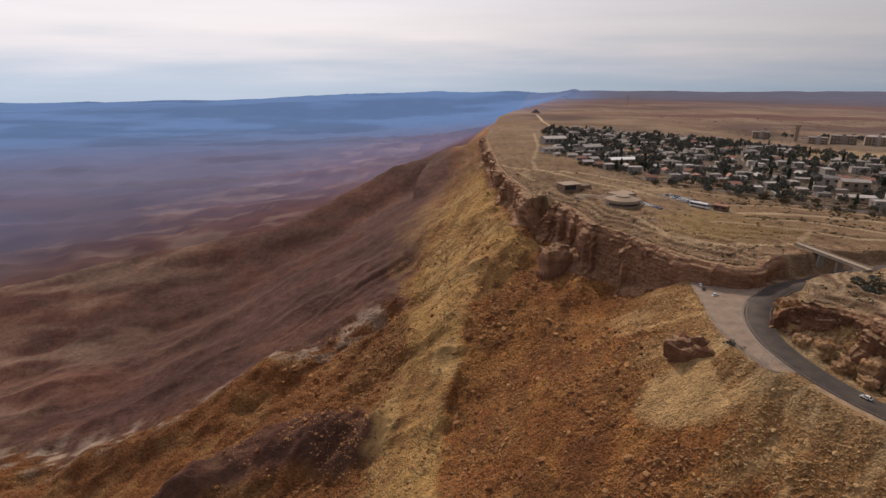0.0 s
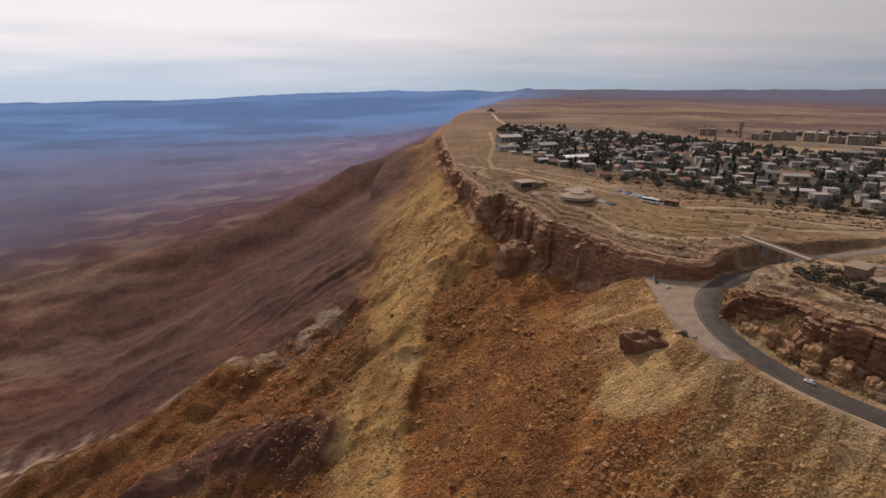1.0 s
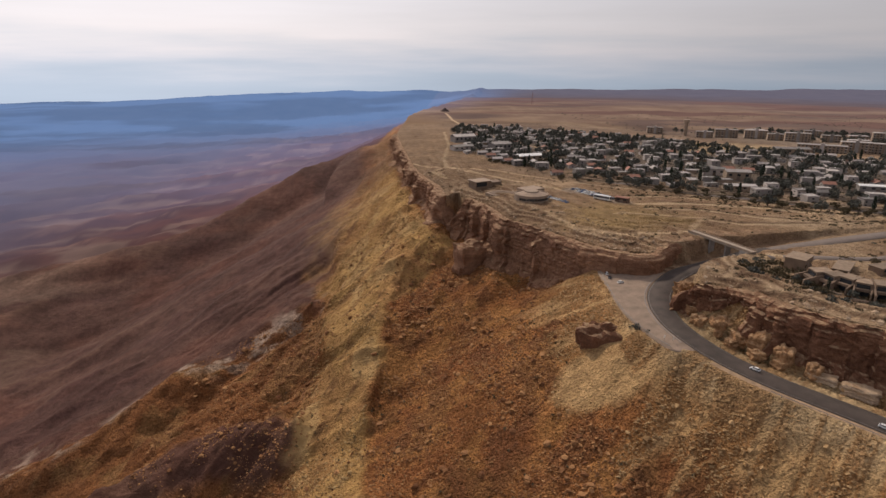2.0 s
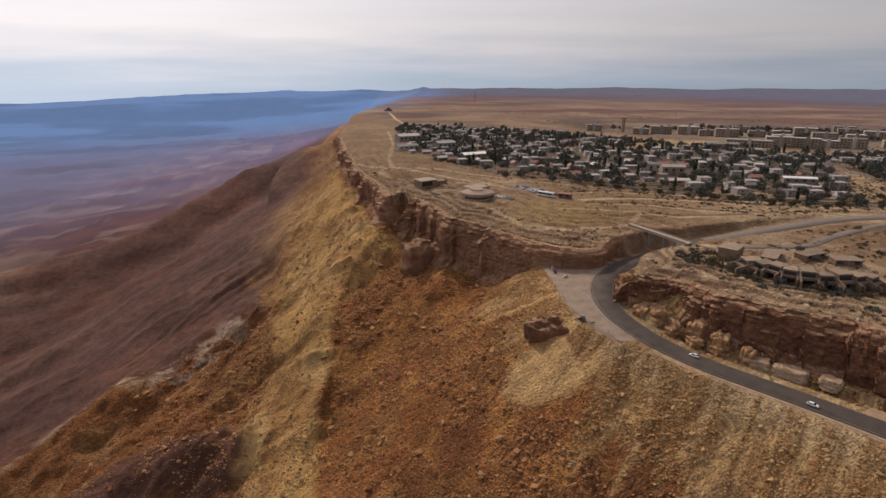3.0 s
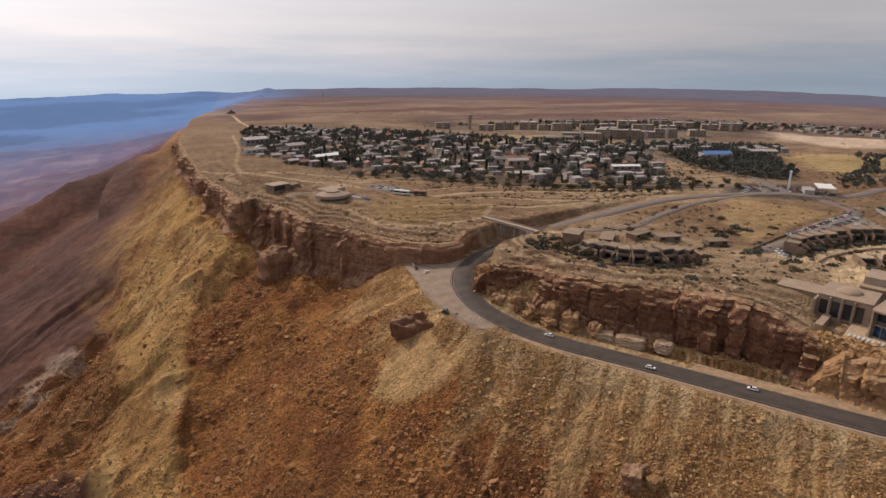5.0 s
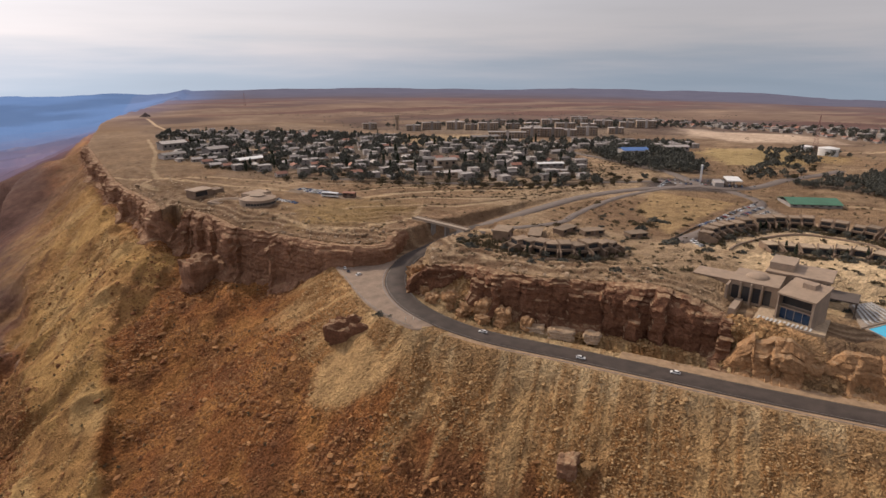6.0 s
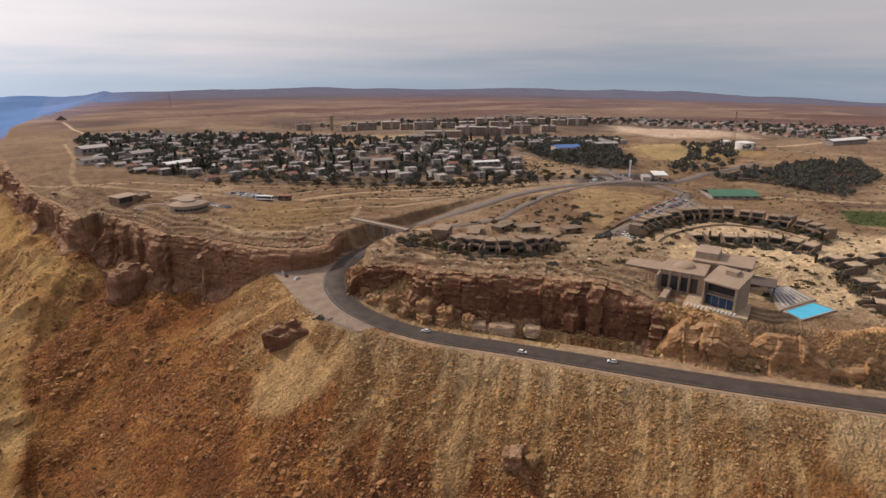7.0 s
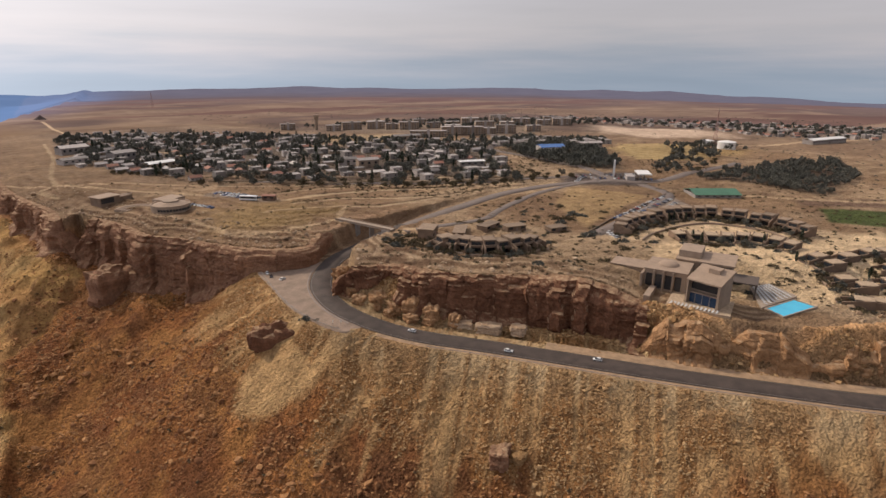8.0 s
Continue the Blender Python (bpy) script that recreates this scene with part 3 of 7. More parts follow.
    crest = slope_ribs(X, Y)
    t = blend(t, (0.20, 0.118, 0.088), dark * smooth(0.80, 0.94, crest + (n2 - 0.5) * 0.3 + (n1 - 0.5) * 0.4) * smooth(160, 460, w) * 0.6)
    t = blend(t, (0.145, 0.064, 0.046), dark * smooth(0.54, 0.66, fbm(X / 110, Y / 60, 4)) * 0.4)
    scraps = smooth(26, 6, np.abs(dvs - 2 + (n1 - 0.5) * 40)) * smooth(0.50, 0.60, fbm(X / 12, Y / 7, 4)) * smooth(450, 390, Y)
    t = blend(t, (0.46, 0.36, 0.29), scraps * 0.85)
    chalk = dark * smooth(0.57, 0.64, fbm(X / 150, Y / 34, 4)) * smooth(330, 430, w)
    t = blend(t, (0.25, 0.18, 0.14), chalk * 0.4)
    soft = 9 + 24 * smooth(340, 480, Y)
    ochre = smooth(-2, 3, ds + (n2 - 0.5) * 9 + 13 * smooth(318, 345, Y) * smooth(470, 400, Y)) * smooth(wide + soft, wide - soft, ds + (n2 - 0.5) * 30 + (n1 - 0.5) * 46) * smooth(3, 12, w)
    yellow = blend(np.zeros(X.shape + (3,)) + np.array((0.43, 0.270, 0.108)), (0.33, 0.185, 0.080), smooth(0.48, 0.64, fbm(X / 19 + 4, Y / 23, 5)) * 0.7)
    yellow = blend(yellow, (0.48, 0.335, 0.16), smooth(0.52, 0.66, fbm(X / 16, Y / 18 + 7, 4)) * 0.6)
    yellow = blend(yellow, (0.19, 0.105, 0.052), smooth(0.61, 0.71, fbm((X + 0.8 * Y) / 26, (X - Y) / 9 + 3, 4)) * 0.7)
    ochre = ochre * (0.25 + 0.75 * smooth(700, 480, Y))
    t = t * (1 - ochre[..., None]) + yellow * ochre[..., None]
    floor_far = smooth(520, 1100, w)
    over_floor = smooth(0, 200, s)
    # floor soil greyed and blued farther out, again standing in for haze
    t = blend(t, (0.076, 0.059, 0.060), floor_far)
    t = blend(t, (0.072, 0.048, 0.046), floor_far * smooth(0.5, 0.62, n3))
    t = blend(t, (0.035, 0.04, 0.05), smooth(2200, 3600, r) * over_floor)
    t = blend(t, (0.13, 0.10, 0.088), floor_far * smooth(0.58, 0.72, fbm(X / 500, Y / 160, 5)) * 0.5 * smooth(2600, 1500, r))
    shelf = smooth(196, 206, X) * smooth(110, 100, Y) * smooth(60, 30, w)
    t = blend(t, (0.60, 0.39, 0.215), shelf * (0.6 + 0.4 * n2))
    fill = fill * (1 - shelf * smooth(20, 12, w))
    scree = blend(np.zeros(X.shape + (3,)) + np.array((0.33, 0.180, 0.078)), (0.50, 0.335, 0.170), smooth(0.46, 0.57, streak))
    t = t * (1 - fill[..., None]) + scree * fill[..., None]
    lip = smooth(24, 11, dr + (n2 - 0.5) * 8) * (s > -3.6) * smooth(330, 250, np.hypot(X - 60, Y - 60))
    t = blend(t, (0.50, 0.375, 0.225), lip * fill * (0.45 + 0.55 * smooth(0.4, 0.55, streak)))
    verge = smooth(17, 13, dr + (n2 - 0.5) * 5) * (dr > 5) * smooth(118, 95, Y) * (X > 150)
    t = blend(t, (0.36, 0.245, 0.145), verge * (1 - fill))
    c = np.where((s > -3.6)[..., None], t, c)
    # all land beyond 2.4 km dulled, so that the painted haze shows
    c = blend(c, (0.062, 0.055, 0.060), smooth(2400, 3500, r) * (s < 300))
    stony = np.where(s > 0, 1.0 - 0.45 * fill, 0.45) * smooth(1100, 500, r) * np.where(s > 0, (1 - 0.6 * ochre) * (1 - 0.85 * dark), 1)
    # haze painted as glow: blue over the crater, thin and mauve over the plateau
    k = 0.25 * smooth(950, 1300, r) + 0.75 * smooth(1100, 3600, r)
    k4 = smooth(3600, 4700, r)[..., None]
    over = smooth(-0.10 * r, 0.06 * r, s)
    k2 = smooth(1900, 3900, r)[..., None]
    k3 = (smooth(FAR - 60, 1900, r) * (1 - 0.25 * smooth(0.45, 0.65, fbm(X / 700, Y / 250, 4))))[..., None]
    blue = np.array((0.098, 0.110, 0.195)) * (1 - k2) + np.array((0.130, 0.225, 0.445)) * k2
    haze_glow = k3 * blue * over[..., None] + k[..., None] * (np.array((0.088, 0.062, 0.072)) * (1 - k4) + np.array((0.090, 0.090, 0.135)) * k4) * (1 - over[..., None])

    def piece(name, keep, material):
        me = grid_mesh(name, X, Y, Z, material, keep)
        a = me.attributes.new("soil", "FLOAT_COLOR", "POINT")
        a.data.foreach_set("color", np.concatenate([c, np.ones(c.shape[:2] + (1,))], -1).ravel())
        a = me.attributes.new("haze_glow", "FLOAT_COLOR", "POINT")
        a.data.foreach_set("color", np.concatenate([haze_glow, np.ones(c.shape[:2] + (1,))], -1).ravel())
        a = me.attributes.new("stony", "FLOAT", "POINT")
        a.data.foreach_set("value", stony.ravel())
        return new(name, me)

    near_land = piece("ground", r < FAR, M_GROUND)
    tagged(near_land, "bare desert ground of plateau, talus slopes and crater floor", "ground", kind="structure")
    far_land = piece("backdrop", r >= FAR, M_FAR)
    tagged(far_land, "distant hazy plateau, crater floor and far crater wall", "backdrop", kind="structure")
    return near_land


ground = build_ground()


def ribbon(name, line, offsets, lift, material, parent=None):
    """A strip along a line of (x, y, z); offsets are the metres to its right at which its long edges run, with their lifts."""
    p = np.asarray(line)
    d = np.gradient(p[:, :2], axis=0)
    d /= np.linalg.norm(d, axis=1)[:, None]
    nrm = np.stack([d[:, 1], -d[:, 0]], 1)
    X = np.stack([p[:, 0] + o * nrm[:, 0] for o in offsets])
    Y = np.stack([p[:, 1] + o * nrm[:, 1] for o in offsets])
    Z = np.stack([p[:, 2] + l for l in lift])
    ob = new(name, grid_mesh(name, X[::-1], Y[::-1], Z[::-1], material))
    if parent:
        ob.parent = parent
    return ob


FINE_ROAD = smooth_path(ROAD, 1.5)
IN_CUT = int(np.argmax((FINE_ROAD[:, 0] > 205) & (FINE_ROAD[:, 1] > 200)))
road = ribbon("road", FINE_ROAD[:IN_CUT + 1], [-5.2, -5.0, 0, 5.0, 5.2], [-0.5, -0.08, 0.0, -0.08, -0.5], M_ASPHALT)
tagged(road, "worn dark asphalt road curving below the cliff", "road", kind="structure")


# ---------- cliffs ----------
def land_z(x, y):
    return land(np.atleast_1d(np.asarray(x, float)), np.atleast_1d(np.asarray(y, float)))[0]


def along_path(pts, step):
    p = smooth_path([(*q, 0) for q in pts], step)[:, :2]
    d = np.gradient(p, axis=0)
    d /= np.linalg.norm(d, axis=1)[:, None]
    out = np.stack([d[:, 1], -d[:, 0]], 1)
    for _ in range(24):
        out = (out + np.roll(out, 1, 0) + np.roll(out, -1, 0))
        out[0], out[-1] = out[1], out[-2]
        out /= np.linalg.norm(out, axis=1)[:, None]
    run = np.concatenate([[0], np.cumsum(np.linalg.norm(np.diff(p, axis=0), axis=1))])
    return p, out, run


def cells(run, widths, seed):
    """Cuts a run into blocks of uneven width; gives each sample its block and its distance to the block's edge."""
    r = np.random.default_rng(seed)
    cuts = [0.0]
    while cuts[-1] < run[-1]:
        cuts.append(cuts[-1] + r.uniform(*widths))
    cuts = np.array(cuts)
    k = np.clip(np.searchsorted(cuts, run, "right") - 1, 0, len(cuts) - 2)
    return k, np.minimum(run - cuts[k], cuts[k + 1] - run), r.random((len(cuts), 8))


def cliff(name, pts, label, seed, material=None, step=0.5, levels=44, reach=5.5, lead=11.0, heights=None, sheer_from=None, thin_beds=0.17, widths=(4.0, 13.0)):
    """A jointed rock face along the rim: thin beds at the brink, blocks and bays of uneven width and setback below them,
    wandering cracks, a rubble foot, and a cap that runs back onto the plateau."""
    p, out, run = along_path(pts, step)
    k, _, rnd = cells(run, widths, seed)
    _, _, rnd2 = cells(run, (15.0, 36.0), seed + 1)
    ztop = land_z(p[:, 0] - out[:, 0] * (reach + 1), p[:, 1] - out[:, 1] * (reach + 1))
    zlow = np.minimum(land_z(p[:, 0] + out[:, 0] * 2.5, p[:, 1] + out[:, 1] * 2.5), land_z(p[:, 0] + out[:, 0] * 6, p[:, 1] + out[:, 1] * 6)) - 2.0
    pad_n = 12
    ztop = np.convolve(np.pad(ztop, pad_n, mode="edge"), np.ones(2 * pad_n + 1) / (2 * pad_n + 1), "valid")
    sheer = np.zeros(len(run)) if sheer_from is None else smooth(sheer_from - 25, sheer_from + 10, run)
    brink = ztop + (rnd[k, 0] - 0.6) * 0.8 * (1 - 0.7 * sheer) + (fbm(run / 3, run * 0, 3) - 0.5) * 0.9
    fade = smooth(0, lead, run) * smooth(0, 11, run[-1] - run)       # the ends sink into the ground
    if heights:
        fade = fade * np.clip(np.interp(run / run[-1], *heights) * (0.85 + 0.3 * rnd[k, 3]), 0.12, 1.05)
    brink, ztop = zlow + (brink - zlow) * fade, zlow + (ztop - zlow) * fade
    bay = (fbm(run / 24, run * 0 + seed, 3) - 0.5) * 6.0 * (1 - sheer)
    shape = 0.25 + 0.75 * np.minimum(fade, 1)
    rows = []
    for c, lift in zip((reach, 3.2, 1.6), (-0.9, 0.1, 0.2)):
        b = p - out * c
        jag = (fbm(run / 2.2, c + run * 0, 3) - 0.5) * 1.2
        rows.append(np.stack([b[:, 0], b[:, 1], (ztop if c > 3 else brink) + lift + jag * (c < 5)], 1))
    for j in range(levels + 1):
        h = j / levels
        z = brink + (zlow - brink) * h
        wander = run + (fbm(run / 30, z / 6 + 40, 3) - 0.5) * 7
        k, edge, _ = cells(np.clip(wander, 0, run[-1]), widths, seed)
        k2, edge2, _ = cells(np.clip(wander, 0, run[-1]), (15.0, 36.0), seed + 1)
        bed = np.floor(h * 3.4 + rnd2[k2, 1] * 0.9 + rnd[k, 5] * 0.6).astype(int) % 4
        pillar = (rnd[k, 1] ** 1.4 * 5.0 - 1.0) * np.where(h < rnd[k, 7] * 0.45, 0.3, 1.0)       # some stand lower than the brink
        block_o = pillar + rnd[k, 1 + bed] * 1.1 + (rnd2[k2, 2] - 0.3) * 4.6
        crack = np.where(edge < 0.8, 1.1 * (1 - edge / 0.8), 0) * np.maximum(rnd[k, 6] - 0.3, 0) * smooth(0.40, 0.55, fbm(run / 4, z / 4, 2))
        crack = crack + np.where(edge2 < 1.8, 2.4 * (1 - edge2 / 1.8), 0) * np.maximum(rnd2[k2, 6] - 0.15, 0) * smooth(0.35, 0.55, fbm(run / 8, z / 7 + 9, 2))
        worn = (fbm(run / 1.6, z / 1.3, 4) - 0.5) * 1.3 + (fbm(run / 4.5, z / 9, 3) - 0.5) * 3.2
        o = 0.4 + (block_o - crack) * (1 - 0.8 * sheer) + worn * (1 - 0.55 * sheer) + bay + 1.2 * sheer
        # level beds, each worn back by its own amount, thin and deep-cut at the brink
        q = np.floor(z / 1.25 + 0.25 * fbm(run / 60, run * 0 + 8, 2))
        ledge = (fbm(run / 5 + q * 13.7, q * 5.1 + 0.37, 4) - 0.5) * 3.0 + (np.mod(q * 0.618, 1) - 0.5) * 1.1
        brow = smooth(thin_beds + 0.10, thin_beds - 0.06, h)
        o = o * (1 - 0.25 * brow) + ledge * (0.28 + 0.72 * brow) * (1 - 0.5 * sheer) - 1.8 * brow * (1 - h / thin_beds) * (h < thin_beds)
        o += (2.0 + 5.5 * fbm(run / 10, run * 0 + 3.3, 3)) * smooth(0.70, 1.0, h) * (1 - sheer)
        rows.append(np.stack([p[:, 0] + out[:, 0] * o * shape, p[:, 1] + out[:, 1] * o * shape, z], 1))
    V = np.stack(rows)
    me = grid_mesh(name, V[..., 0], V[..., 1], V[..., 2], material or M_CLIFF)
    me.polygons.foreach_set("use_smooth", np.zeros(len(me.polygons), bool))
    return tagged(new(name, me), label, "cliff", kind="structure")


cliff("cliff_rim", RIM[4:8] + [(58, 422), (57.5, 397), (66, 387), (79, 364)] + RIM[12:17] + [(150, 257.5), (163, 263.5), (180, 268), (202, 271), (232, 271)], "jointed red-brown limestone cliff under the plateau rim", 3, M_RIMROCK, sheer_from=598.0)
cliff("cliff_hotel", [(153, 233), (145, 229.5), (138, 222.5), (133.5, 214), (134, 204), (140, 198)] + RIM[20:25] + [(212, 96)], "shaded red limestone cliff between road and hotel mesa", 11, lead=20.0, thin_beds=0.13, widths=(2.6, 8.5))


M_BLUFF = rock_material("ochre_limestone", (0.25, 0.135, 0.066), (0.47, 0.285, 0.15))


def beside_road(y0, y1, off):
    p = smooth_path(ROAD, 6.0)
    d = np.gradient(p[:, :2], axis=0)
    d /= np.linalg.norm(d, axis=1)[:, None]
    q = p[:, :2] + np.stack([d[:, 1], -d[:, 0]], 1) * off
    return [tuple(v) for v in q[(q[:, 1] > y0) & (q[:, 1] < y1) & (q[:, 0] > 150)]][::-1]


cliff("cliff_terrace", beside_road(-8, 112, 17.0), "low broken limestone bluff above the road", 17, M_BLUFF, levels=26, reach=4.0,
      heights=([0, 0.08, 0.2, 0.27, 0.31, 0.38, 0.46, 0.54, 0.62, 0.72, 0.9, 1.0], [0.6, 0.95, 1.0, 0.6, 0.95, 0.95, 0.5, 0.65, 1.0, 1.1, 1.0, 0.95]))


# ---------- loose rock ----------
_t = (1 + 5 ** 0.5) / 2
ICO_V = np.array([(-1, _t, 0), (1, _t, 0), (-1, -_t, 0), (1, -_t, 0), (0, -1, _t), (0, 1, _t), (0, -1, -_t), (0, 1, -_t),
                  (_t, 0, -1), (_t, 0, 1), (-_t, 0, -1), (-_t, 0, 1)]) / 1.9
ICO_F = np.array([(0, 11, 5), (0, 5, 1), (0, 1, 7), (0, 7, 10), (0, 10, 11), (1, 5, 9), (5, 11, 4), (11, 10, 2), (10, 7, 6), (7, 1, 8),
                  (3, 9, 4), (3, 4, 2), (3, 2, 6), (3, 6, 8), (3, 8, 9), (4, 9, 5), (2, 4, 11), (6, 2, 10), (8, 6, 7), (9, 8, 1)])


def tri_mesh(name, v, f, material):
    me = bpy.data.meshes.new(name)
    me.vertices.add(len(v))
    me.vertices.foreach_set("co", np.asarray(v, float).ravel())
    me.loops.add(f.size)
    me.loops.foreach_set("vertex_index", f.ravel())
    me.polygons.add(len(f))
    me.polygons.foreach_set("loop_start", np.arange(0, f.size, f.shape[1]))
    me.update(calc_edges=True)
    me.polygons.foreach_set("use_smooth", np.zeros(len(f), bool))
    me.materials.append(material)
    return me


def rubble(name, x, y, size, material, label, seed, sink=0.3):
    """Angular stones strewn on the ground, one mesh."""
    r = np.random.default_rng(seed)
    n = len(x)
    z = land_z(x, y)
    jit = ICO_V[None] * (1 + (r.random((n, 12, 1)) - 0.5) * 0.7) + (r.random((n, 12, 3)) - 0.5) * 0.5
    sc = size[:, None, None] * np.stack([r.uniform(0.7, 1.4, n), r.uniform(0.7, 1.4, n), r.uniform(0.45, 0.95, n)], 1)[:, None]
    v = jit * sc * 0.55
    a = r.random(n) * 6.283
    c, s = np.cos(a)[:, None], np.sin(a)[:, None]
    v = np.stack([v[..., 0] * c - v[..., 1] * s, v[..., 0] * s + v[..., 1] * c, v[..., 2]], -1)
    v += np.stack([x, y, z + size * (0.5 - sink) * 0.5], 1)[:, None]
    f = ICO_F[None] + (np.arange(n) * 12)[:, None, None]
    ob = new(name, tri_mesh(name, v.reshape(-1, 3), f.reshape(-1, 3), material))
    return tagged(ob, label, "rocks", kind="stuff")


def stone_material(name, lo, hi):
    m, nt, b = shader(name)
    g = nt.nodes.new("ShaderNodeNewGeometry")
    r = nt.nodes.new("ShaderNodeValToRGB")
    r.color_ramp.elements[0].color, r.color_ramp.elements[1].color = (*lo, 1), (*hi, 1)
    nt.links.new(g.outputs["Random Per Island"], r.inputs["Fac"])
    col, f = tone(nt, mapped(nt, 1.0), 1.6, (0.7,) * 3, (1.15,) * 3)
    nt.links.new(multiply(nt, r.outputs["Color"], col), b.inputs["Base Color"])
    b.inputs["Roughness"].default_value = 0.95
    b.inputs["Specular IOR Level"].default_value = 0.1
    bumped(nt, b, f, 0.6, 0.3)
    return m


M_STONE = stone_material("talus_stone", (0.16, 0.070, 0.033), (0.42, 0.225, 0.10))
M_SCREE = stone_material("scree_stone", (0.21, 0.118, 0.052), (0.47, 0.31, 0.155))
M_SPUR = stone_material("marl_stone", (0.24, 0.14, 0.06), (0.46, 0.31, 0.14))
M_TOPSTONE = stone_material("plateau_stone", (0.22, 0.145, 0.09), (0.50, 0.38, 0.26))


def strewn(n, box, seed):
    r = np.random.default_rng(seed)
    return r.uniform(box[0], box[1], n), r.uniform(box[2], box[3], n), r


def strew_heaps():
    x, y, r = strewn(16000, (120, 235, 20, 240), 27)
    _, s, dr, *_ = land(x, y)
    keep = (s > -3) & (s < np.where(y < 112, 24, 10)) & (dr > np.where(y < 118, 12.5, 8.6)) & (dr < 30) & (r.random(len(x)) < smooth(0.42, 0.56, fbm(x / 9, y / 9, 3)))
    x, y = x[keep], y[keep]
    size = 0.5 + 1.1 * r.random(len(x)) ** 2 + (r.random(len(x)) < 0.05) * r.uniform(0.5, 1.6, len(x))
    rubble("rockfall_rubble", x, y, size, M_SCREE, "tumbled ochre blocks at the cliff foot", 28)


strew_heaps()


def strew_slopes():
    x, y, r = strewn(155000, (-120, 260, 20, 470), 21)
    _, s, dr, fill, _, _, _, ds, _ = land(x, y)
    patch = fbm(x / 20, y / 20, 4)
    keep = (s > 2) & (s < 260) & (dr > 9) & (fill < 0.35) & ((ds < 0) | (ds > np.interp(y, *SPUR_WIDTH)) | (r.random(len(x)) < 0.15)) & ((y < 400) | (ds < 60)) & (r.random(len(x)) < np.interp(s, [0, 60, 150, 260], [0.75, 0.75, 0.5, 0.12]) * smooth(0.3, 0.6, patch) * 1.3)
    x, y, s = x[keep], y[keep], s[keep]
    size = 0.38 + 0.75 * r.random(len(x)) ** 2 + (r.random(len(x)) < 0.035) * r.uniform(0.4, 2.2, len(x))
    rubble("talus_rubble", x, y, size, M_STONE, "angular red-brown boulders covering the talus slope", 22)
    x, y, r = strewn(105000, (60, 235, 40, 262), 23)
    _, s, dr, fill, _, _, _, _, streak = land(x, y)
    pad = inside(LAYBY, x, y)
    keep = (s > 1) & (dr > 9.5) & ~pad & (fill > 0.3) & (r.random(len(x)) < smooth(0.62, 0.42, streak))
    x, y = x[keep], y[keep]
    size = 0.3 + 0.55 * r.random(len(x)) ** 2 + (r.random(len(x)) < 0.03) * r.uniform(0.3, 1.1, len(x))
    rubble("scree_rubble", x, y, size, M_SCREE, "pale tipped stones on the bank below the road", 24)
    x, y, r = strewn(26000, (-40, 70, 180, 540), 29)
    _, s, dr, fill, _, _, _, ds, _ = land(x, y)
    keep = (s > 2) & (ds > 1) & (ds < np.interp(y, *SPUR_WIDTH)) & (r.random(len(x)) < smooth(0.46, 0.6, fbm(x / 14, y / 14, 4)))
    x, y = x[keep], y[keep]
    rubble("spur_rubble", x, y, 0.4 + 1.0 * r.random(len(x)) ** 3, M_SPUR, "broken yellow marl stones on the spur", 30)
    # slabs and stones along the plateau's brink
    x, y, r = strewn(60000, (40, 330, 0, 520), 25)
    _, s, dr, _, _, _, _, _, _ = land(x, y)
    keep = (s < -3.8) & (s > -42) & (dr > 11) & (np.hypot(x - 236, y - 70) > 24) & (r.random(len(x)) < np.interp(-s, [3.8, 14, 42], [0.75, 0.35, 0.05]) * smooth(0.35, 0.6, fbm(x / 12, y / 12, 3)))
    x, y = x[keep], y[keep]
    size = 0.4 + 1.3 * r.random(len(x)) ** 3 + (r.random(len(x)) < 0.05) * r.uniform(0.5, 1.8, len(x))
    rubble("brink_stones", x, y, size, M_TOPSTONE, "weathered pale stones along the plateau brink", 26)


strew_slopes()


def rock_lump(name, at, size, seed, label, material=None, turn=0.0, square=0.62, rough=0.17):
    """A big outcrop: a block broken by joints and beds."""
    bm = bmesh.new()
    bmesh.ops.create_icosphere(bm, subdivisions=4, radius=1.0)
    for v in bm.verts:
        q = v.co.copy()
        m = max(abs(q.x), abs(q.y), abs(q.z))
        q = q.lerp(q / m, square)
        nse = noise.fractal(q * 1.6 + Vector((seed * 7.3, 0, 0)), 1.0, 2.0, 4) * rough
        cell = noise.cell(Vector((q.x * 1.8 + seed, q.y * 1.8, q.z * 1.1))) * 0.10
        bed = 0.05 * math.sin(q.z * 9 + seed)
        q = q * (1 + nse + cell + bed)
        v.co = Vector((q.x * size[0] / 2, q.y * size[1] / 2, q.z * size[2] / 2))
    me = bpy.data.meshes.new(name)
    bm.to_mesh(me)
    bm.free()
    me.materials.append(material or M_CLIFF)
    ob = new(name, me)
    ob.matrix_basis = pose(*at, 0, 0, turn)
    return tagged(ob, label, "rock")


# ---------- helpers for built things ----------
M_WALL_W = plain("white_render", (0.35, 0.315, 0.29), 0.9, 0.16, 0.35, by_object=0.45)
M_WALL_T = plain("tan_render", (0.31, 0.232, 0.168), 0.9, 0.13, 0.35, bump=0.05, by_object=0.10)
M_WALL_G = plain("grey_concrete", (0.27, 0.245, 0.225), 0.9, 0.15, 0.35, by_object=0.18)
M_ROOF_P = plain("pale_roof", (0.31, 0.28, 0.26), 0.85, 0.25, 0.4, by_object=0.5)
M_ROOF_R = plain("red_roof", (0.27, 0.125, 0.085), 0.85, 0.2, 0.5, by_object=0.2)
M_ROOF_H = plain("hotel_roof", (0.32, 0.235, 0.168), 0.9, 0.16, 0.3)
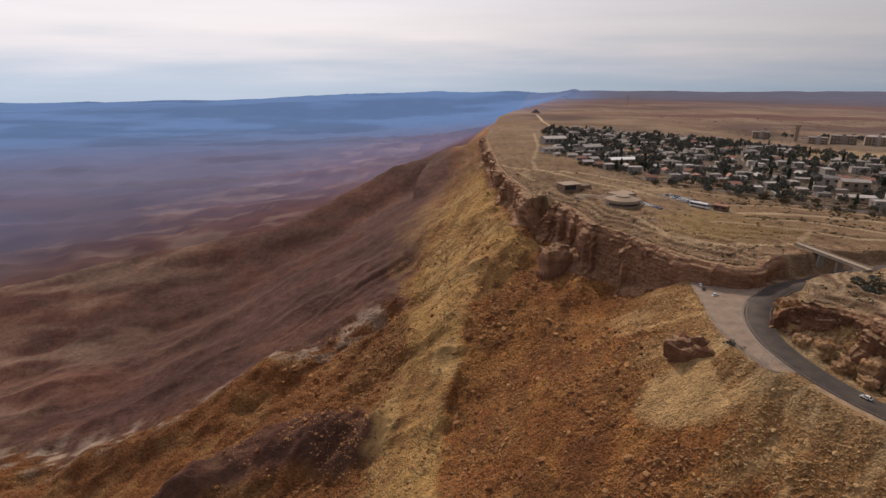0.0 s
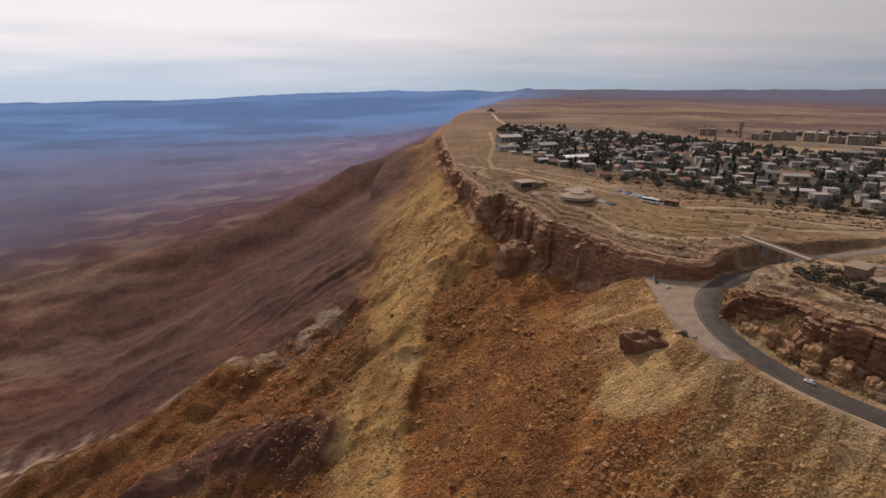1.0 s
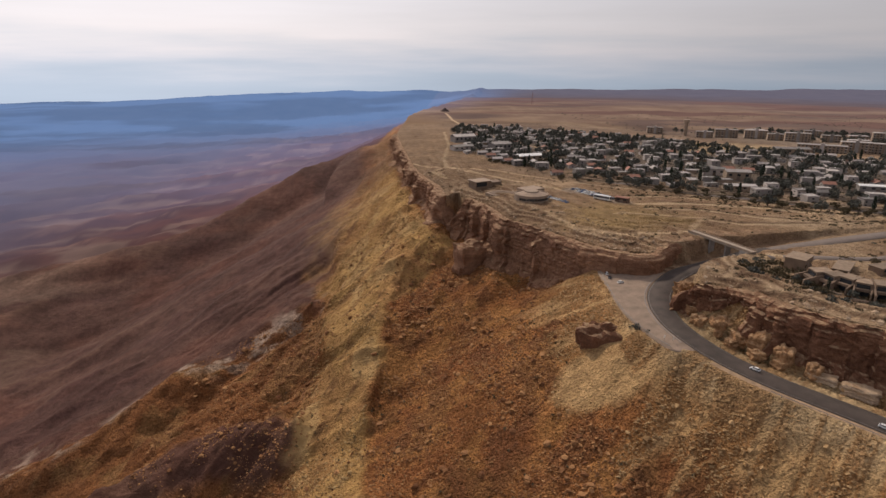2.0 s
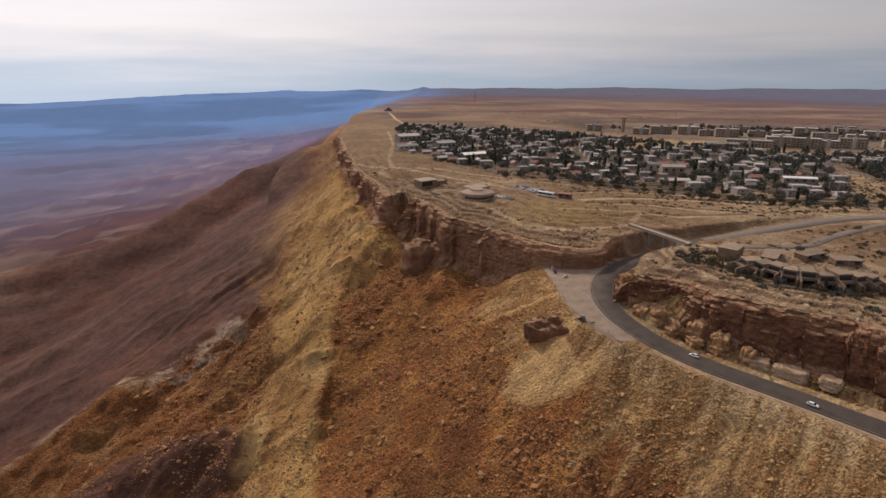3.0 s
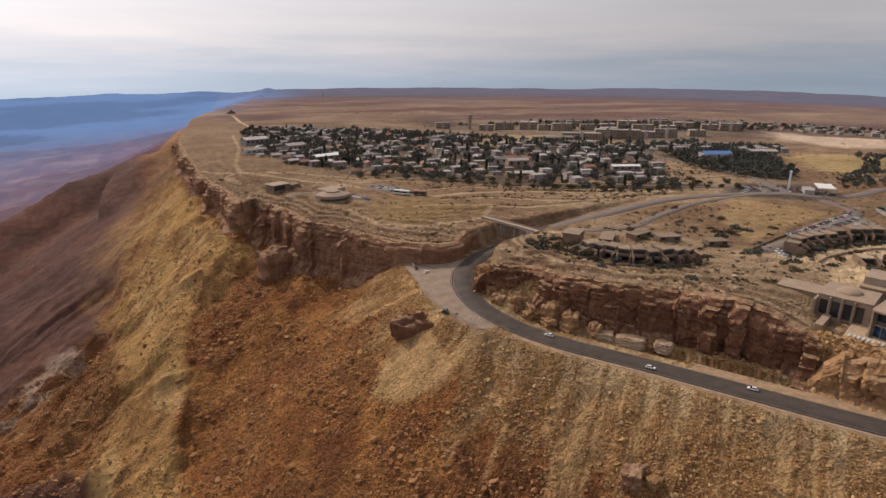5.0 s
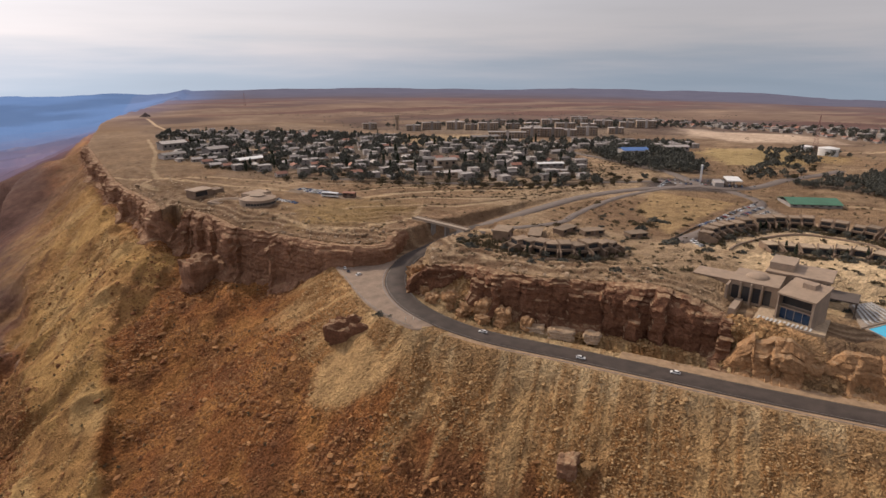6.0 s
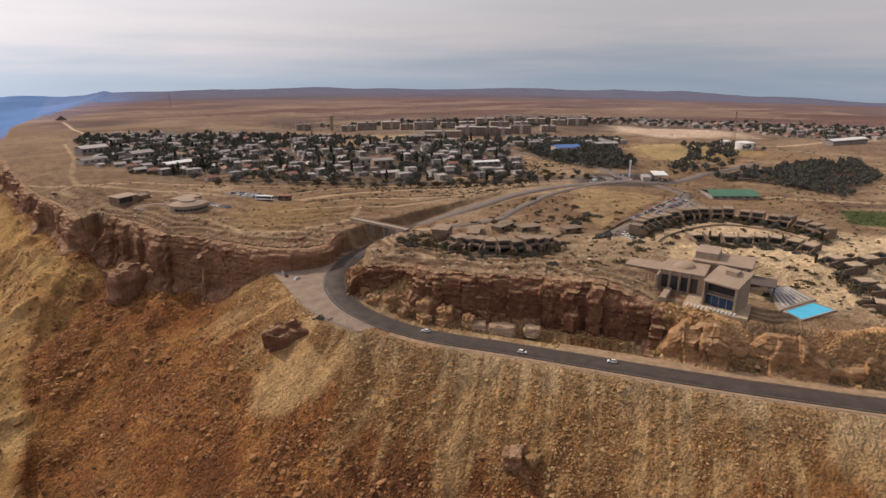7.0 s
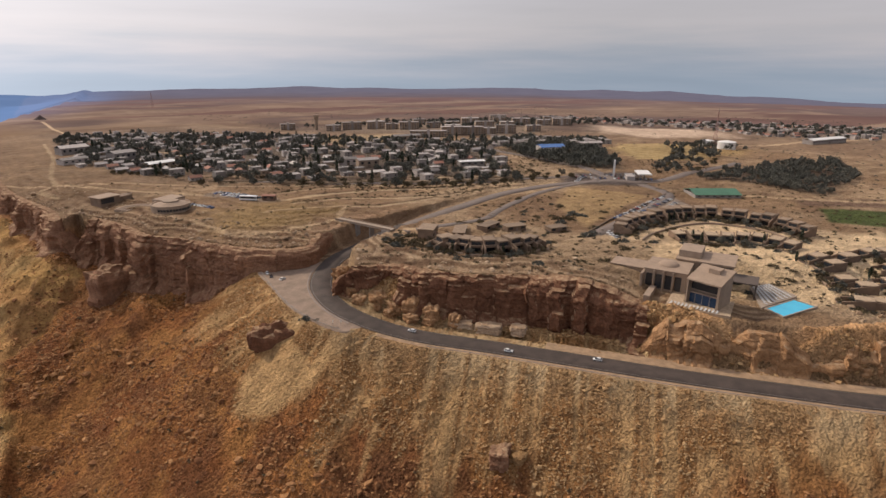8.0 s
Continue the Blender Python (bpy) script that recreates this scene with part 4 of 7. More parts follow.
M_GLASS = plain("dark_glass", (0.03, 0.034, 0.04), 0.12, 0.1, 1.0)
M_FRAME = plain("window_frame", (0.34, 0.32, 0.30), 0.6, 0.1, 1.0)
M_DOOR = plain("door_paint", (0.17, 0.12, 0.09), 0.6, 0.15, 1.0, by_object=0.3)
M_TRUNK = plain("bark", (0.12, 0.085, 0.06), 0.95, 0.25, 2.0)
M_WHITE = plain("white_metal", (0.74, 0.73, 0.70), 0.5, 0.06, 0.3)
M_GREEN = plain("green_sheet", (0.06, 0.165, 0.10), 0.6, 0.2, 0.12)
M_BLUE = plain("blue_sheet", (0.065, 0.155, 0.38), 0.6, 0.12, 0.12)
M_STEEL = plain("galvanised_steel", (0.22, 0.205, 0.19), 0.6, 0.15, 1.0, 0.3)
M_RUST = plain("red_steel", (0.30, 0.16, 0.14), 0.6, 0.15, 1.0)
M_TYRE = plain("tyre", (0.02, 0.02, 0.02), 0.9, 0.1, 3.0)
M_LAMP = plain("headlight", (0.7, 0.7, 0.68), 0.15, 0.05, 3.0)
M_CLOTH = plain("lounger_cloth", (0.55, 0.54, 0.52), 0.9, 0.1, 2.0)
M_STONEWALL = plain("stone_wall", (0.40, 0.30, 0.20), 0.95, 0.25, 0.8, bump=0.15)
M_DECK = plain("pale_paving", (0.33, 0.265, 0.205), 0.9, 0.14, 0.8)


def leaf_material(name, lo, hi):
    m, nt, b = shader(name)
    g = nt.nodes.new("ShaderNodeNewGeometry")
    info = nt.nodes.new("ShaderNodeObjectInfo")
    r = nt.nodes.new("ShaderNodeValToRGB")
    r.color_ramp.elements[0].color, r.color_ramp.elements[1].color = (*lo, 1), (*hi, 1)
    a = nt.nodes.new("ShaderNodeMath")
    a.operation = "MULTIPLY_ADD"
    a.inputs[1].default_value, a.inputs[2].default_value = 0.6, 0.0
    s = nt.nodes.new("ShaderNodeMath")
    s.operation = "MULTIPLY_ADD"
    s.inputs[1].default_value = 0.4
    nt.links.new(g.outputs["Random Per Island"], a.inputs[0])
    nt.links.new(info.outputs["Random"], s.inputs[0])
    nt.links.new(a.outputs["Value"], s.inputs[2])
    nt.links.new(s.outputs["Value"], r.inputs["Fac"])
    nt.links.new(r.outputs["Color"], b.inputs["Base Color"])
    b.inputs["Roughness"].default_value = 0.85
    b.inputs["Specular IOR Level"].default_value = 0.15
    return m


M_LEAF = leaf_material("dark_foliage", (0.060, 0.064, 0.056), (0.165, 0.158, 0.128))
M_LEAF_B = leaf_material("dry_foliage", (0.070, 0.058, 0.035), (0.155, 0.120, 0.070))
M_LEAF_C = leaf_material("cypress_foliage", (0.022, 0.032, 0.022), (0.055, 0.065, 0.04))


def empty(name, at=(0, 0, 0), turn=0.0):
    ob = new(name)
    ob.matrix_basis = pose(*at, 0, 0, turn)
    return ob


def part(name, bm, material, parent, label=""):
    """Links a bmesh (or a ready mesh) as one mesh object under a thing or a part."""
    if isinstance(bm, bmesh.types.BMesh):
        me = bpy.data.meshes.new(name)
        bm.to_mesh(me)
        bm.free()
    else:
        me = bm
    if not me.materials:
        me.materials.append(material)
    ob = new(name, me)
    if parent is not None:
        ob.parent = parent
    return tagged(ob, label)


def block(x0, x1, y0, y1, z0, z1, bevel=0.0, bm=None):
    bm = bm or bmesh.new()
    vs = [bm.verts.new(p) for p in ((x0, y0, z0), (x1, y0, z0), (x1, y1, z0), (x0, y1, z0), (x0, y0, z1), (x1, y0, z1), (x1, y1, z1), (x0, y1, z1))]
    fs = [bm.faces.new([vs[i] for i in q]) for q in ((0, 3, 2, 1), (4, 5, 6, 7), (0, 1, 5, 4), (1, 2, 6, 5), (2, 3, 7, 6), (3, 0, 4, 7))]
    if bevel:
        es = {e for f in fs for e in f.edges}
        bmesh.ops.bevel(bm, geom=list(es), offset=bevel, segments=2, affect="EDGES", profile=0.6)
    return bm


def prism(outline, z0, z1, bm=None, top=None):
    """An upright prism over a plan outline; top may give each corner its own height."""
    bm = bm or bmesh.new()
    lo = [bm.verts.new((x, y, z0)) for x, y in outline]
    hi = [bm.verts.new((x, y, top[i] if top else z1)) for i, (x, y) in enumerate(outline)]
    n = len(outline)
    area = sum(outline[i][0] * outline[(i + 1) % n][1] - outline[(i + 1) % n][0] * outline[i][1] for i in range(n))
    faces = [bm.faces.new(hi), bm.faces.new(lo[::-1])] + [bm.faces.new((lo[i], lo[(i + 1) % n], hi[(i + 1) % n], hi[i])) for i in range(n)]
    if area < 0:
        for f in faces:
            f.normal_flip()
    return bm


def drum(radius, z0, z1, n=20, r2=None, bm=None, at=(0, 0)):
    bm = bm or bmesh.new()
    lo = [bm.verts.new((at[0] + radius * math.cos(6.2832 * i / n), at[1] + radius * math.sin(6.2832 * i / n), z0)) for i in range(n)]
    q = radius if r2 is None else max(r2, 0.01)
    hi = [bm.verts.new((at[0] + q * math.cos(6.2832 * i / n), at[1] + q * math.sin(6.2832 * i / n), z1)) for i in range(n)]
    bm.faces.new(hi), bm.faces.new(lo[::-1])
    for i in range(n):
        bm.faces.new((lo[i], lo[(i + 1) % n], hi[(i + 1) % n], hi[i]))
    return bm


def rod(a, b, radius, n=6, bm=None, r2=None):
    bm = bm or bmesh.new()
    a, b = Vector(a), Vector(b)
    q = (b - a).to_track_quat("Z", "Y")
    rings = []
    for p, r in ((a, radius), (b, radius if r2 is None else r2)):
        rings.append([bm.verts.new(p + q @ Vector((r * math.cos(6.2832 * i / n), r * math.sin(6.2832 * i / n), 0))) for i in range(n)])
    for i in range(n):
        bm.faces.new((rings[0][i], rings[0][(i + 1) % n], rings[1][(i + 1) % n], rings[1][i]))
    bm.faces.new(rings[1]), bm.faces.new(rings[0][::-1])
    return bm


def rz(x, y):
    return float(land_z(x, y)[0])


# ---------- vehicles ----------
def car_paint(name, colour):
    m = plain(name, colour, 0.25, 0.04, 1.0)
    m.node_tree.nodes["Principled BSDF"].inputs["Coat Weight"].default_value = 0.6
    return m


CAR_PAINTS = {"white": car_paint("white_paint", (0.80, 0.80, 0.78)), "silver": car_paint("silver_paint", (0.42, 0.42, 0.43)),
              "dark grey": car_paint("dark_paint", (0.05, 0.05, 0.06)), "red": car_paint("red_paint", (0.34, 0.04, 0.035)),
              "blue": car_paint("blue_paint", (0.05, 0.09, 0.22))}


def car(colour, label):
    c = empty("car")
    prof = [(-2.15, 0.35), (-2.2, 0.75), (-1.95, 0.95), (-1.2, 1.0), (0.95, 0.98), (1.9, 0.82), (2.2, 0.62), (2.2, 0.35)]
    bm = bmesh.new()
    for y, s in ((-0.86, 1), (0.86, 1)):
        bm.faces.new([bm.verts.new((x, y, z)) for x, z in prof])
    bm.verts.ensure_lookup_table()
    n = len(prof)
    for i in range(n):
        bm.faces.new((bm.verts[i], bm.verts[(i + 1) % n], bm.verts[n + (i + 1) % n], bm.verts[n + i]))
    bmesh.ops.recalc_face_normals(bm, faces=bm.faces[:])
    bmesh.ops.bevel(bm, geom=bm.edges[:], offset=0.06, segments=1, affect="EDGES")
    part("body", bm, CAR_PAINTS[colour], c)
    cab = bmesh.new()
    lo = [cab.verts.new(p) for p in ((-1.85, -0.80, 0.95), (1.15, -0.80, 0.95), (1.15, 0.80, 0.95), (-1.85, 0.80, 0.95))]
    hi = [cab.verts.new(p) for p in ((-1.45, -0.64, 1.42), (0.35, -0.64, 1.42), (0.35, 0.64, 1.42), (-1.45, 0.64, 1.42))]
    for i in range(4):
        cab.faces.new((lo[i], lo[(i + 1) % 4], hi[(i + 1) % 4], hi[i]))
    cab.faces.new(hi)
    part("cabin_glass", cab, M_GLASS, c, "dark tinted cabin glass")
    part("roof", block(-1.48, 0.38, -0.66, 0.66, 1.42, 1.48, 0.025), CAR_PAINTS[colour], c)
    wheel = None
    for x in (-1.35, 1.35):
        for y in (-0.80, 0.80):
            bm = bmesh.new()
            rod((x, y - 0.11, 0.33), (x, y + 0.11, 0.33), 0.33, 12, bm)
            part("wheel", bm, M_TYRE, c, "black rubber wheel")
    for y in (-0.62, 0.62):
        part("headlight", block(2.17, 2.23, y - 0.16, y + 0.16, 0.58, 0.70), M_LAMP, c, "clear headlight")
    return tagged(c, label, "car")


def on_ground(ob, x, y, turn, lift=0.0, z=None):
    ob.matrix_basis = pose(x, y, (rz(x, y) if z is None else z) + lift, 0, 0, turn)
    return ob


def road_at(x, y):
    """Height and heading of the road beside a point."""
    i = int(np.argmin((FINE_ROAD[:, 0] - x) ** 2 + (FINE_ROAD[:, 1] - y) ** 2))
    d = FINE_ROAD[min(i + 1, len(FINE_ROAD) - 1)] - FINE_ROAD[max(i - 1, 0)]
    return FINE_ROAD[i], math.degrees(math.atan2(d[1], d[0])), np.array((d[1], -d[0])) / math.hypot(d[0], d[1])


CARS = {}
for colour, lbl in (("white", "white saloon car with dark windows"), ("silver", "silver grey saloon car with dark windows"),
                    ("dark grey", "dark grey saloon car with tinted windows"), ("red", "dull red saloon car with dark windows"),
                    ("blue", "dark blue saloon car with tinted windows")):
    CARS[colour] = car(colour, lbl)
used_cars = set()


def put_car(colour, x, y, z, turn, group="", label=""):
    src = CARS[colour]
    if colour in used_cars:
        ob = copy_thing(src, pose(x, y, z, 0, 0, turn))
    else:
        ob = src
        ob.matrix_basis = pose(x, y, z, 0, 0, turn)
        used_cars.add(colour)
    ob.scale = (0.78, 0.78, 0.78)
    ob["group"] = group or "cars"
    if label:
        ob["label"] = label
    return ob


for x, y, lane, flip in ((134.5, 165.5, 2.1, 0), (155.5, 133, -2.1, 180), (174, 105.5, 2.1, 0)):
    p, a, n = road_at(x, y)
    put_car("white", p[0] + n[0] * lane, p[1] + n[1] * lane, p[2] - 0.02, a + flip, "cars on the road", "white saloon car driving on the asphalt road")
LZ = -13.62
put_car("white", 118.9, 255.5, LZ - 0.02, 70, "cars in the lay-by", "white saloon car parked at the lay-by edge")
put_car("dark grey", 118.2, 250.3, LZ - 0.10, 68, "cars in the lay-by", "dark grey saloon car parked at the lay-by edge")
put_car("white", 120.6, 243.5, LZ - 0.18, 20, "cars in the lay-by", "white saloon car standing on lay-by gravel")


def bus():
    b = empty("bus")
    part("body", block(-5.8, 5.8, -1.25, 1.25, 0.4, 3.2, 0.15), CAR_PAINTS["white"], b)
    for s in (-1, 1):
        part("window_band", block(-5.3, 5.4, s * 1.26 - 0.02, s * 1.26 + 0.02, 1.5, 2.6), M_GLASS, b, "dark strip of coach windows")
    part("windscreen", block(5.78, 5.84, -1.1, 1.1, 1.3, 2.7), M_GLASS, b, "dark windscreen")
    for x in (-3.6, 3.8):
        for y in (-1.1, 1.1):
            part("wheel", rod((x, y - 0.15, 0.5), (x, y + 0.15, 0.5), 0.5, 12), M_TYRE, b, "black rubber wheel")
    return tagged(b, "white touring coach parked on the dirt lot", "bus")


on_ground(bus(), 156.5, 353, -52)

# ---------- road furniture ----------
bend_in = FINE_ROAD[(FINE_ROAD[:, 1] > 181) & (FINE_ROAD[:, 0] < 149)]
d = np.gradient(bend_in[:, :2], axis=0)
d /= np.linalg.norm(d, axis=1)[:, None]
inner_e = np.stack([bend_in[:, 0] - d[:, 1] * 5.25, bend_in[:, 1] + d[:, 0] * 5.25, bend_in[:, 2] - 0.07], 1)
out_line = smooth_path([(119, 180.5, -16.75), (113, 182, -16.65), (109.5, 194, -16.0), (108.3, 214, -15.05), (112, 238, -13.95), (117, 261.5, -13.66), (128, 256, -13.2), (140, 250.5, -12.6)], 1.0)
ro = np.linspace(0, 1, len(out_line))
ri = np.linspace(0, 1, len(inner_e))
out_e = np.stack([np.interp(ri, ro, out_line[:, j]) for j in range(3)], 1)
strip = np.stack([out_e - (0, 0, 0.8)] + [out_e + (inner_e - out_e) * q for q in (0.0, 0.25, 0.5, 0.75, 1.0)])
layby = new("pavement", grid_mesh("pavement", strip[..., 0], strip[..., 1], strip[..., 2], M_GRAVEL))
tagged(layby, "packed grey gravel lay-by beside the road bend", "pavement", kind="structure")

M_DUST = plain("shoulder_dust", (0.32, 0.215, 0.128), 0.95, 0.3, 0.35, bump=0.4)
for off, nm in ((-6.9, "shoulder_outer"), (6.9, "shoulder_inner")):
    sh = ribbon(nm, FINE_ROAD[FINE_ROAD[:, 1] < (176 if off < 0 else 122)], [off - 1.6, off, off + 1.6] if off < 0 else [5.2, 8.4, 11.4], [-0.5, -0.16, -0.2] if off < 0 else [-0.12, -0.16, -0.32], M_DUST)
    tagged(sh, "dusty pale gravel shoulder along the asphalt road", "road shoulder", kind="structure")
for off, w in ((-4.4, 0.10), (4.4, 0.10), (0.15, 0.09), (-0.15, 0.09)):
    ln_ = ribbon("road_marking", FINE_ROAD[:IN_CUT + 1], [off - w, off + w], [-0.01, -0.01], M_PAINT_W)
    tagged(ln_, "worn white painted road line", "road marking", kind="structure")
# the island line that parts the lay-by from the road
bend = FINE_ROAD[(FINE_ROAD[:, 1] > 186) & (FINE_ROAD[:, 1] < 240) & (FINE_ROAD[:, 0] < 140)]
kerb = ribbon("kerb", bend, [-6.3, -6.25, -5.85, -5.8], [-0.3, 0.08, 0.08, -0.3], plain("kerb_concrete", (0.24, 0.205, 0.18), 0.9))
tagged(kerb, "low concrete kerb between road bend and lay-by", "kerb", kind="structure")


def rail_run(name, line, label, spacing=4.0):
    """A low steel guard rail: one beam on posts."""
    g = empty(name, tuple(line[0]))
    inv = Matrix.Translation(-Vector(line[0]))
    beam = bmesh.new()
    for a, b in zip(line[:-1], line[1:]):
        a, b = Vector(a), Vector(b)
        rod(inv @ (a + Vector((0, 0, 0.62))), inv @ (b + Vector((0, 0, 0.62))), 0.10, 4, beam)
    part("rail", beam, M_STEEL, g)
    post = block(-0.06, 0.06, -0.06, 0.06, -0.5, 0.72)
    me = bpy.data.meshes.new("post")
    post.to_mesh(me)
    post.free()
    me.materials.append(M_STEEL)
    for p in line[::max(1, int(spacing / 1.5))]:
        o = part("post", me, M_STEEL, g)
        o.location = inv @ Vector(p)
    return tagged(g, label, "guard rail")


edge = smooth_path([(117.2, 259, -13.7), (112.6, 238, -13.95), (109, 214, -15.05), (110.2, 195, -15.95), (113.5, 183.5, -16.6)], 1.5)
rail_run("guard_rail", [tuple(p) for p in edge], "low grey steel guard rail edging the lay-by")
p = FINE_ROAD[(FINE_ROAD[:, 1] < 158) & (FINE_ROAD[:, 1] > 5)]
d = np.gradient(p[:, :2], axis=0)
d /= np.linalg.norm(d, axis=1)[:, None]
outer = np.stack([p[:, 0] - d[:, 1] * 8.0, p[:, 1] + d[:, 0] * 8.0, p[:, 2] - 0.15], 1)
rail_run("guard_rail", [tuple(q) for q in outer], "long low steel guard rail above the scree bank", 6.0)


def sign_board(x, y, turn):
    s = empty("road_sign", (x, y, rz(x, y)), turn)
    part("pole", rod((0, 0, -0.2), (0, 0, 2.6), 0.05), M_STEEL, s)
    part("board", block(-0.5, 0.5, -0.08, -0.04, 1.6, 2.6, 0.01), M_WHITE, s, "plain white sign board")
    return tagged(s, "small white road sign on a steel pole", "road sign")


for x, y, a in ((113.5, 189, 40), (116, 187, 40)):
    sign_board(x, y, a)


def footbridge():
    """A flat concrete bridge over the road cut."""
    a, b = Vector((173, 276, 0.5)), Vector((182, 238, 0.5))
    L = (b - a).length
    turn = math.degrees(math.atan2(b.y - a.y, b.x - a.x))
    g = empty("bridge", tuple((a + b) / 2), turn)
    h = L / 2
    part("deck", block(-h, h, -2.2, 2.2, -0.7, 0.0, 0.05), M_DECK, g, "pale concrete deck slab")
    for s in (-1, 1):
        part("parapet", block(-h, h, s * 2.15 - 0.12, s * 2.15 + 0.12, 0.0, 0.6, 0.03), M_WALL_T, g, "low tan parapet wall")
    for x in (-h + 3, h - 3):
        part("abutment", block(x - 2.5, x + 2.5, -2.6, 2.6, -7, -0.7), M_WALL_G, g, "grey concrete abutment")
    for x in (-5, 5):
        part("pier", block(x - 0.4, x + 0.4, -1.6, 1.6, -9, -0.7), M_WALL_G, g, "grey concrete pier")
    return tagged(g, "pale concrete bridge spanning the road cut", "bridge")


footbridge()

# ---------- great rocks ----------
rock_lump("rock_outcrop", (66.5, 334, -33), (17, 14, 27), 3, "red-brown rock tower standing below the cliff", M_RIMROCK, 20, 0.85, 0.13)
rock_lump("rock_outcrop", (79, 337, -34), (15, 13, 22), 5, "broken red rock buttress below the cliff", M_RIMROCK, 50)
rock_lump("rock_outcrop", (97, 208.5, -30.5), (18, 13, 25), 8, "dark red rock standing out of the scree bank", None, -28, 0.7, 0.16)
rock_lump("rock_outcrop", (106, 204.5, -25.5), (16, 9, 15), 9, "small dark red ledge on the scree bank", turn=-30)
rock_lump("rock_outcrop", (61, 300, -46), (9, 8, 8), 12, "dark block resting on the rubble slope", turn=10)
z = rz(124.5, 108)
rock_lump("boulder", (124.5, 108, z + 1.0), (7.5, 6.5, 7), 14, "huge angular boulder resting on the lower scree", M_RIMROCK, 35, 0.7, 0.14)
rock_lump("boulder", (129, 103.5, rz(129, 103.5) + 0.5), (5, 4, 3.2), 15, "flat pale boulder lying on the lower scree", M_SCREE, 10)
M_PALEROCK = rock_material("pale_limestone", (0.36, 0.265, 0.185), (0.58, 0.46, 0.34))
for x, y, sx, sd, tn in ((155.5, 158.5, 9, 21, -52), (162, 149.5, 10, 22, -53), (169.5, 140, 6, 23, -55)):
    rock_lump("road_block", (x, y, -18.7), (sx, 5.0, 3.8), sd, "pale blasted limestone block at the road edge", M_PALEROCK, tn, 0.85, 0.14)
for x, y, z, size, sd, tn in ((140, 222, -11, (8, 7, 9), 31, 10), (137, 215, -12.5, (7, 8, 8), 32, 60), (136.5, 207, -13.5, (6, 7, 6.5), 33, 120), (134.5, 199, -14.5, (7, 6, 6), 34, 20),
                              (138.5, 192, -14, (8, 7, 9), 35, 75), (141, 184, -15.5, (7, 6, 6), 36, 40), (137, 182.5, -16.3, (4.5, 4, 4), 37, 5), (145, 178, -15, (8, 6, 9), 38, 30),
                              (141.5, 174, -17, (5, 5, 4.5), 39, 80), (149, 170, -16, (8, 6, 8), 40, 50), (146, 168, -17.5, (4, 5, 4), 41, 10), (154, 161, -17, (6, 5, 6), 42, 35)):
    rock_lump("fallen_rock", (x, y, z), size, sd, "fallen ochre limestone block at the cliff foot", M_BLUFF, tn, 0.5, 0.3)


# ---------- plants ----------
def leaf_cloud(points, size, seed, material, name):
    """Leaf clumps: one small bent pair of triangles for each point, turned at random."""
    r = np.random.default_rng(seed)
    pts = np.asarray(points)
    n = len(pts)
    a = r.normal(size=(n, 3))
    a /= np.linalg.norm(a, axis=1)[:, None]
    b = np.cross(a, r.normal(size=(n, 3)))
    b /= np.linalg.norm(b, axis=1)[:, None]
    c = np.cross(a, b)
    s = (size * r.uniform(0.6, 1.35, n))[:, None]
    v = np.stack([pts - a * s, pts + b * s * 0.7 + c * s * 0.25, pts + a * s, pts - b * s * 0.7 + c * s * 0.25], 1).reshape(-1, 3)
    k = np.arange(n)[:, None] * 4
    f = np.concatenate([k + np.array([[0, 1, 2]]), k + np.array([[0, 2, 3]])])
    return tri_mesh(name, v, f, material)


def tree(kind, seed, label):
    r = np.random.default_rng(seed)
    t = empty("tree")
    if kind == "cypress":
        h = 9.0
        part("trunk", rod((0, 0, -0.5), (0, 0, h * 0.6), 0.16, 6, r2=0.05), M_TRUNK, t)
        zz = r.uniform(0.5, h, 260)
        rad = 1.05 * np.sin(np.clip(zz / h, 0, 1) * math.pi) ** 0.55 * r.uniform(0.6, 1.05, 260)
        an = r.uniform(0, 6.283, 260)
        pts = np.stack([rad * np.cos(an), rad * np.sin(an), zz], 1)
        part("crown", leaf_cloud(pts, 0.5, seed, M_LEAF_C, "crown"), M_LEAF_C, t)
        return tagged(t, label, "tree")
    h = {"broad": 7.0, "pine": 9.0, "dry": 5.0}[kind]
    bm = rod((0, 0, -0.5), (0.15, 0.1, h * 0.45), 0.24, 7, r2=0.14)
    lobes = []
    for k in range(11):
        an, q = k * 2.4 + r.random(), r.uniform(0.5, 2.7)
        tip = Vector((q * math.cos(an), q * math.sin(an), h * (0.20 + 0.66 * r.random() * (1 - 0.12 * q))))
        rod((0.1, 0.07, h * 0.28), tip, 0.11, 5, bm, 0.03)
        lobes.append((tip, r.uniform(1.15, 1.8)))
    part("trunk", bm, M_TRUNK, t)
    pts = []
    for tip, q in lobes:
        m = 30
        d = r.normal(size=(m, 3))
        d /= np.linalg.norm(d, axis=1)[:, None]
        pts.append(np.array(tip) + d * (q * r.uniform(0.45, 1.0, (m, 1))) * (1, 1, 0.75))
    mat = M_LEAF_B if kind == "dry" else M_LEAF
    part("crown", leaf_cloud(np.concatenate(pts), 0.52, seed, mat, "crown"), mat, t)
    return tagged(t, label, "tree")


TREES = [tree("broad", 1, "dark green broad tree growing between town houses"), tree("broad", 2, "dark green spreading tree growing in town"),
         tree("pine", 3, "tall dark green pine with uneven crown"), tree("cypress", 4, "slim dark green cypress beside houses"),
         tree("dry", 5, "small dusty olive-brown tree on dry soil")]
used_trees = set()


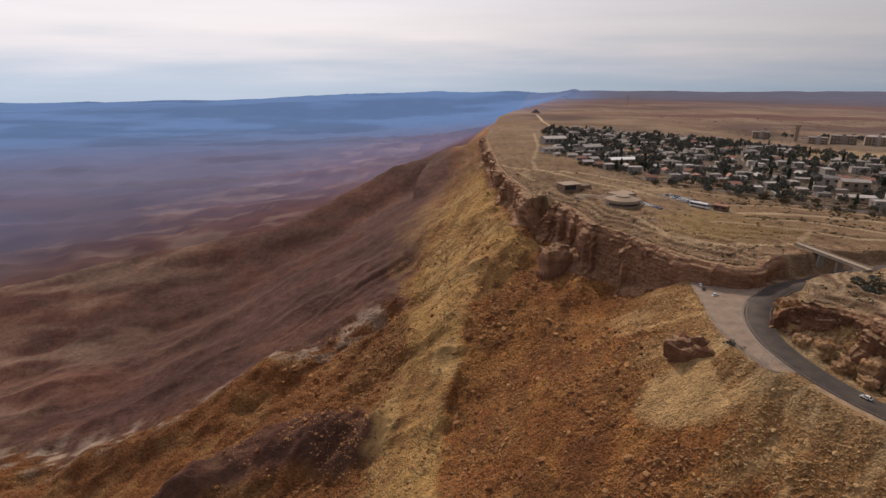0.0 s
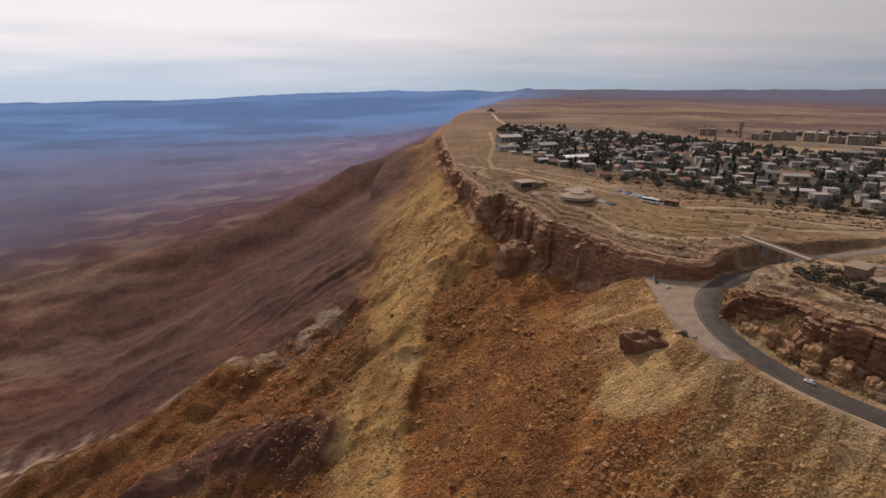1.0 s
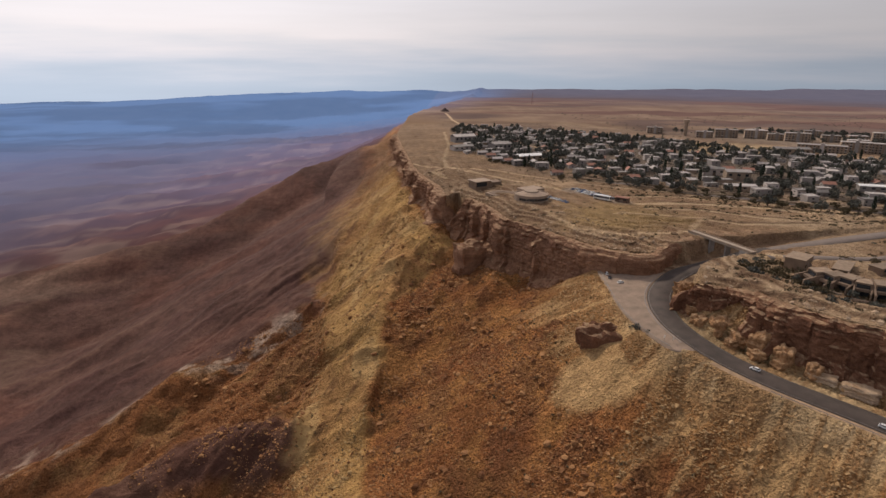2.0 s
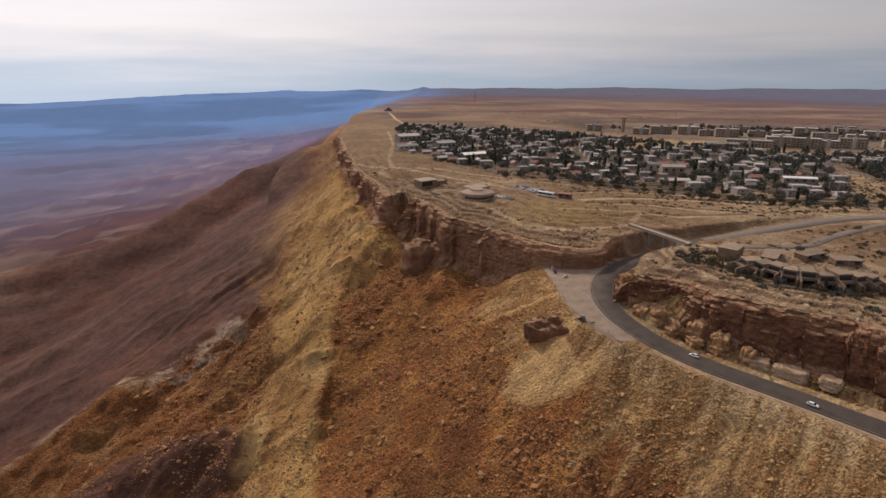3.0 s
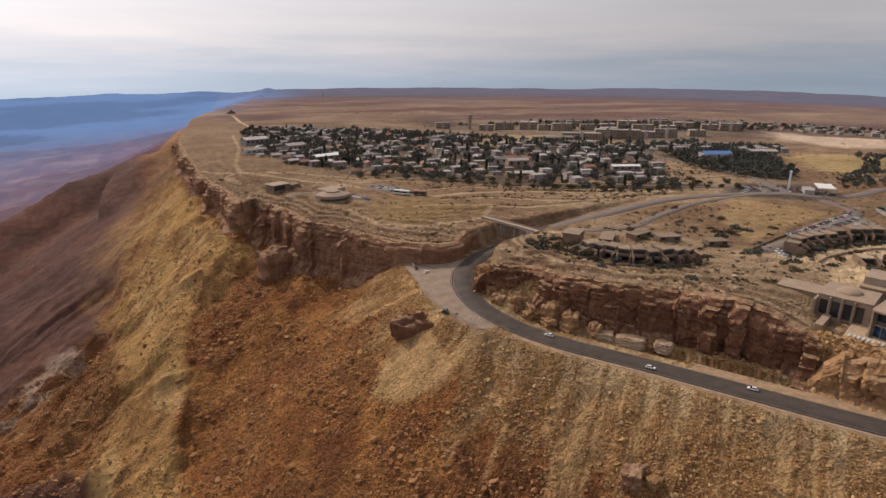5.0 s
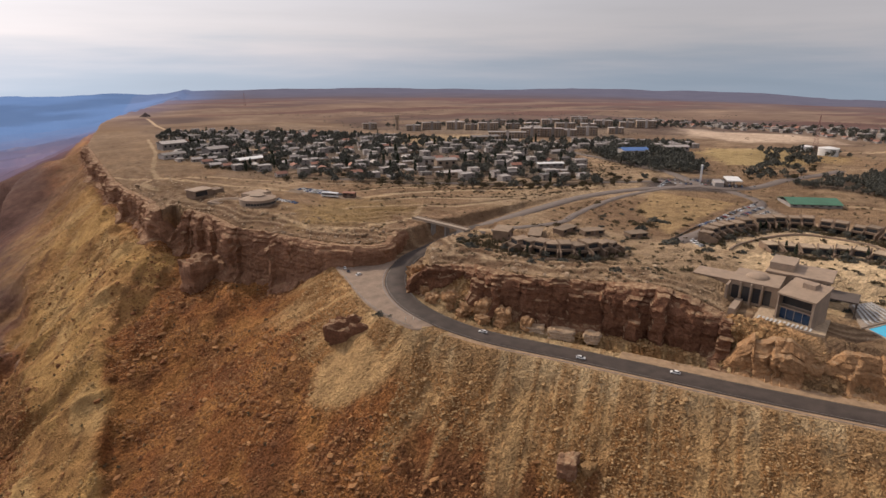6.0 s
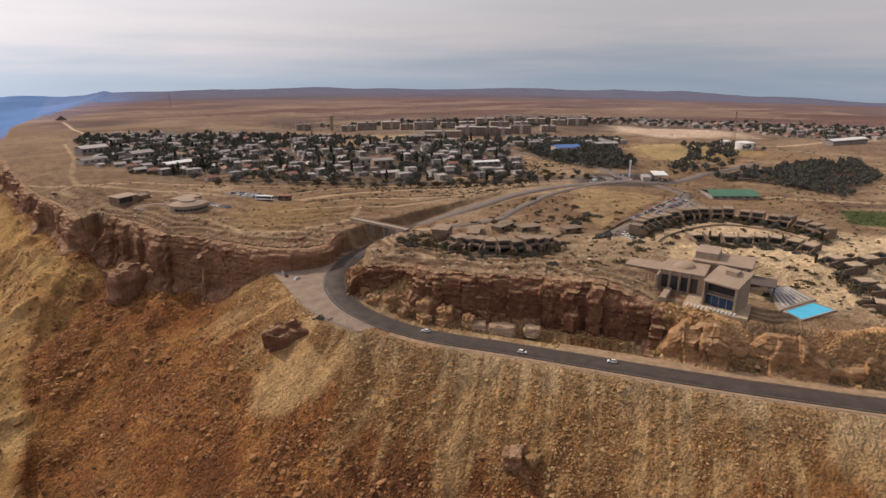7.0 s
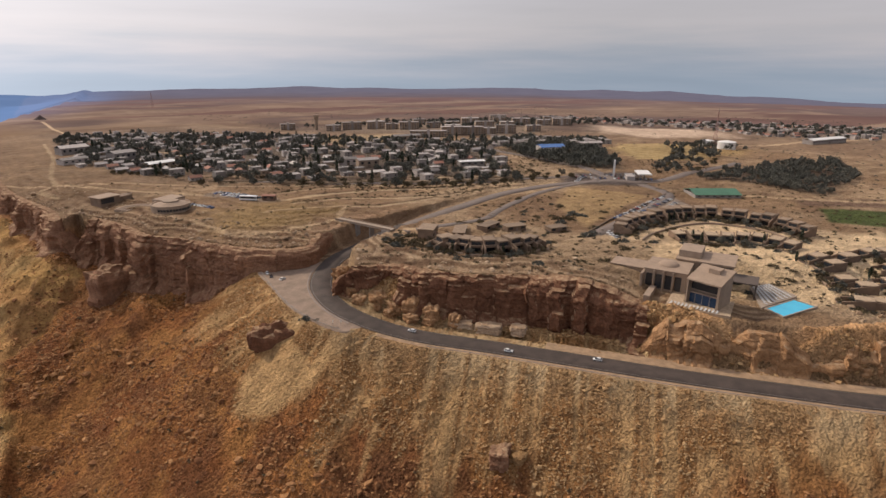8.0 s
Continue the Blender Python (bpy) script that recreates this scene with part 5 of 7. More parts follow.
def put_tree(k, x, y, z, scale, turn, group):
    m = pose(x, y, z, 0, 0, turn)
    if k in used_trees:
        ob = copy_thing(TREES[k], m)
    else:
        ob = TREES[k]
        ob.matrix_basis = m
        used_trees.add(k)
    ob.scale = (scale, scale, scale)
    ob["group"] = group
    return ob


def spread(poly, count, gap, seed, taken=None, keep=None):
    """Random places in a polygon that stay apart from one another."""
    r = np.random.default_rng(seed)
    xs, ys = [p[0] for p in poly], [p[1] for p in poly]
    got = []
    cellmap = {}
    taken = [] if taken is None else taken
    for x, y, g in taken:
        cellmap.setdefault((int(x // 40), int(y // 40)), []).append((x, y, g))
    for _ in range(count * 60):
        if len(got) >= count:
            break
        x, y = r.uniform(min(xs), max(xs)), r.uniform(min(ys), max(ys))
        if not inside(poly, np.array([x]), np.array([y]))[0] or (keep and not keep(x, y)):
            continue
        cx, cy = int(x // 40), int(y // 40)
        if any((x - a) ** 2 + (y - b) ** 2 < (0.5 * (gap + g)) ** 2 for i in (-1, 0, 1) for j in (-1, 0, 1) for a, b, g in cellmap.get((cx + i, cy + j), ())):
            continue
        got.append((x, y))
        cellmap.setdefault((cx, cy), []).append((x, y, gap))
    return got


# ---------- houses ----------
def house(w, d, h, wall, roof, style, seed, label):
    """A small town house: walls, a flat or pitched roof, a door, windows, a water heater."""
    r = random.Random(seed)
    g = empty("house")
    part("wall", block(-w / 2, w / 2, -d / 2, d / 2, -2.0, h), wall, g)
    if style == "flat":
        bm = block(-w / 2 - 0.15, w / 2 + 0.15, -d / 2 - 0.15, d / 2 + 0.15, h, h + 0.25)
        for x0, x1, y0, y1 in ((-w / 2 - 0.15, w / 2 + 0.15, -d / 2 - 0.15, -d / 2 + 0.1), (-w / 2 - 0.15, w / 2 + 0.15, d / 2 - 0.1, d / 2 + 0.15),
                               (-w / 2 - 0.15, -w / 2 + 0.1, -d / 2 + 0.1, d / 2 - 0.1), (w / 2 - 0.1, w / 2 + 0.15, -d / 2 + 0.1, d / 2 - 0.1)):
            block(x0, x1, y0, y1, h + 0.254, h + 0.75, bm=bm)
        part("roof", bm, roof, g)
        part("water_heater", rod((0.4, 0.5, h + 1.1), (1.7, 0.5, h + 1.1), 0.33, 10), M_WHITE, g, "white rooftop water tank")
    else:
        bm = bmesh.new()
        q = 0.4
        pr = [(-d / 2 - q, h - 0.05), (0, h + d * 0.24), (d / 2 + q, h - 0.05), (d / 2 + q, h + 0.12), (0, h + d * 0.24 + 0.2), (-d / 2 - q, h + 0.12)]
        fa = [bm.verts.new((-w / 2 - q, y, z)) for y, z in pr]
        fb = [bm.verts.new((w / 2 + q, y, z)) for y, z in pr]
        bm.faces.new(fa), bm.faces.new(fb[::-1])
        for i in range(6):
            bm.faces.new((fa[i], fb[i], fb[(i + 1) % 6], fa[(i + 1) % 6]))
        bmesh.ops.recalc_face_normals(bm, faces=bm.faces[:])
        part("roof", bm, roof, g)
        part("gable", prism([(-w / 2 + 0.05, -d / 2 + 0.1), (w / 2 - 0.05, -d / 2 + 0.1), (w / 2 - 0.05, 0), (w / 2 - 0.05, d / 2 - 0.1), (-w / 2 + 0.05, d / 2 - 0.1), (-w / 2 + 0.05, 0)],
                            h, h, top=[h, h, h + d * 0.235, h, h, h + d * 0.235]), wall, g)
    part("door", block(-0.5, 0.5, -d / 2 - 0.06, -d / 2 + 0.02, 0.0, 2.1), M_DOOR, g, "painted house door")
    floors = 1 if h < 4.5 else 2
    for f in range(floors):
        z = 1.0 + 2.9 * f
        for x in (-w * 0.32, w * 0.32):
            part("window", block(x - 0.75, x + 0.75, -d / 2 - 0.05, -d / 2 + 0.02, z, z + 1.2), M_GLASS, g, "dark house window")
        part("window", block(-w / 2 - 0.05, -w / 2 + 0.02, -0.8, 0.8, z, z + 1.2), M_GLASS, g, "dark house window")
    return tagged(g, label, "house")


HOUSES = [house(12, 9, 3.3, M_WALL_W, M_ROOF_P, "flat", 1, "single-storey white rendered house with flat pale roof"),
          house(14, 9, 3.4, M_WALL_T, M_ROOF_P, "flat", 2, "single-storey tan house with flat pale roof"),
          house(11, 10, 6.2, M_WALL_W, M_ROOF_P, "flat", 3, "two-storey white house with flat roof and water tank"),
          house(12, 9, 3.2, M_WALL_W, M_ROOF_R, "pitched", 4, "white house with pitched dull red roof"),
          house(13, 8, 3.3, M_WALL_G, M_ROOF_P, "pitched", 5, "grey house with pitched pale roof"),
          house(15, 10, 6.4, M_WALL_G, M_ROOF_P, "flat", 6, "two-storey grey concrete house with flat roof")]
used_houses = set()


def put_house(k, x, y, turn, group, z=None):
    m = pose(x, y, rz(x, y) if z is None else z, 0, 0, turn)
    if k in used_houses:
        ob = copy_thing(HOUSES[k], m)
    else:
        ob = HOUSES[k]
        ob.matrix_basis = m
        used_houses.add(k)
    ob.scale = (0.72,) * 3 if group == "town houses" else (0.68,) * 3
    ob["group"] = group
    return ob


def hall(name, x, y, turn, w, d, h, wall, roof, label, category, rise=0.12):
    """A long hall: walls, a low gabled roof, doors, high windows."""
    g = empty(name, (x, y, rz(x, y)), turn)
    part("wall", block(-w / 2, w / 2, -d / 2, d / 2, -2, h), wall, g)
    bm = bmesh.new()
    q = 0.5
    pr = [(-d / 2 - q, h + 0.02), (0, h + d * rise), (d / 2 + q, h + 0.02), (d / 2 + q, h + 0.27), (0, h + d * rise + 0.25), (-d / 2 - q, h + 0.27)]
    fa = [bm.verts.new((-w / 2 - q, b, c)) for b, c in pr]
    fb = [bm.verts.new((w / 2 + q, b, c)) for b, c in pr]
    bm.faces.new(fa), bm.faces.new(fb[::-1])
    for i in range(6):
        bm.faces.new((fa[i], fb[i], fb[(i + 1) % 6], fa[(i + 1) % 6]))
    bmesh.ops.recalc_face_normals(bm, faces=bm.faces[:])
    part("roof", bm, roof, g)
    n = max(2, int(w / 5))
    for i in range(n):
        u = -w / 2 + (i + 0.5) * w / n
        part("window", block(u - 1.1, u + 1.1, -d / 2 - 0.06, -d / 2 + 0.02, h * 0.5, h * 0.8), M_GLASS, g, "dark hall window")
    part("door", block(-1.2, 1.2, -d / 2 - 0.09, -d / 2 + 0.02, 0, min(2.6, h * 0.48)), M_DOOR, g, "wide hall door")
    return tagged(g, label, category)


placed = []
for nm, x, y, t, w, d, h, wall, roof, lbl, cat in (
        ("long_hall", 157, 522, 12, 24, 11, 5, M_WALL_T, M_WHITE, "long low hall with bright white sheet roof", "hall"),
        ("sports_hall", 129, 700, 10, 26, 18, 7, M_WALL_W, M_ROOF_P, "big pale sports hall with low roof", "hall"),
        ("low_hall", 111, 608, 15, 22, 12, 4.5, M_WALL_W, M_ROOF_P, "low white hall at the town edge", "hall"),
        ("cube_house", 150, 605, 15, 20, 15, 7, M_WALL_W, M_ROOF_P, "plain white block of a house with pale roof", "house"),
        ("blue_hall", 480, 366, -30, 25, 17, 6, M_WALL_W, M_BLUE, "hall with bright blue sheet roof among trees", "hall"),
        ("white_shed", 352, 350, -25, 22, 7, 4, M_WALL_W, M_WHITE, "narrow shed with bright white roof", "shed"),
        ("school", 458, 568, -20, 34, 12, 6, M_WALL_T, M_ROOF_P, "long tan building with pale flat-pitched roof", "building"),
        ("green_hall", 396, 166, -42, 30, 20, 1.9, M_WALL_G, M_GREEN, "low stable hall with green sheet roof", "hall"),
        ("long_shed", 866, 232, -17, 66, 14, 5, M_WALL_W, M_WHITE, "very long white industrial shed far off", "shed"),
        ("white_hall", 556, 372, -30, 26, 11, 5, M_WALL_W, M_ROOF_P, "white hall behind dark trees", "hall"),
        ("stone_house", 285, 405, -20, 17, 11, 6, M_WALL_T, M_ROOF_P, "two-storey stone house at terraces", "house"),
        ("stone_house", 278, 425, -20, 16, 10, 5, M_WALL_W, M_ROOF_P, "white house above garden terraces", "house"),
        ("low_store", 262, 368, -15, 20, 8, 3.4, M_WALL_T, M_ROOF_P, "low tan store on the terraces", "store"),
        ("kiosk", 167, 346, -48, 8, 3.5, 3, plain("brown_wood", (0.13, 0.075, 0.05), 0.8), M_ROOF_R, "dark brown kiosk beside the parked coach", "kiosk")):
    hall(nm, x, y, t, w, d, h, wall, roof, lbl, cat)
    placed.append((x, y, w + 4))

TOWN = [(112, 590), (135, 495), (150, 440), (190, 418), (250, 345), (300, 300), (345, 300), (372, 330), (470, 440), (520, 493), (455, 560), (398, 690), (354, 800),
        (259, 905), (169, 940), (138, 850)]
OPEN = [(330, 560), (470, 560), (510, 600), (470, 690), (410, 690)]          # the bare rise before the flats
spots = spread(TOWN, 360, 10.2, 31, placed, keep=lambda x, y: not inside(OPEN, np.array([x]), np.array([y]))[0])
spots.sort(key=lambda q: q[0] ** 2 + q[1] ** 2)
zs = land_z([p[0] for p in spots], [p[1] for p in spots])
hr = random.Random(5)
far_homes = []
for i, ((x, y), z) in enumerate(zip(spots, zs)):
    k, turn = hr.choice((0, 0, 1, 2, 2, 3, 4, 4, 5)), 15 - 50 * min(1, x / 500) + hr.choice((0, 0, 90, 180)) + hr.uniform(-6, 6)
    if i < 280 or k not in used_houses:
        put_house(k, x, y, turn, "town houses", z)
    else:
        far_homes.append((k, pose(x, y, z, 0, 0, turn) @ Matrix.Scale(0.72, 4)))
    placed.append((x, y, 6.5))
SUBURB = [(850, 690), (880, 590), (960, 480), (905, 330), (960, 200), (1216, 235), (1120, 440), (1010, 620), (930, 720)]
spots2 = spread(SUBURB, 230, 13, 33)
zs = land_z([p[0] for p in spots2], [p[1] for p in spots2])
for (x, y), z in zip(spots2, zs):
    far_homes.append((hr.choice((0, 1, 1, 2, 3, 3, 3, 5, 5)), pose(x, y, z, 0, 0, -35 + hr.choice((0, 90)) + hr.uniform(-8, 8)) @ Matrix.Scale(0.72, 4)))


def joined(name, sources, rows, label, category):
    """Many far things in one mesh, each from one of the given things."""
    groups = {}
    for k, m in rows:
        for o in sources[k].children:
            me = o.data
            me.calc_loop_triangles()
            v = np.array([(m @ o.matrix_basis @ q.co)[:] for q in me.vertices])
            f = np.array([q.vertices[:] for q in me.loop_triangles])
            groups.setdefault(me.materials[0], []).append((v, f))
    vs, fs, ms, n = [], [], [], 0
    for i, m in enumerate(groups):
        for v, f in groups[m]:
            vs.append(v), fs.append(f + n), ms.append(np.full(len(f), i))
            n += len(v)
    mats = list(groups)
    me = tri_mesh(name, np.concatenate(vs), np.concatenate(fs), mats[0])
    for m in mats[1:]:
        me.materials.append(m)
    me.polygons.foreach_set("material_index", np.concatenate(ms))
    return tagged(new(name, me), label, category, kind="stuff")


EAST_TOWN = [(475, 445), (520, 485), (600, 475), (665, 425), (615, 385), (548, 398)]
east = spread(EAST_TOWN, 46, 10.5, 35, placed)
for (x, y), z in zip(east, land_z([p[0] for p in east], [p[1] for p in east])):
    far_homes.append((hr.choice((0, 2, 4, 5, 5)), pose(x, y, z, 0, 0, -35 + hr.choice((0, 90)) + hr.uniform(-8, 8)) @ Matrix.Scale(0.75, 4)))
    placed.append((x, y, 6.5))
joined("far_houses", HOUSES, far_homes, "small white and red-roofed houses of the far suburb", "houses")


def flats(floors, bays, label):
    """A block of flats: slab walls, floors of windows, balconies, a stair tower."""
    g = empty("apartment_building")
    w, d, h = bays * 4.0, 11.0, floors * 3.0
    part("wall", block(-w / 2, w / 2, -d / 2, d / 2, -2, h), M_WALL_T, g)
    part("roof", block(-w / 2 - 0.2, w / 2 + 0.2, -d / 2 - 0.2, d / 2 + 0.2, h, h + 0.7), M_ROOF_P, g)
    part("stair_tower", block(-2, 2, -d / 2 - 1.6, -d / 2 + 0.5, -2, h + 3.0), M_WALL_W, g, "pale stair tower")
    wm = bpy.data.meshes.new("window")
    bm = block(-0.8, 0.8, -0.06, 0.04, 0.0, 1.3)
    bm.to_mesh(wm), bm.free()
    wm.materials.append(M_GLASS)
    km = bpy.data.meshes.new("balcony")
    bm = block(-1.5, 1.5, -1.2, 0.02, -0.15, 0.0)
    block(-1.5, 1.5, -1.2, -1.1, 0.002, 1.0, bm=bm)
    bm.to_mesh(km), bm.free()
    km.materials.append(M_WALL_W)
    for f in range(floors):
        for b in range(bays):
            x = -w / 2 + 2 + 4 * b
            if abs(x) < 2.5:
                continue
            o = part("window", wm, M_GLASS, g, "dark flat window")
            o.location = (x, -d / 2, f * 3 + 1.0)
            if b % 2 == 0 and f:
                o = part("balcony", km, M_WALL_W, g, "white balcony")
                o.location = (x, -d / 2, f * 3 + 0.1)
    return tagged(g, label, "apartment building")


F1 = flats(4, 8, "four-storey tan apartment building with balconies")
F2 = flats(3, 6, "three-storey tan apartment building with stair tower")
F3 = flats(3, 13, "long dark three-storey slab of flats")
first = {0: True, 1: True, 2: True}
for k, x, y, a in ((1, 484, 772, -25), (0, 512, 765, -25), (0, 548, 752, -28), (1, 552, 716, -28), (0, 562, 690, -30), (2, 500, 575, -38), (0, 540, 574, -32),
                   (0, 566, 562, -35), (1, 600, 566, -35), (0, 632, 562, -35), (1, 590, 625, -30), (0, 650, 620, -32), (1, 700, 620, -35), (0, 742, 628, -40),
                   (1, 772, 606, -40), (0, 800, 592, -40), (1, 650, 690, -30), (0, 700, 700, -35), (1, 760, 690, -40), (1, 575, 790, -25), (1, 650, 770, -30),
                   (1, 440, 830, -20), (0, 800, 730, -40), (1, 610, 690, -28), (1, 690, 560, -35), (0, 838, 640, -40)):
    src = (F1, F2, F3)[k]
    m = pose(x, y, rz(x, y), 0, 0, a)
    if first[k]:
        src.matrix_basis, first[k] = m, False
        src.scale = (0.9,) * 3
        src["group"] = "apartment buildings"
    else:
        src_copy = copy_thing(src, m)
        src_copy["group"] = "apartment buildings"
        src_copy.scale = (0.9,) * 3
    placed.append((x, y, 24))

# town trees
tr = random.Random(9)
tree_spots = [(x, y, tr.choice((0, 0, 1, 1, 2, 2, 3)), "town trees") for x, y in spread(TOWN, 600, 5.2, 41, placed)]
GROVE = [(440, 196), (456, 176), (454, 137), (450, 112), (560, 122), (640, 160), (600, 184), (516, 200), (460, 206)]
tree_spots += [(x, y, tr.choice((0, 1, 2, 2)), "tree grove") for x, y in spread(GROVE, 300, 5.0, 43, keep=lambda x, y: fbm(np.array([x / 30]), np.array([y / 30]), 3)[0] > 0.40)]
PARKW = [(410, 290), (440, 262), (520, 330), (540, 400), (470, 420), (425, 350)]
tree_spots += [(x, y, tr.choice((0, 2, 2, 1)), "park trees") for x, y in spread(PARKW, 190, 4.8, 44, placed)]
tree_spots += [(x, y, tr.choice((0, 1, 2)), "park trees") for x, y in spread(EAST_TOWN, 90, 5.5, 50, placed)]
tree_spots += [(x, y, tr.choice((0, 1, 4)), "roadside trees") for x, y in spread([(430, 235), (500, 255), (590, 290), (640, 272), (560, 232), (470, 214)], 48, 7.0, 52, placed)]
FRINGE = [(150, 425), (190, 392), (250, 320), (300, 285), (380, 262), (372, 300), (300, 310), (250, 350), (195, 415)]
tree_spots += [(x, y, tr.choice((4, 4, 0, 1)), "terrace trees") for x, y in spread(FRINGE, 75, 9.0, 45, placed)]
NEARPINES = [(116, 520), (140, 478), (190, 478), (182, 520)]
tree_spots += [(x, y, tr.choice((4, 4, 4, 3)), "pines by the hall") for x, y in spread(NEARPINES, 42, 6.5, 46, placed)]
TANKS = [(600, 300), (690, 240), (720, 300), (640, 330)]
tree_spots += [(x, y, tr.choice((0, 2)), "trees by the tanks") for x, y in spread(TANKS, 30, 9.0, 47)]
SPARSE = [(620, 640), (860, 560), (900, 700), (700, 800), (480, 860)]
tree_spots += [(x, y, tr.choice((0, 1, 2)), "trees among flats") for x, y in spread(SPARSE, 190, 9, 48, placed)]
tree_spots += [(x, y, tr.choice((0, 1, 2)), "suburb trees") for x, y in spread(SUBURB, 220, 9, 49)]
tree_spots.sort(key=lambda q: q[0] ** 2 + q[1] ** 2)
zs = land_z([p[0] for p in tree_spots], [p[1] for p in tree_spots])


def tree_stuff(rows, label):
    """Many far trees in one mesh, from the same trunks and crowns."""
    parts = {}
    for k, t in enumerate(TREES):
        for o in t.children:
            me = o.data
            v = np.array([q.co[:] for q in me.vertices])
            if o.name.startswith("crown"):          # a third of the clumps, each larger
                q = v.reshape(-1, 4, 3)[::3]
                mid = q.mean(1, keepdims=True)
                v = (mid + (q - mid) * 1.65).reshape(-1, 3)
                n4 = np.arange(len(q))[:, None] * 4
                f = np.concatenate([n4 + np.array([[0, 1, 2]]), n4 + np.array([[0, 2, 3]])])
            else:
                me.calc_loop_triangles()
                f = np.array([q.vertices[:] for q in me.loop_triangles])[:26]          # the stem alone
            parts.setdefault(k, []).append((v, f, me.materials[0]))
    groups = {}
    for x, y, z, k, sc, an in rows:
        c, s_ = math.cos(an), math.sin(an)
        for v, f, m in parts[k]:
            q = np.stack([v[:, 0] * c - v[:, 1] * s_, v[:, 0] * s_ + v[:, 1] * c, v[:, 2]], 1) * sc + (x, y, z)
            groups.setdefault(m, []).append((q, f))
    vs, fs, ms, n = [], [], [], 0
    mats = list(groups)
    for i, m in enumerate(mats):
        for q, f in groups[m]:
            vs.append(q), fs.append(f + n), ms.append(np.full(len(f), i))
            n += len(q)
    me = tri_mesh("far_trees", np.concatenate(vs), np.concatenate(fs), mats[0])
    for m in mats[1:]:
        me.materials.append(m)
    me.polygons.foreach_set("material_index", np.concatenate(ms))
    return tagged(new("far_trees", me), label, "trees", kind="stuff")


rest = []
for i, ((x, y, k, grp), z) in enumerate(zip(tree_spots, zs)):
    sc, an = tr.uniform(0.6, 1.15) * (0.85 if k == 4 else 0.84 if grp == "tree grove" else 1.0 if k == 3 else 1.2), tr.uniform(0, 360)
    if i < 190 or k not in used_trees:
        put_tree(k, x, y, z, sc, an, grp)
    else:
        rest.append((x, y, z, k, sc, math.radians(an)))
tree_stuff(rest, "dark tree crowns crowding the far town")


def shrub_stuff(name, pts, sizes, material, label, seed):
    r = np.random.default_rng(seed)
    zs = land_z(pts[:, 0], pts[:, 1])
    out = []
    for (x, y), z, s in zip(pts, zs, sizes):
        n = 26
        d = r.normal(size=(n, 3))
        d /= np.linalg.norm(d, axis=1)[:, None]
        d[:, 2] = np.abs(d[:, 2])
        out.append(np.array((x, y, z - 0.05)) + d * (s * r.uniform(0.4, 1.0, (n, 1))) * (1, 1, 0.7))
    ob = new(name, leaf_cloud(np.concatenate(out), 0.32, seed, material, name))
    return tagged(ob, label, "shrubs", kind="stuff")


def shrubs():
    x, y, r = strewn(15000, (60, 520, 20, 470), 51)
    _, s, dr, _, _, rr, _, _, _ = land(x, y)
    keep = (s < -5) & (dr > 11) & (np.hypot(x - 238, y - 66) > 20) & (r.random(len(x)) < (np.where(rr < 300, 0.30, 0.16) + 0.5 * smooth(150, 190, x) * smooth(430, 380, x) * smooth(262, 285, y) * smooth(430, 380, y)) * smooth(0.4, 0.62, fbm(x / 40, y / 40, 3)) + 0.05)
    keep &= (x > 200) | (y < 275) | (r.random(len(x)) < 0.35)
    p = np.stack([x[keep], y[keep]], 1)
    shrub_stuff("desert_shrubs", p, r.uniform(0.5, 1.5, len(p)), M_LEAF_B, "low dusty brown shrubs dotting the plateau", 52)
    x, y, r = strewn(2500, (-60, 200, 60, 420), 53)
    _, s, dr, fill, _, _, _, _, _ = land(x, y)
    keep = (s > 4) & (dr > 10) & (fill < 0.6) & (r.random(len(x)) < 0.22)
    p = np.stack([x[keep], y[keep]], 1)
    shrub_stuff("slope_shrubs", p, r.uniform(0.5, 1.3, len(p)), M_LEAF_B, "scattered dry shrubs on the talus", 54)
    x, y, r = strewn(3200, (430, 1400, 100, 1300), 55)
    _, s, *_ = land(x, y)
    keep = (s < -20) & (fbm(x / 90, y / 90, 3) > 0.52)
    p = np.stack([x[keep], y[keep]], 1)
    shrub_stuff("far_shrubs", p, r.uniform(0.9, 2.2, len(p)), M_LEAF, "far dark shrubs and small trees on the plain", 56)


shrubs()


def terrace_bushes():
    """Rows of bushes on the stepped ground before the town, and clumps along its edge."""
    r = np.random.default_rng(58)
    pts = []
    for line in STEPS + [[(150, 432), (190, 405), (250, 336), (300, 296), (345, 292)], [(160, 446), (200, 412), (262, 345), (310, 300)]]:
        q = smooth_path([(*v, 0) for v in line], 2.0)[:, :2]
        q = q[fbm(q[:, 0] / 14, q[:, 1] / 14, 2) > 0.44]
        pts.append(q + r.normal(size=q.shape) * 2.4 + (1.5, 3.0))
    p = np.concatenate(pts)
    p = p[land(p[:, 0], p[:, 1])[2] > 10]
    shrub_stuff("terrace_bushes", p, r.uniform(0.7, 2.0, len(p)), M_LEAF_B, "dusty brown bushes lining the garden terraces", 59)


terrace_bushes()


# ---------- hotel ----------
M_BLUEGLASS = plain("blue_glass", (0.02, 0.055, 0.12), 0.08, 0.1, 0.5)
M_ROOF_U = plain("room_roof", (0.235, 0.17, 0.115), 0.92, 0.25, 0.5, by_object=0.25)
M_WALL_U = plain("room_wall", (0.18, 0.122, 0.082), 0.92, 0.22, 0.5, by_object=0.25)
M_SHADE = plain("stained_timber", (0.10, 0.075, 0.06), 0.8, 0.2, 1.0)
HX, HY, HT = 215.0, 82.0, -72.5


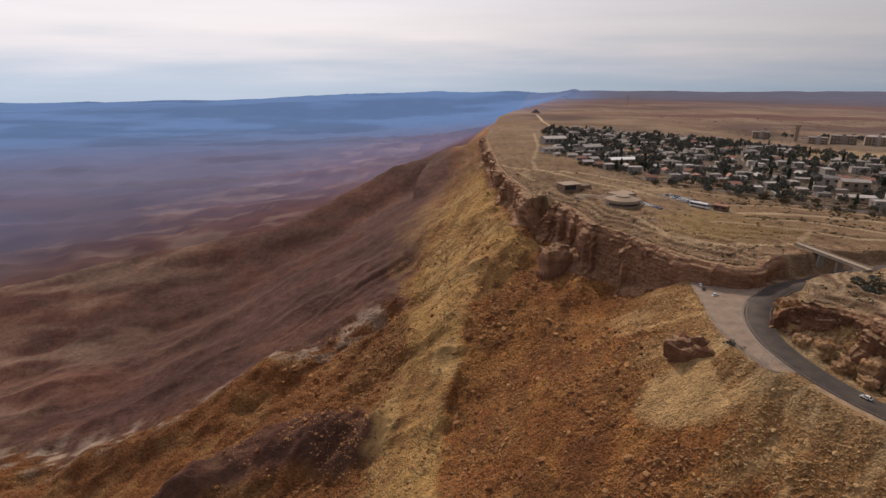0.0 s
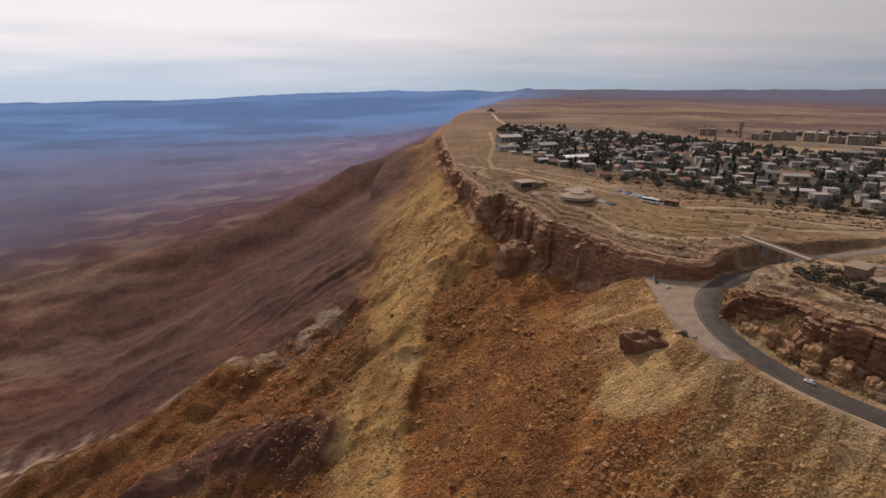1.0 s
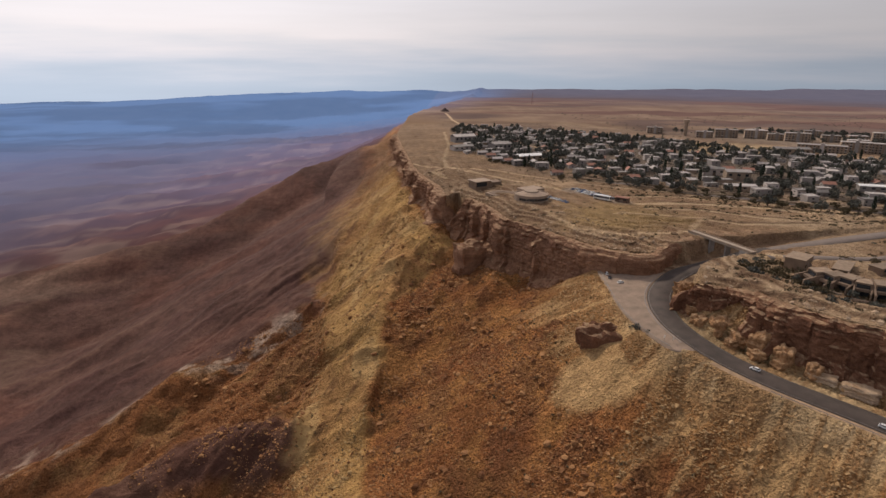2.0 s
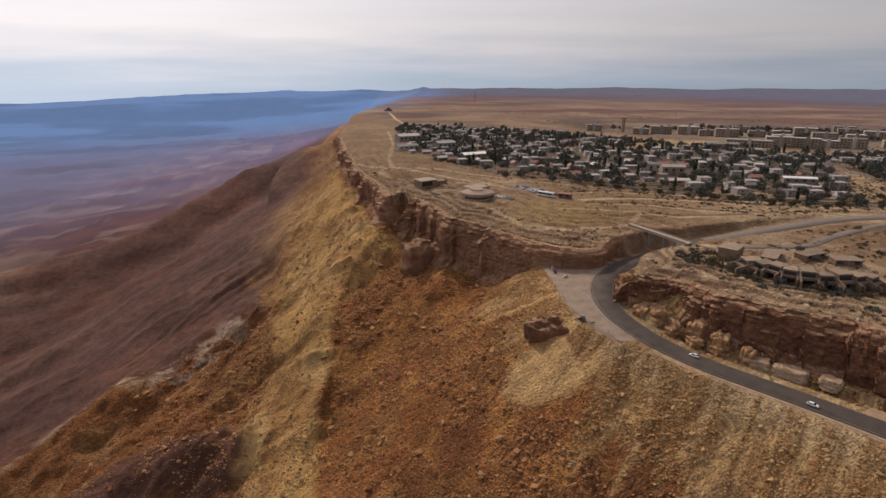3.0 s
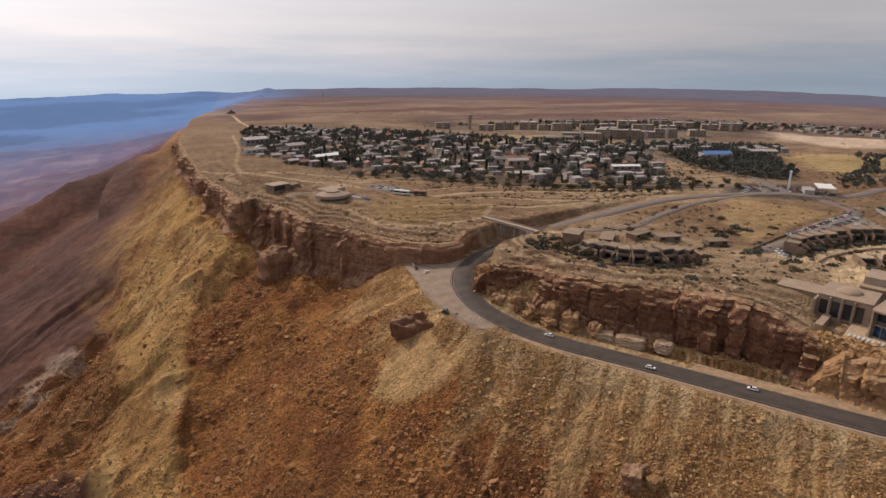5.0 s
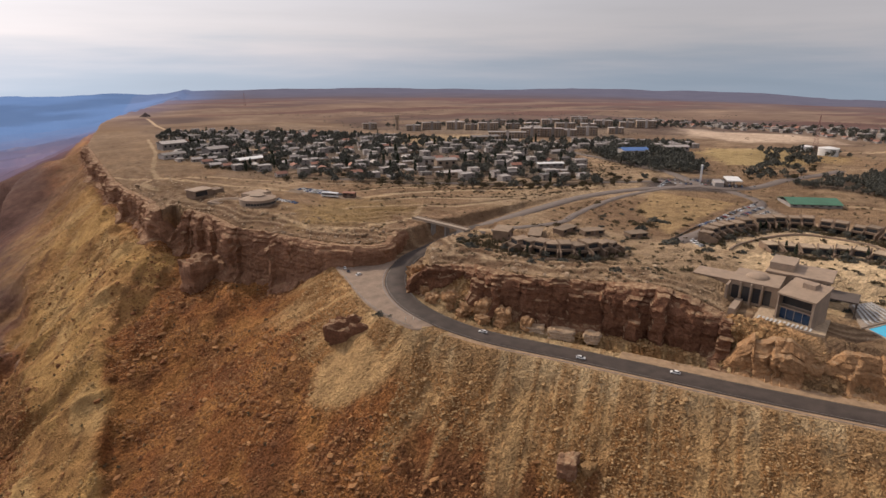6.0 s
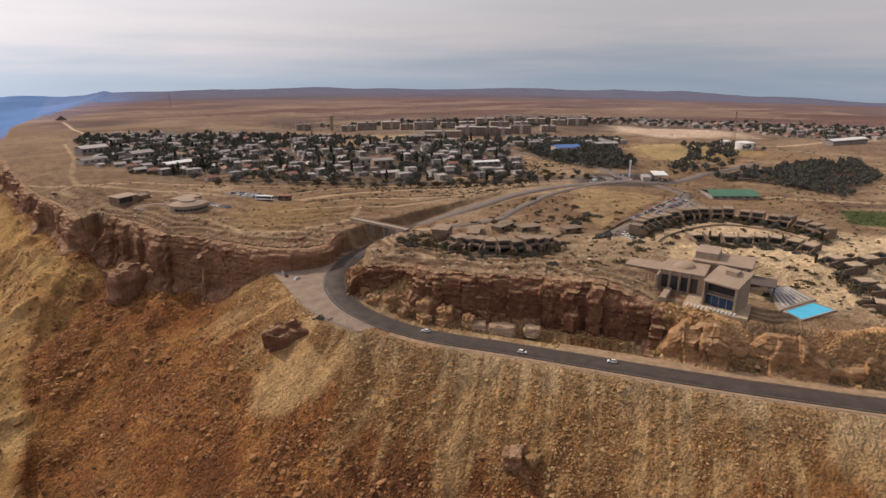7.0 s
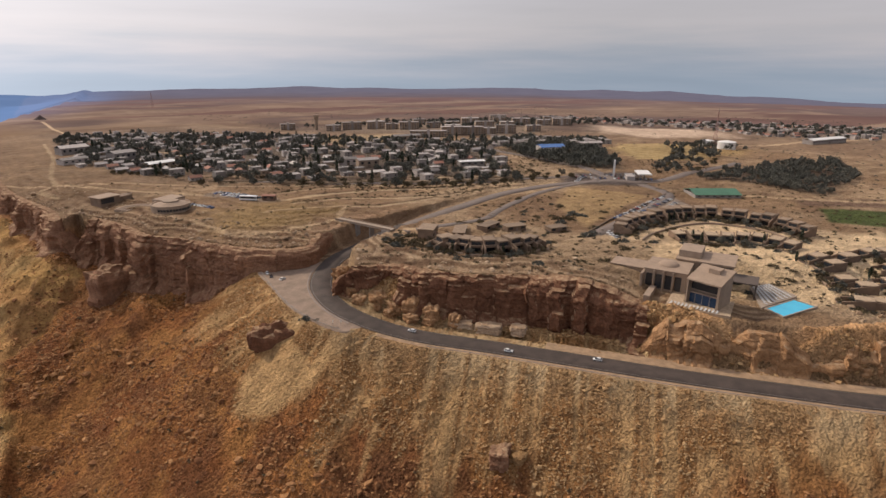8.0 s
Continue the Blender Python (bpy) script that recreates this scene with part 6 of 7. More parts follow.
def hotel():
    """The main house: a tower with a sloping roof, a domed wing, a long low wing, a back wing with a penthouse."""
    g = empty("hotel", (HX, HY, -5.3), HT)
    wing = part("wing", block(-30, -13.2, 14, 30, -3, 8.0, 0.1), M_WALL_T, g, "tan wing with flat roof")
    part("roof", block(-30.4, -13.0, 13.4, 30.4, 8.004, 8.6, 0.08), M_ROOF_H, wing)
    part("dome", dome_mesh(4.2, 1.6, (-22, 22, 8.6)), M_ROOF_H, wing, "shallow plastered dome")
    for x in (-28, -24.2, -20.4, -16.6):
        part("window", block(x - 1.3, x + 1.3, 13.93, 14.1, 0.4, 6.4), M_GLASS, wing, "tall dark window")
    for x in (-26.1, -22.3, -18.5):
        part("pillar", block(x - 0.35, x + 0.35, 12.6, 13.9, -3, 8.0, 0.05), M_WALL_T, wing, "tan pillar")
    low = part("wing", block(-46, -30.05, 22, 32, -2, 5.0, 0.1), M_WALL_T, g, "long low tan wing")
    part("roof", block(-46.4, -30.1, 21.5, 32.4, 5.004, 5.5, 0.08), M_ROOF_H, low)
    for x in (-43, -38, -33):
        part("window", block(x - 1.4, x + 1.4, 21.94, 22.1, 1.0, 2.8), M_GLASS, low, "dark strip window")
    part("fin_wall", block(-30.9, -30.0, 10, 21.9, -3, 7.0, 0.06), M_WALL_T, low, "tall tan fin wall")
    backw = part("wing", block(-20, 1.5, 30.05, 46, -2, 9.0, 0.1), M_WALL_T, g, "tan back wing")
    part("roof", block(-20.6, 2.6, 29.4, 46.6, 9.004, 9.7, 0.1), M_ROOF_H, backw)
    part("penthouse", block(-20, -11, 33, 45, 9.71, 12.6, 0.1), M_WALL_T, backw, "tan rooftop box")
    part("window", block(-11, 1.2, 29.93, 30.1, 5.4, 8.2), M_GLASS, backw, "long shaded window band")
    # tower
    tower = part("tower", prism([(-12, 3.2), (0, 3.2), (0, 11.5), (-12, 11.5)], -4, 11, top=[10.4, 10.4, 12.6, 12.6]), M_WALL_T, g, "tan tower with sloping roof")
    tower.matrix_basis = pose(0.3, 1.2, 0, 0, 0, -17) @ pose(0, -0.6, 0)
    bm = bmesh.new()
    prism([(-12.8, -0.6), (0.5, -0.6), (0.5, 12.0), (-12.8, 12.0)], 0, 0, bm)
    bm.verts.ensure_lookup_table()
    for v in bm.verts:
        v.co.z = 9.7 + (v.co.y + 0.6) * 0.25
    for v in list(bm.verts)[4:]:
        v.co.z += 0.6
    part("roof", bm, M_ROOF_H, tower, "sloping tan roof slab")
    for x0, x1 in ((-12.6, -12.0), (-0.7, 0.2)):
        part("side_wall", prism([(x0, -0.3), (x1, -0.3), (x1, 3.19), (x0, 3.19)], -6, 10, top=[9.75, 9.75, 10.5, 10.5]), M_WALL_T, tower, "tan side fin")
    part("window", block(-11.9, -0.8, 2.9, 3.1, 5.6, 9.9), M_GLASS, tower, "deep shaded restaurant window")
    part("balcony", block(-11.9, -0.8, 1.0, 3.15, 4.5, 5.0, 0.08), M_WALL_T, tower, "tan balcony parapet")
    part("window", block(-11.9, -0.8, 2.2, 2.5, -1.5, 4.2), M_BLUEGLASS, tower, "blue tinted glass front")
    for x in (-9.8, -7.0, -4.1):
        part("mullion", block(x - 0.08, x + 0.08, 2.0, 2.19, -1.5, 4.2), M_FRAME, tower)
    part("plant_box", block(-7.8, -3.4, 6.5, 10.5, 11.0, 13.9, 0.12), M_ROOF_H, tower, "rooftop plant box")
    # canopy and terrace
    can = part("canopy", block(1.0, 12, 22, 33, 5.4, 5.9, 0.05), M_SHADE, g, "dark timber canopy")
    for x, y in ((1.6, 22.6), (11.4, 22.6), (11.4, 32.4)):
        part("post", block(x - 0.3, x + 0.3, y - 0.3, y + 0.3, -1, 5.4), M_SHADE, can, "dark post")
    part("terrace", block(-18, 5, -2.5, 14, -3, 0.15, 0.06), M_STONEWALL, g, "paved terrace slab")
    part("terrace_wall", block(-18, 5, -2.95, -2.55, -3, 0.5, 0.05), M_STONEWALL, g, "low stone terrace wall")
    part("steps_wall", block(-27, -24.5, 0, 12.5, -3, 1.6, 0.1), M_WALL_T, g, "sloping tan stair wall")
    return tagged(g, "sprawling tan hotel with sloping roofs above the cliff", "hotel")


def dome_mesh(radius, height, at):
    bm = bmesh.new()
    rings = []
    for j in range(6):
        a = j / 5 * math.pi / 2
        r, z = radius * math.cos(a), height * math.sin(a)
        rings.append([bm.verts.new((at[0] + max(r, 0.02) * math.cos(6.2832 * i / 20), at[1] + max(r, 0.02) * math.sin(6.2832 * i / 20), at[2] + z)) for i in range(20)])
    for a, b in zip(rings[:-1], rings[1:]):
        for i in range(20):
            bm.faces.new((a[i], a[(i + 1) % 20], b[(i + 1) % 20], b[i])).smooth = True
    bm.faces.new(rings[-1])
    return bm


hotel()


def water_material():
    m, nt, b = shader("pool_water")
    col, f = tone(nt, mapped(nt, 1.0), 0.25, (0.035, 0.40, 0.62), (0.05, 0.47, 0.70))
    nt.links.new(col, b.inputs["Base Color"])
    b.inputs["Roughness"].default_value = 0.12
    bumped(nt, b, f, 0.15, 0.1)
    return m


def pool():
    pts = [(233.1, 70.6), (250.2, 66.7), (248.9, 58.7), (230.0, 63.5)]
    g = empty("swimming_pool", (240.5, 65, -5.25))
    loc = [(x - 240.5, y - 65) for x, y in pts]
    big = [(x * 1.07, y * 1.12) for x, y in loc]
    bm = bmesh.new()
    n = 4
    a = [bm.verts.new((x, y, -0.35)) for x, y in big]
    b = [bm.verts.new((x, y, 0.12)) for x, y in big]
    c = [bm.verts.new((x, y, 0.12)) for x, y in loc]
    d = [bm.verts.new((x, y, -0.9)) for x, y in loc]
    for lo_, hi_ in ((a, b), (b, c), (c, d)):
        for i in range(n):
            bm.faces.new((lo_[i], lo_[(i + 1) % n], hi_[(i + 1) % n], hi_[i]))
    bm.faces.new(d)
    bmesh.ops.recalc_face_normals(bm, faces=bm.faces[:])
    part("coping", bm, M_DECK, g, "pale paved pool edge")
    bm = bmesh.new()
    lo_ = [bm.verts.new((x * 0.99, y * 0.99, -4.5)) for x, y in big]
    hi_ = [bm.verts.new((x * 0.99, y * 0.99, -0.36)) for x, y in big]
    for i in range(n):
        bm.faces.new((lo_[i], lo_[(i + 1) % n], hi_[(i + 1) % n], hi_[i]))
    bmesh.ops.recalc_face_normals(bm, faces=bm.faces[:])
    part("retaining_wall", bm, M_STONEWALL, g, "rough stone wall under the pool edge")
    part("water", prism(loc, -0.6, -0.05), water_material(), g, "bright turquoise pool water")
    return tagged(g, "bright turquoise swimming pool on the hotel terrace", "swimming pool")


pool()


def lounger():
    g = empty("sun_lounger")
    part("frame", block(-1.0, 1.0, -0.35, 0.35, 0.28, 0.34), M_FRAME, g)
    bm = block(-1.0, 0.45, -0.33, 0.33, 0.345, 0.43, 0.03)
    part("mattress", bm, M_CLOTH, g, "pale cloth mattress")
    bm = bmesh.new()
    prism([(0.45, -0.33), (1.0, -0.33), (1.0, 0.33), (0.45, 0.33)], 0.36, 0.4, bm, top=[0.43, 0.85, 0.85, 0.43])
    part("backrest", bm, M_CLOTH, g, "raised pale backrest")
    for x in (-0.9, 0.9):
        for y in (-0.3, 0.3):
            part("leg", block(x - 0.03, x + 0.03, y - 0.03, y + 0.03, 0, 0.28), M_FRAME, g)
    return tagged(g, "pale sun lounger on the pool terrace", "sun lounger", "sun loungers by the pool")


deck = new("pool_deck", None)
deck.matrix_basis = pose(0, 0, 0)
part("slab", prism([(232, 72.2), (251, 84), (262, 80), (255, 67)], -7.5, -5.12), M_DECK, deck)
tagged(deck, "grey paved lounger deck beside the pool", "deck")
L0 = lounger()
k = 0
for i in range(7):
    for j in range(8):
        u, v = (i + 0.7) / 7.6, (j + 0.6) / 8.4
        x = (234 + 20 * u) * (1 - v) + (251 + 9.5 * u) * v
        y = (72.2 - 4.4 * u) * (1 - v) + (83 - 3.6 * u) * v
        m = pose(x, y, -5.115, 0, 0, 62 + 4 * math.sin(i * 3 + j))
        if k == 0:
            L0.matrix_basis = m
        else:
            copy_thing(L0, m)
        k += 1
for i in range(13):                     # a row along the terrace edge
    u = i / 12
    q = pose(HX, HY, -5.3, 0, 0, HT) @ Vector((-16.5 + 16.8 * u, 0.2 - 1.6 * u, 0.155))
    copy_thing(L0, pose(q.x, q.y, q.z, 0, 0, HT + 80))


def hotel_unit(storeys, label):
    """A terrace room: two fin walls, flat roof, shaded glazing, a walled patio. It looks to -y."""
    g = empty("hotel_room")
    h = 3.0 * storeys
    part("wall", block(-3.0, 3.0, 1.2, 8.0, -1.5, h), M_WALL_U, g)
    for x in (-3.15, 3.15):
        part("fin_wall", prism([(x - 0.3, -3.4), (x + 0.3, -3.4), (x + 0.3, 8.2), (x - 0.3, 8.2)], -1.5, h, top=[h * 0.55, h * 0.55, h + 0.7, h + 0.7]), M_WALL_U, g, "stepped tan fin wall")
    part("roof", block(-2.85, 2.85, 1.0, 8.1, h + 0.004, h + 0.35, 0.05), M_ROOF_U if storeys > 1 else M_STONEWALL, g, "flat tan roof")
    for f in range(storeys):
        part("window", block(-2.4, 2.4, 1.1, 1.25, 3.1 * f + 0.2, 3.1 * f + 2.5), M_GLASS, g, "shaded glass front")
        if f:
            part("balcony", block(-2.9, 2.9, -0.6, 1.1, 3.1 * f - 0.25, 3.1 * f + 0.8, 0.04), M_WALL_U, g, "tan balcony")
    part("patio_wall", block(-2.9, 2.9, -5.2, -4.9, -1.5, 0.9, 0.04), M_ROOF_H, g, "low pale patio wall")
    return tagged(g, label, "hotel room")


U2 = hotel_unit(2, "two-storey tan terraced hotel room with fin walls")
U1 = hotel_unit(1, "low tan hotel room with pale flat roof")
seen_u = set()


def put_unit(src, x, y, face, group, scale=1.0):
    """face: the bearing, in degrees from +x, to which the front looks."""
    m = pose(x, y, rz(x, y) - 0.1, 0, 0, face + 90)
    if src.name in seen_u:
        ob = copy_thing(src, m)
    else:
        ob = src
        ob.matrix_basis = m
        seen_u.add(src.name)
    ob.scale = (scale,) * 3
    ob["group"] = group
    return ob


def along(pts, step):
    p = smooth_path([(*q, 0) for q in pts], 0.5)[:, :2]
    run = np.concatenate([[0], np.cumsum(np.linalg.norm(np.diff(p, axis=0), axis=1))])
    return [(float(np.interp(s, run, p[:, 0])), float(np.interp(s, run, p[:, 1]))) for s in np.arange(step / 2, run[-1], step)]


def bearing(x, y, tx, ty):
    return math.degrees(math.atan2(ty - y, tx - x))


unit_places = []
vr = random.Random(8)
for x, y in along([(178, 203), (183, 189), (188, 179), (197, 172.5), (208, 169), (221, 168.5)], 6.7):
    put_unit(U2, x, y, bearing(205, 196, x, y) + vr.uniform(-6, 6), "terraced rooms over the cliff", vr.uniform(0.85, 1.05))
    unit_places.append((x, y))
for x, y in along([(266, 151), (282, 155), (300, 153.5), (317, 150), (330, 143), (335, 134), (336, 122), (338, 112), (335, 99), (329, 88)], 7.0):
    put_unit(U2, x + vr.uniform(-0.8, 0.8), y + vr.uniform(-0.8, 0.8), bearing(x, y, 282, 108) + vr.uniform(-5, 5), "outer ring of hotel rooms", vr.uniform(0.8, 1.0))
    unit_places.append((x, y))
for x, y in along([(277, 131), (284, 123), (288, 116), (294, 110), (301, 104), (304, 97), (302, 88), (300, 81)], 7.2):
    put_unit(U1, x, y, bearing(x, y, 255, 92), "inner ring of hotel rooms", 0.95)
    unit_places.append((x, y))
for x, y in ((293, 75), (291, 68), (284, 62), (283, 54), (316, 61), (322, 56), (265, 51), (271, 45.5), (296, 48), (303, 66), (308, 50)):
    put_unit(U1, x, y, bearing(x, y, 240, 85) - 15, "scattered garden rooms", 0.95)
    unit_places.append((x, y))
for x, y, t, w, d, h, lbl in ((190, 219, 35, 11, 8, 4.2, "tan service block beside the terraced rooms"), (206, 212, 40, 15, 6, 2.4, "long low tan pavilion on the mesa"),
                              (230, 196, -20, 11, 6, 2.4, "small tan pavilion among shrubs"), (246, 181, -20, 10, 6, 2.2, "small flat-roofed tan pavilion"),
                              (222, 207, 10, 13, 6, 2.2, "low tan store among shrubs")):
    g = empty("pavilion", (x, y, rz(x, y)), t)
    part("wall", block(-w / 2, w / 2, -d / 2, d / 2, -1.5, h, 0.08), M_WALL_U, g)
    part("roof", block(-w / 2 - 0.3, w / 2 + 0.3, -d / 2 - 0.3, d / 2 + 0.3, h + 0.004, h + 0.35, 0.05), M_ROOF_U, g)
    part("door", block(-0.6, 0.6, -d / 2 - 0.06, -d / 2 + 0.03, 0, 2.2), M_DOOR, g)
    for u in (-w * 0.32, w * 0.32):
        part("window", block(u - 1.2, u + 1.2, -d / 2 - 0.05, -d / 2 + 0.03, 0.9, 2.3), M_GLASS, g, "dark window")
    tagged(g, lbl, "pavilion")


# garden trees and shrubs between the rooms
for i, (x, y) in enumerate(unit_places):
    tx, ty = ((282, 108) if x > 262 else (x * 2 - 205, y * 2 - 196))
    q = math.radians(bearing(x, y, tx, ty))
    for _ in range(2 if i % 3 else 1):
        off, side = vr.uniform(2.6, 5.4), vr.uniform(2.0, 4.4) * vr.choice((-1, 1))
        u, v = x + off * math.cos(q) - side * math.sin(q), y + off * math.sin(q) + side * math.cos(q)
        put_tree(vr.choice((3, 4, 4, 0, 0)), u, v, rz(u, v), vr.uniform(0.42, 0.66), vr.uniform(0, 360), "trees between hotel rooms")


def shrub_thing(seed, label):
    r = np.random.default_rng(seed)
    n = 150
    d = r.normal(size=(n, 3))
    d /= np.linalg.norm(d, axis=1)[:, None]
    d[:, 2] = np.abs(d[:, 2])
    lob = r.normal(size=(5, 3)) * (0.7, 0.7, 0.2)
    pts = d * r.uniform(0.4, 1.0, (n, 1)) * (1.1, 1.1, 1.0) + lob[r.integers(0, 5, n)]
    return tagged(new("shrub", leaf_cloud(pts, 0.30, seed, M_LEAF if seed == 61 else M_LEAF_B, "shrub")), label, "shrub", "garden shrubs")


SH = [shrub_thing(61, "dark green garden shrub between hotel rooms"), shrub_thing(62, "low dark olive shrub on sandy ground")]
first_sh = {0, 1}
gr = random.Random(12)
gpts = []
for x, y in unit_places:
    for _ in range(4):
        gpts.append((x - 5.5 * x / 330 + gr.uniform(-3.5, 3.5), y + gr.uniform(-3.5, 3.5) - 2.2, gr.uniform(0.6, 1.5)))
for _ in range(46):
    gpts.append((gr.uniform(242, 296), gr.uniform(68, 118), gr.uniform(0.5, 1.2)))
for _ in range(70):
    q = (gr.uniform(168, 300), gr.uniform(128, 245))
    if land(np.array([q[0]]), np.array([q[1]]))[1][0] < -9 and land(np.array([q[0]]), np.array([q[1]]))[2][0] > 13:
        gpts.append((*q, gr.uniform(0.7, 1.5)))
for x, y in ((172, 214), (176, 210), (180, 216), (184, 212), (168, 216), (166, 221), (170, 225), (174, 222), (178, 227), (163, 212), (183, 224), (247, 163), (254, 164), (245, 140), (262, 187), (196, 150), (258, 146), (270, 190), (280, 196), (266, 196)):
    gpts.append((x, y, gr.uniform(1.4, 2.2)))
gpts += [(108.6, 202.2, 1.3), (111.5, 197.5, 0.9)]
gpts = [q for q in gpts if math.hypot((q[0] - 239) / 1.5, q[1] - 65) > 11]
gz = land_z([q[0] for q in gpts], [q[1] for q in gpts])
for (x, y, sc), z in zip(gpts, gz):
    k = gr.choice((0, 1))
    m = pose(x, y, z, 0, 0, gr.uniform(0, 360))
    if k in first_sh:
        first_sh.discard(k)
        SH[k].matrix_basis = m
        ob = SH[k]
    else:
        ob = copy_thing(SH[k], m)
    ob.scale = (sc, sc, sc)

# ---------- parked cars ----------
cr = random.Random(3)


def row_of_cars(a, b, count, turn, group, fill=0.9):
    for i in range(count):
        if cr.random() > fill:
            continue
        t = i / max(1, count - 1)
        x, y = a[0] + (b[0] - a[0]) * t, a[1] + (b[1] - a[1]) * t
        col = cr.choice(("white", "white", "white", "silver", "silver", "dark grey", "dark grey", "red", "blue"))
        put_car(col, x, y, rz(x, y) - 0.02, turn + cr.choice((0, 180)) + cr.uniform(-4, 4), group)


row_of_cars((290, 173.5), (368, 184.5), 24, 95, "cars in the hotel car park")
row_of_cars((316, 172), (360, 177), 13, 95, "cars in the hotel car park")
row_of_cars((318, 164), (356, 170), 12, 95, "cars in the hotel car park", 0.8)
row_of_cars((258, 152), (263, 160), 4, 10, "cars in the hotel car park")
row_of_cars((234, 118), (240, 122), 3, 60, "cars at the hotel door")
row_of_cars((148, 384), (160, 352), 13, 28, "cars at the viewpoint")
row_of_cars((152, 386), (165, 355), 12, 28, "cars at the viewpoint")
row_of_cars((126, 366), (132, 350), 7, 28, "cars at the visitor centre")
row_of_cars((378, 262), (396, 240), 9, 40, "cars at the junction", 0.8)
row_of_cars((398, 238), (420, 214), 9, 40, "cars at the junction", 0.8)

row_of_cars((396, 262), (424, 236), 11, 40, "cars at the junction", 0.8)
row_of_cars((364, 252), (388, 262), 9, 120, "cars at the junction", 0.7)
row_of_cars((404, 252), (414, 242), 5, 40, "cars at the junction", 0.8)

# ---------- streets on the plateau ----------
def street(line, width, label, material=None):
    p = smooth_path([(*q, 0) for q in line], 4.0)
    z = land_z(p[:, 0], p[:, 1])
    for _ in range(6):
        z = np.convolve(np.pad(z, 1, mode="edge"), [0.25, 0.5, 0.25], "valid")
    p[:, 2] = z + 0.28
    h = width / 2
    ob = ribbon("street", p, [-h - 0.6, -h, 0, h, h + 0.6], [-0.8, 0, 0.06, 0, -0.8], material or M_STREET)
    return tagged(ob, label, "street", kind="structure")


M_STREET = plain("pale_asphalt", (0.155, 0.122, 0.103), 0.9, 0.15, 0.3)
town_road = ribbon("town_road", FINE_ROAD[IN_CUT:], [-4.4, -4.2, 0, 4.2, 4.4], [-0.5, -0.08, 0.0, -0.08, -0.5], M_STREET)
tagged(town_road, "pale dusty asphalt road from the cut into town", "road", kind="structure")
street([(186, 233), (231, 222), (253, 229), (285, 239), (316, 246), (350, 247), (378, 244)], 4.5, "pale worn street curving over the mesa")
street([(388, 238), (405, 217), (432, 212), (470, 215), (560, 215)], 8, "grey asphalt street leaving the junction")
street([(392, 238), (420, 290), (446, 402), (469, 438), (546, 491), (640, 600), (760, 640)], 8, "grey asphalt main street through town")
street([(372, 240), (388, 258), (340, 285), (300, 300), (240, 350), (185, 410)], 6, "narrow grey street along the terraces")
street([(255, 163), (300, 169), (345, 177), (375, 186), (392, 215)], 7, "grey car park lane beside the hotel")

# ---------- visitor centre on the rim ----------
def visitor_centre():
    x, y = 112, 362
    g = empty("visitor_centre", (x, y, rz(x, y) - 0.8), 25)
    drum_ = part("drum", drum(11, -2.5, 3.7, 36), M_WALL_T, g, "round tan stone drum")
    for i in range(14):
        a = math.radians(190 + i * 9)
        c, s_ = math.cos(a), math.sin(a)
        bm = block(-0.7, 0.7, -0.1, 0.12, 1.2, 2.6)
        bm.transform(Matrix.Translation((11.0 * c, 11.0 * s_, 0)) @ Matrix.Rotation(a + math.pi / 2, 4, "Z"))
        part("window", bm, M_GLASS, drum_, "dark window slot")
    part("parapet", ring_mesh(11.0, 10.4, 3.7, 4.3), M_ROOF_H, drum_, "pale roof parapet")
    part("roof", drum(10.4, 3.7, 5.4, 36, 4.8), M_ROOF_H, drum_, "low sloping pale roof")
    part("upper_drum", drum(4.6, 4.4, 6.0, 24, at=(0, 0)), M_WALL_T, g, "tan upper drum")
    part("wing", block(2, 17, 6, 17, -2, 4.6, 0.1), M_ROOF_H, g, "pale square wing")
    return tagged(g, "round tan stone visitor centre with pale roof", "visitor centre")


def ring_mesh(r0, r1, z0, z1, n=36, a0=0.0, a1=6.2832):
    bm = bmesh.new()
    closed = abs(a1 - a0 - 6.2832) < 1e-3
    m = n if closed else n + 1
    rows = [[bm.verts.new((r * math.cos(a0 + (a1 - a0) * i / n), r * math.sin(a0 + (a1 - a0) * i / n), z)) for i in range(m)] for r, z in ((r0, z0), (r0, z1), (r1, z1), (r1, z0))]
    for j in range(4):
        for i in range(n):
            bm.faces.new((rows[j][i], rows[j][(i + 1) % m], rows[(j + 1) % 4][(i + 1) % m], rows[(j + 1) % 4][i]))
    if not closed:
        bm.faces.new([r[0] for r in rows]), bm.faces.new([r[-1] for r in rows][::-1])
    bmesh.ops.recalc_face_normals(bm, faces=bm.faces[:])
    return bm


visitor_centre()
amph = empty("amphitheatre", (97, 376, rz(97, 376) - 0.2), 0)
for i in range(5):
    part("step", ring_mesh(4 + i * 1.7, 5.7 + i * 1.7, -0.5, 0.2 + 0.42 * i, 20, math.radians(-20), math.radians(150)), M_ROOF_H, amph, "curved stone step")
tagged(amph, "small stone amphitheatre with curved pale steps", "amphitheatre")


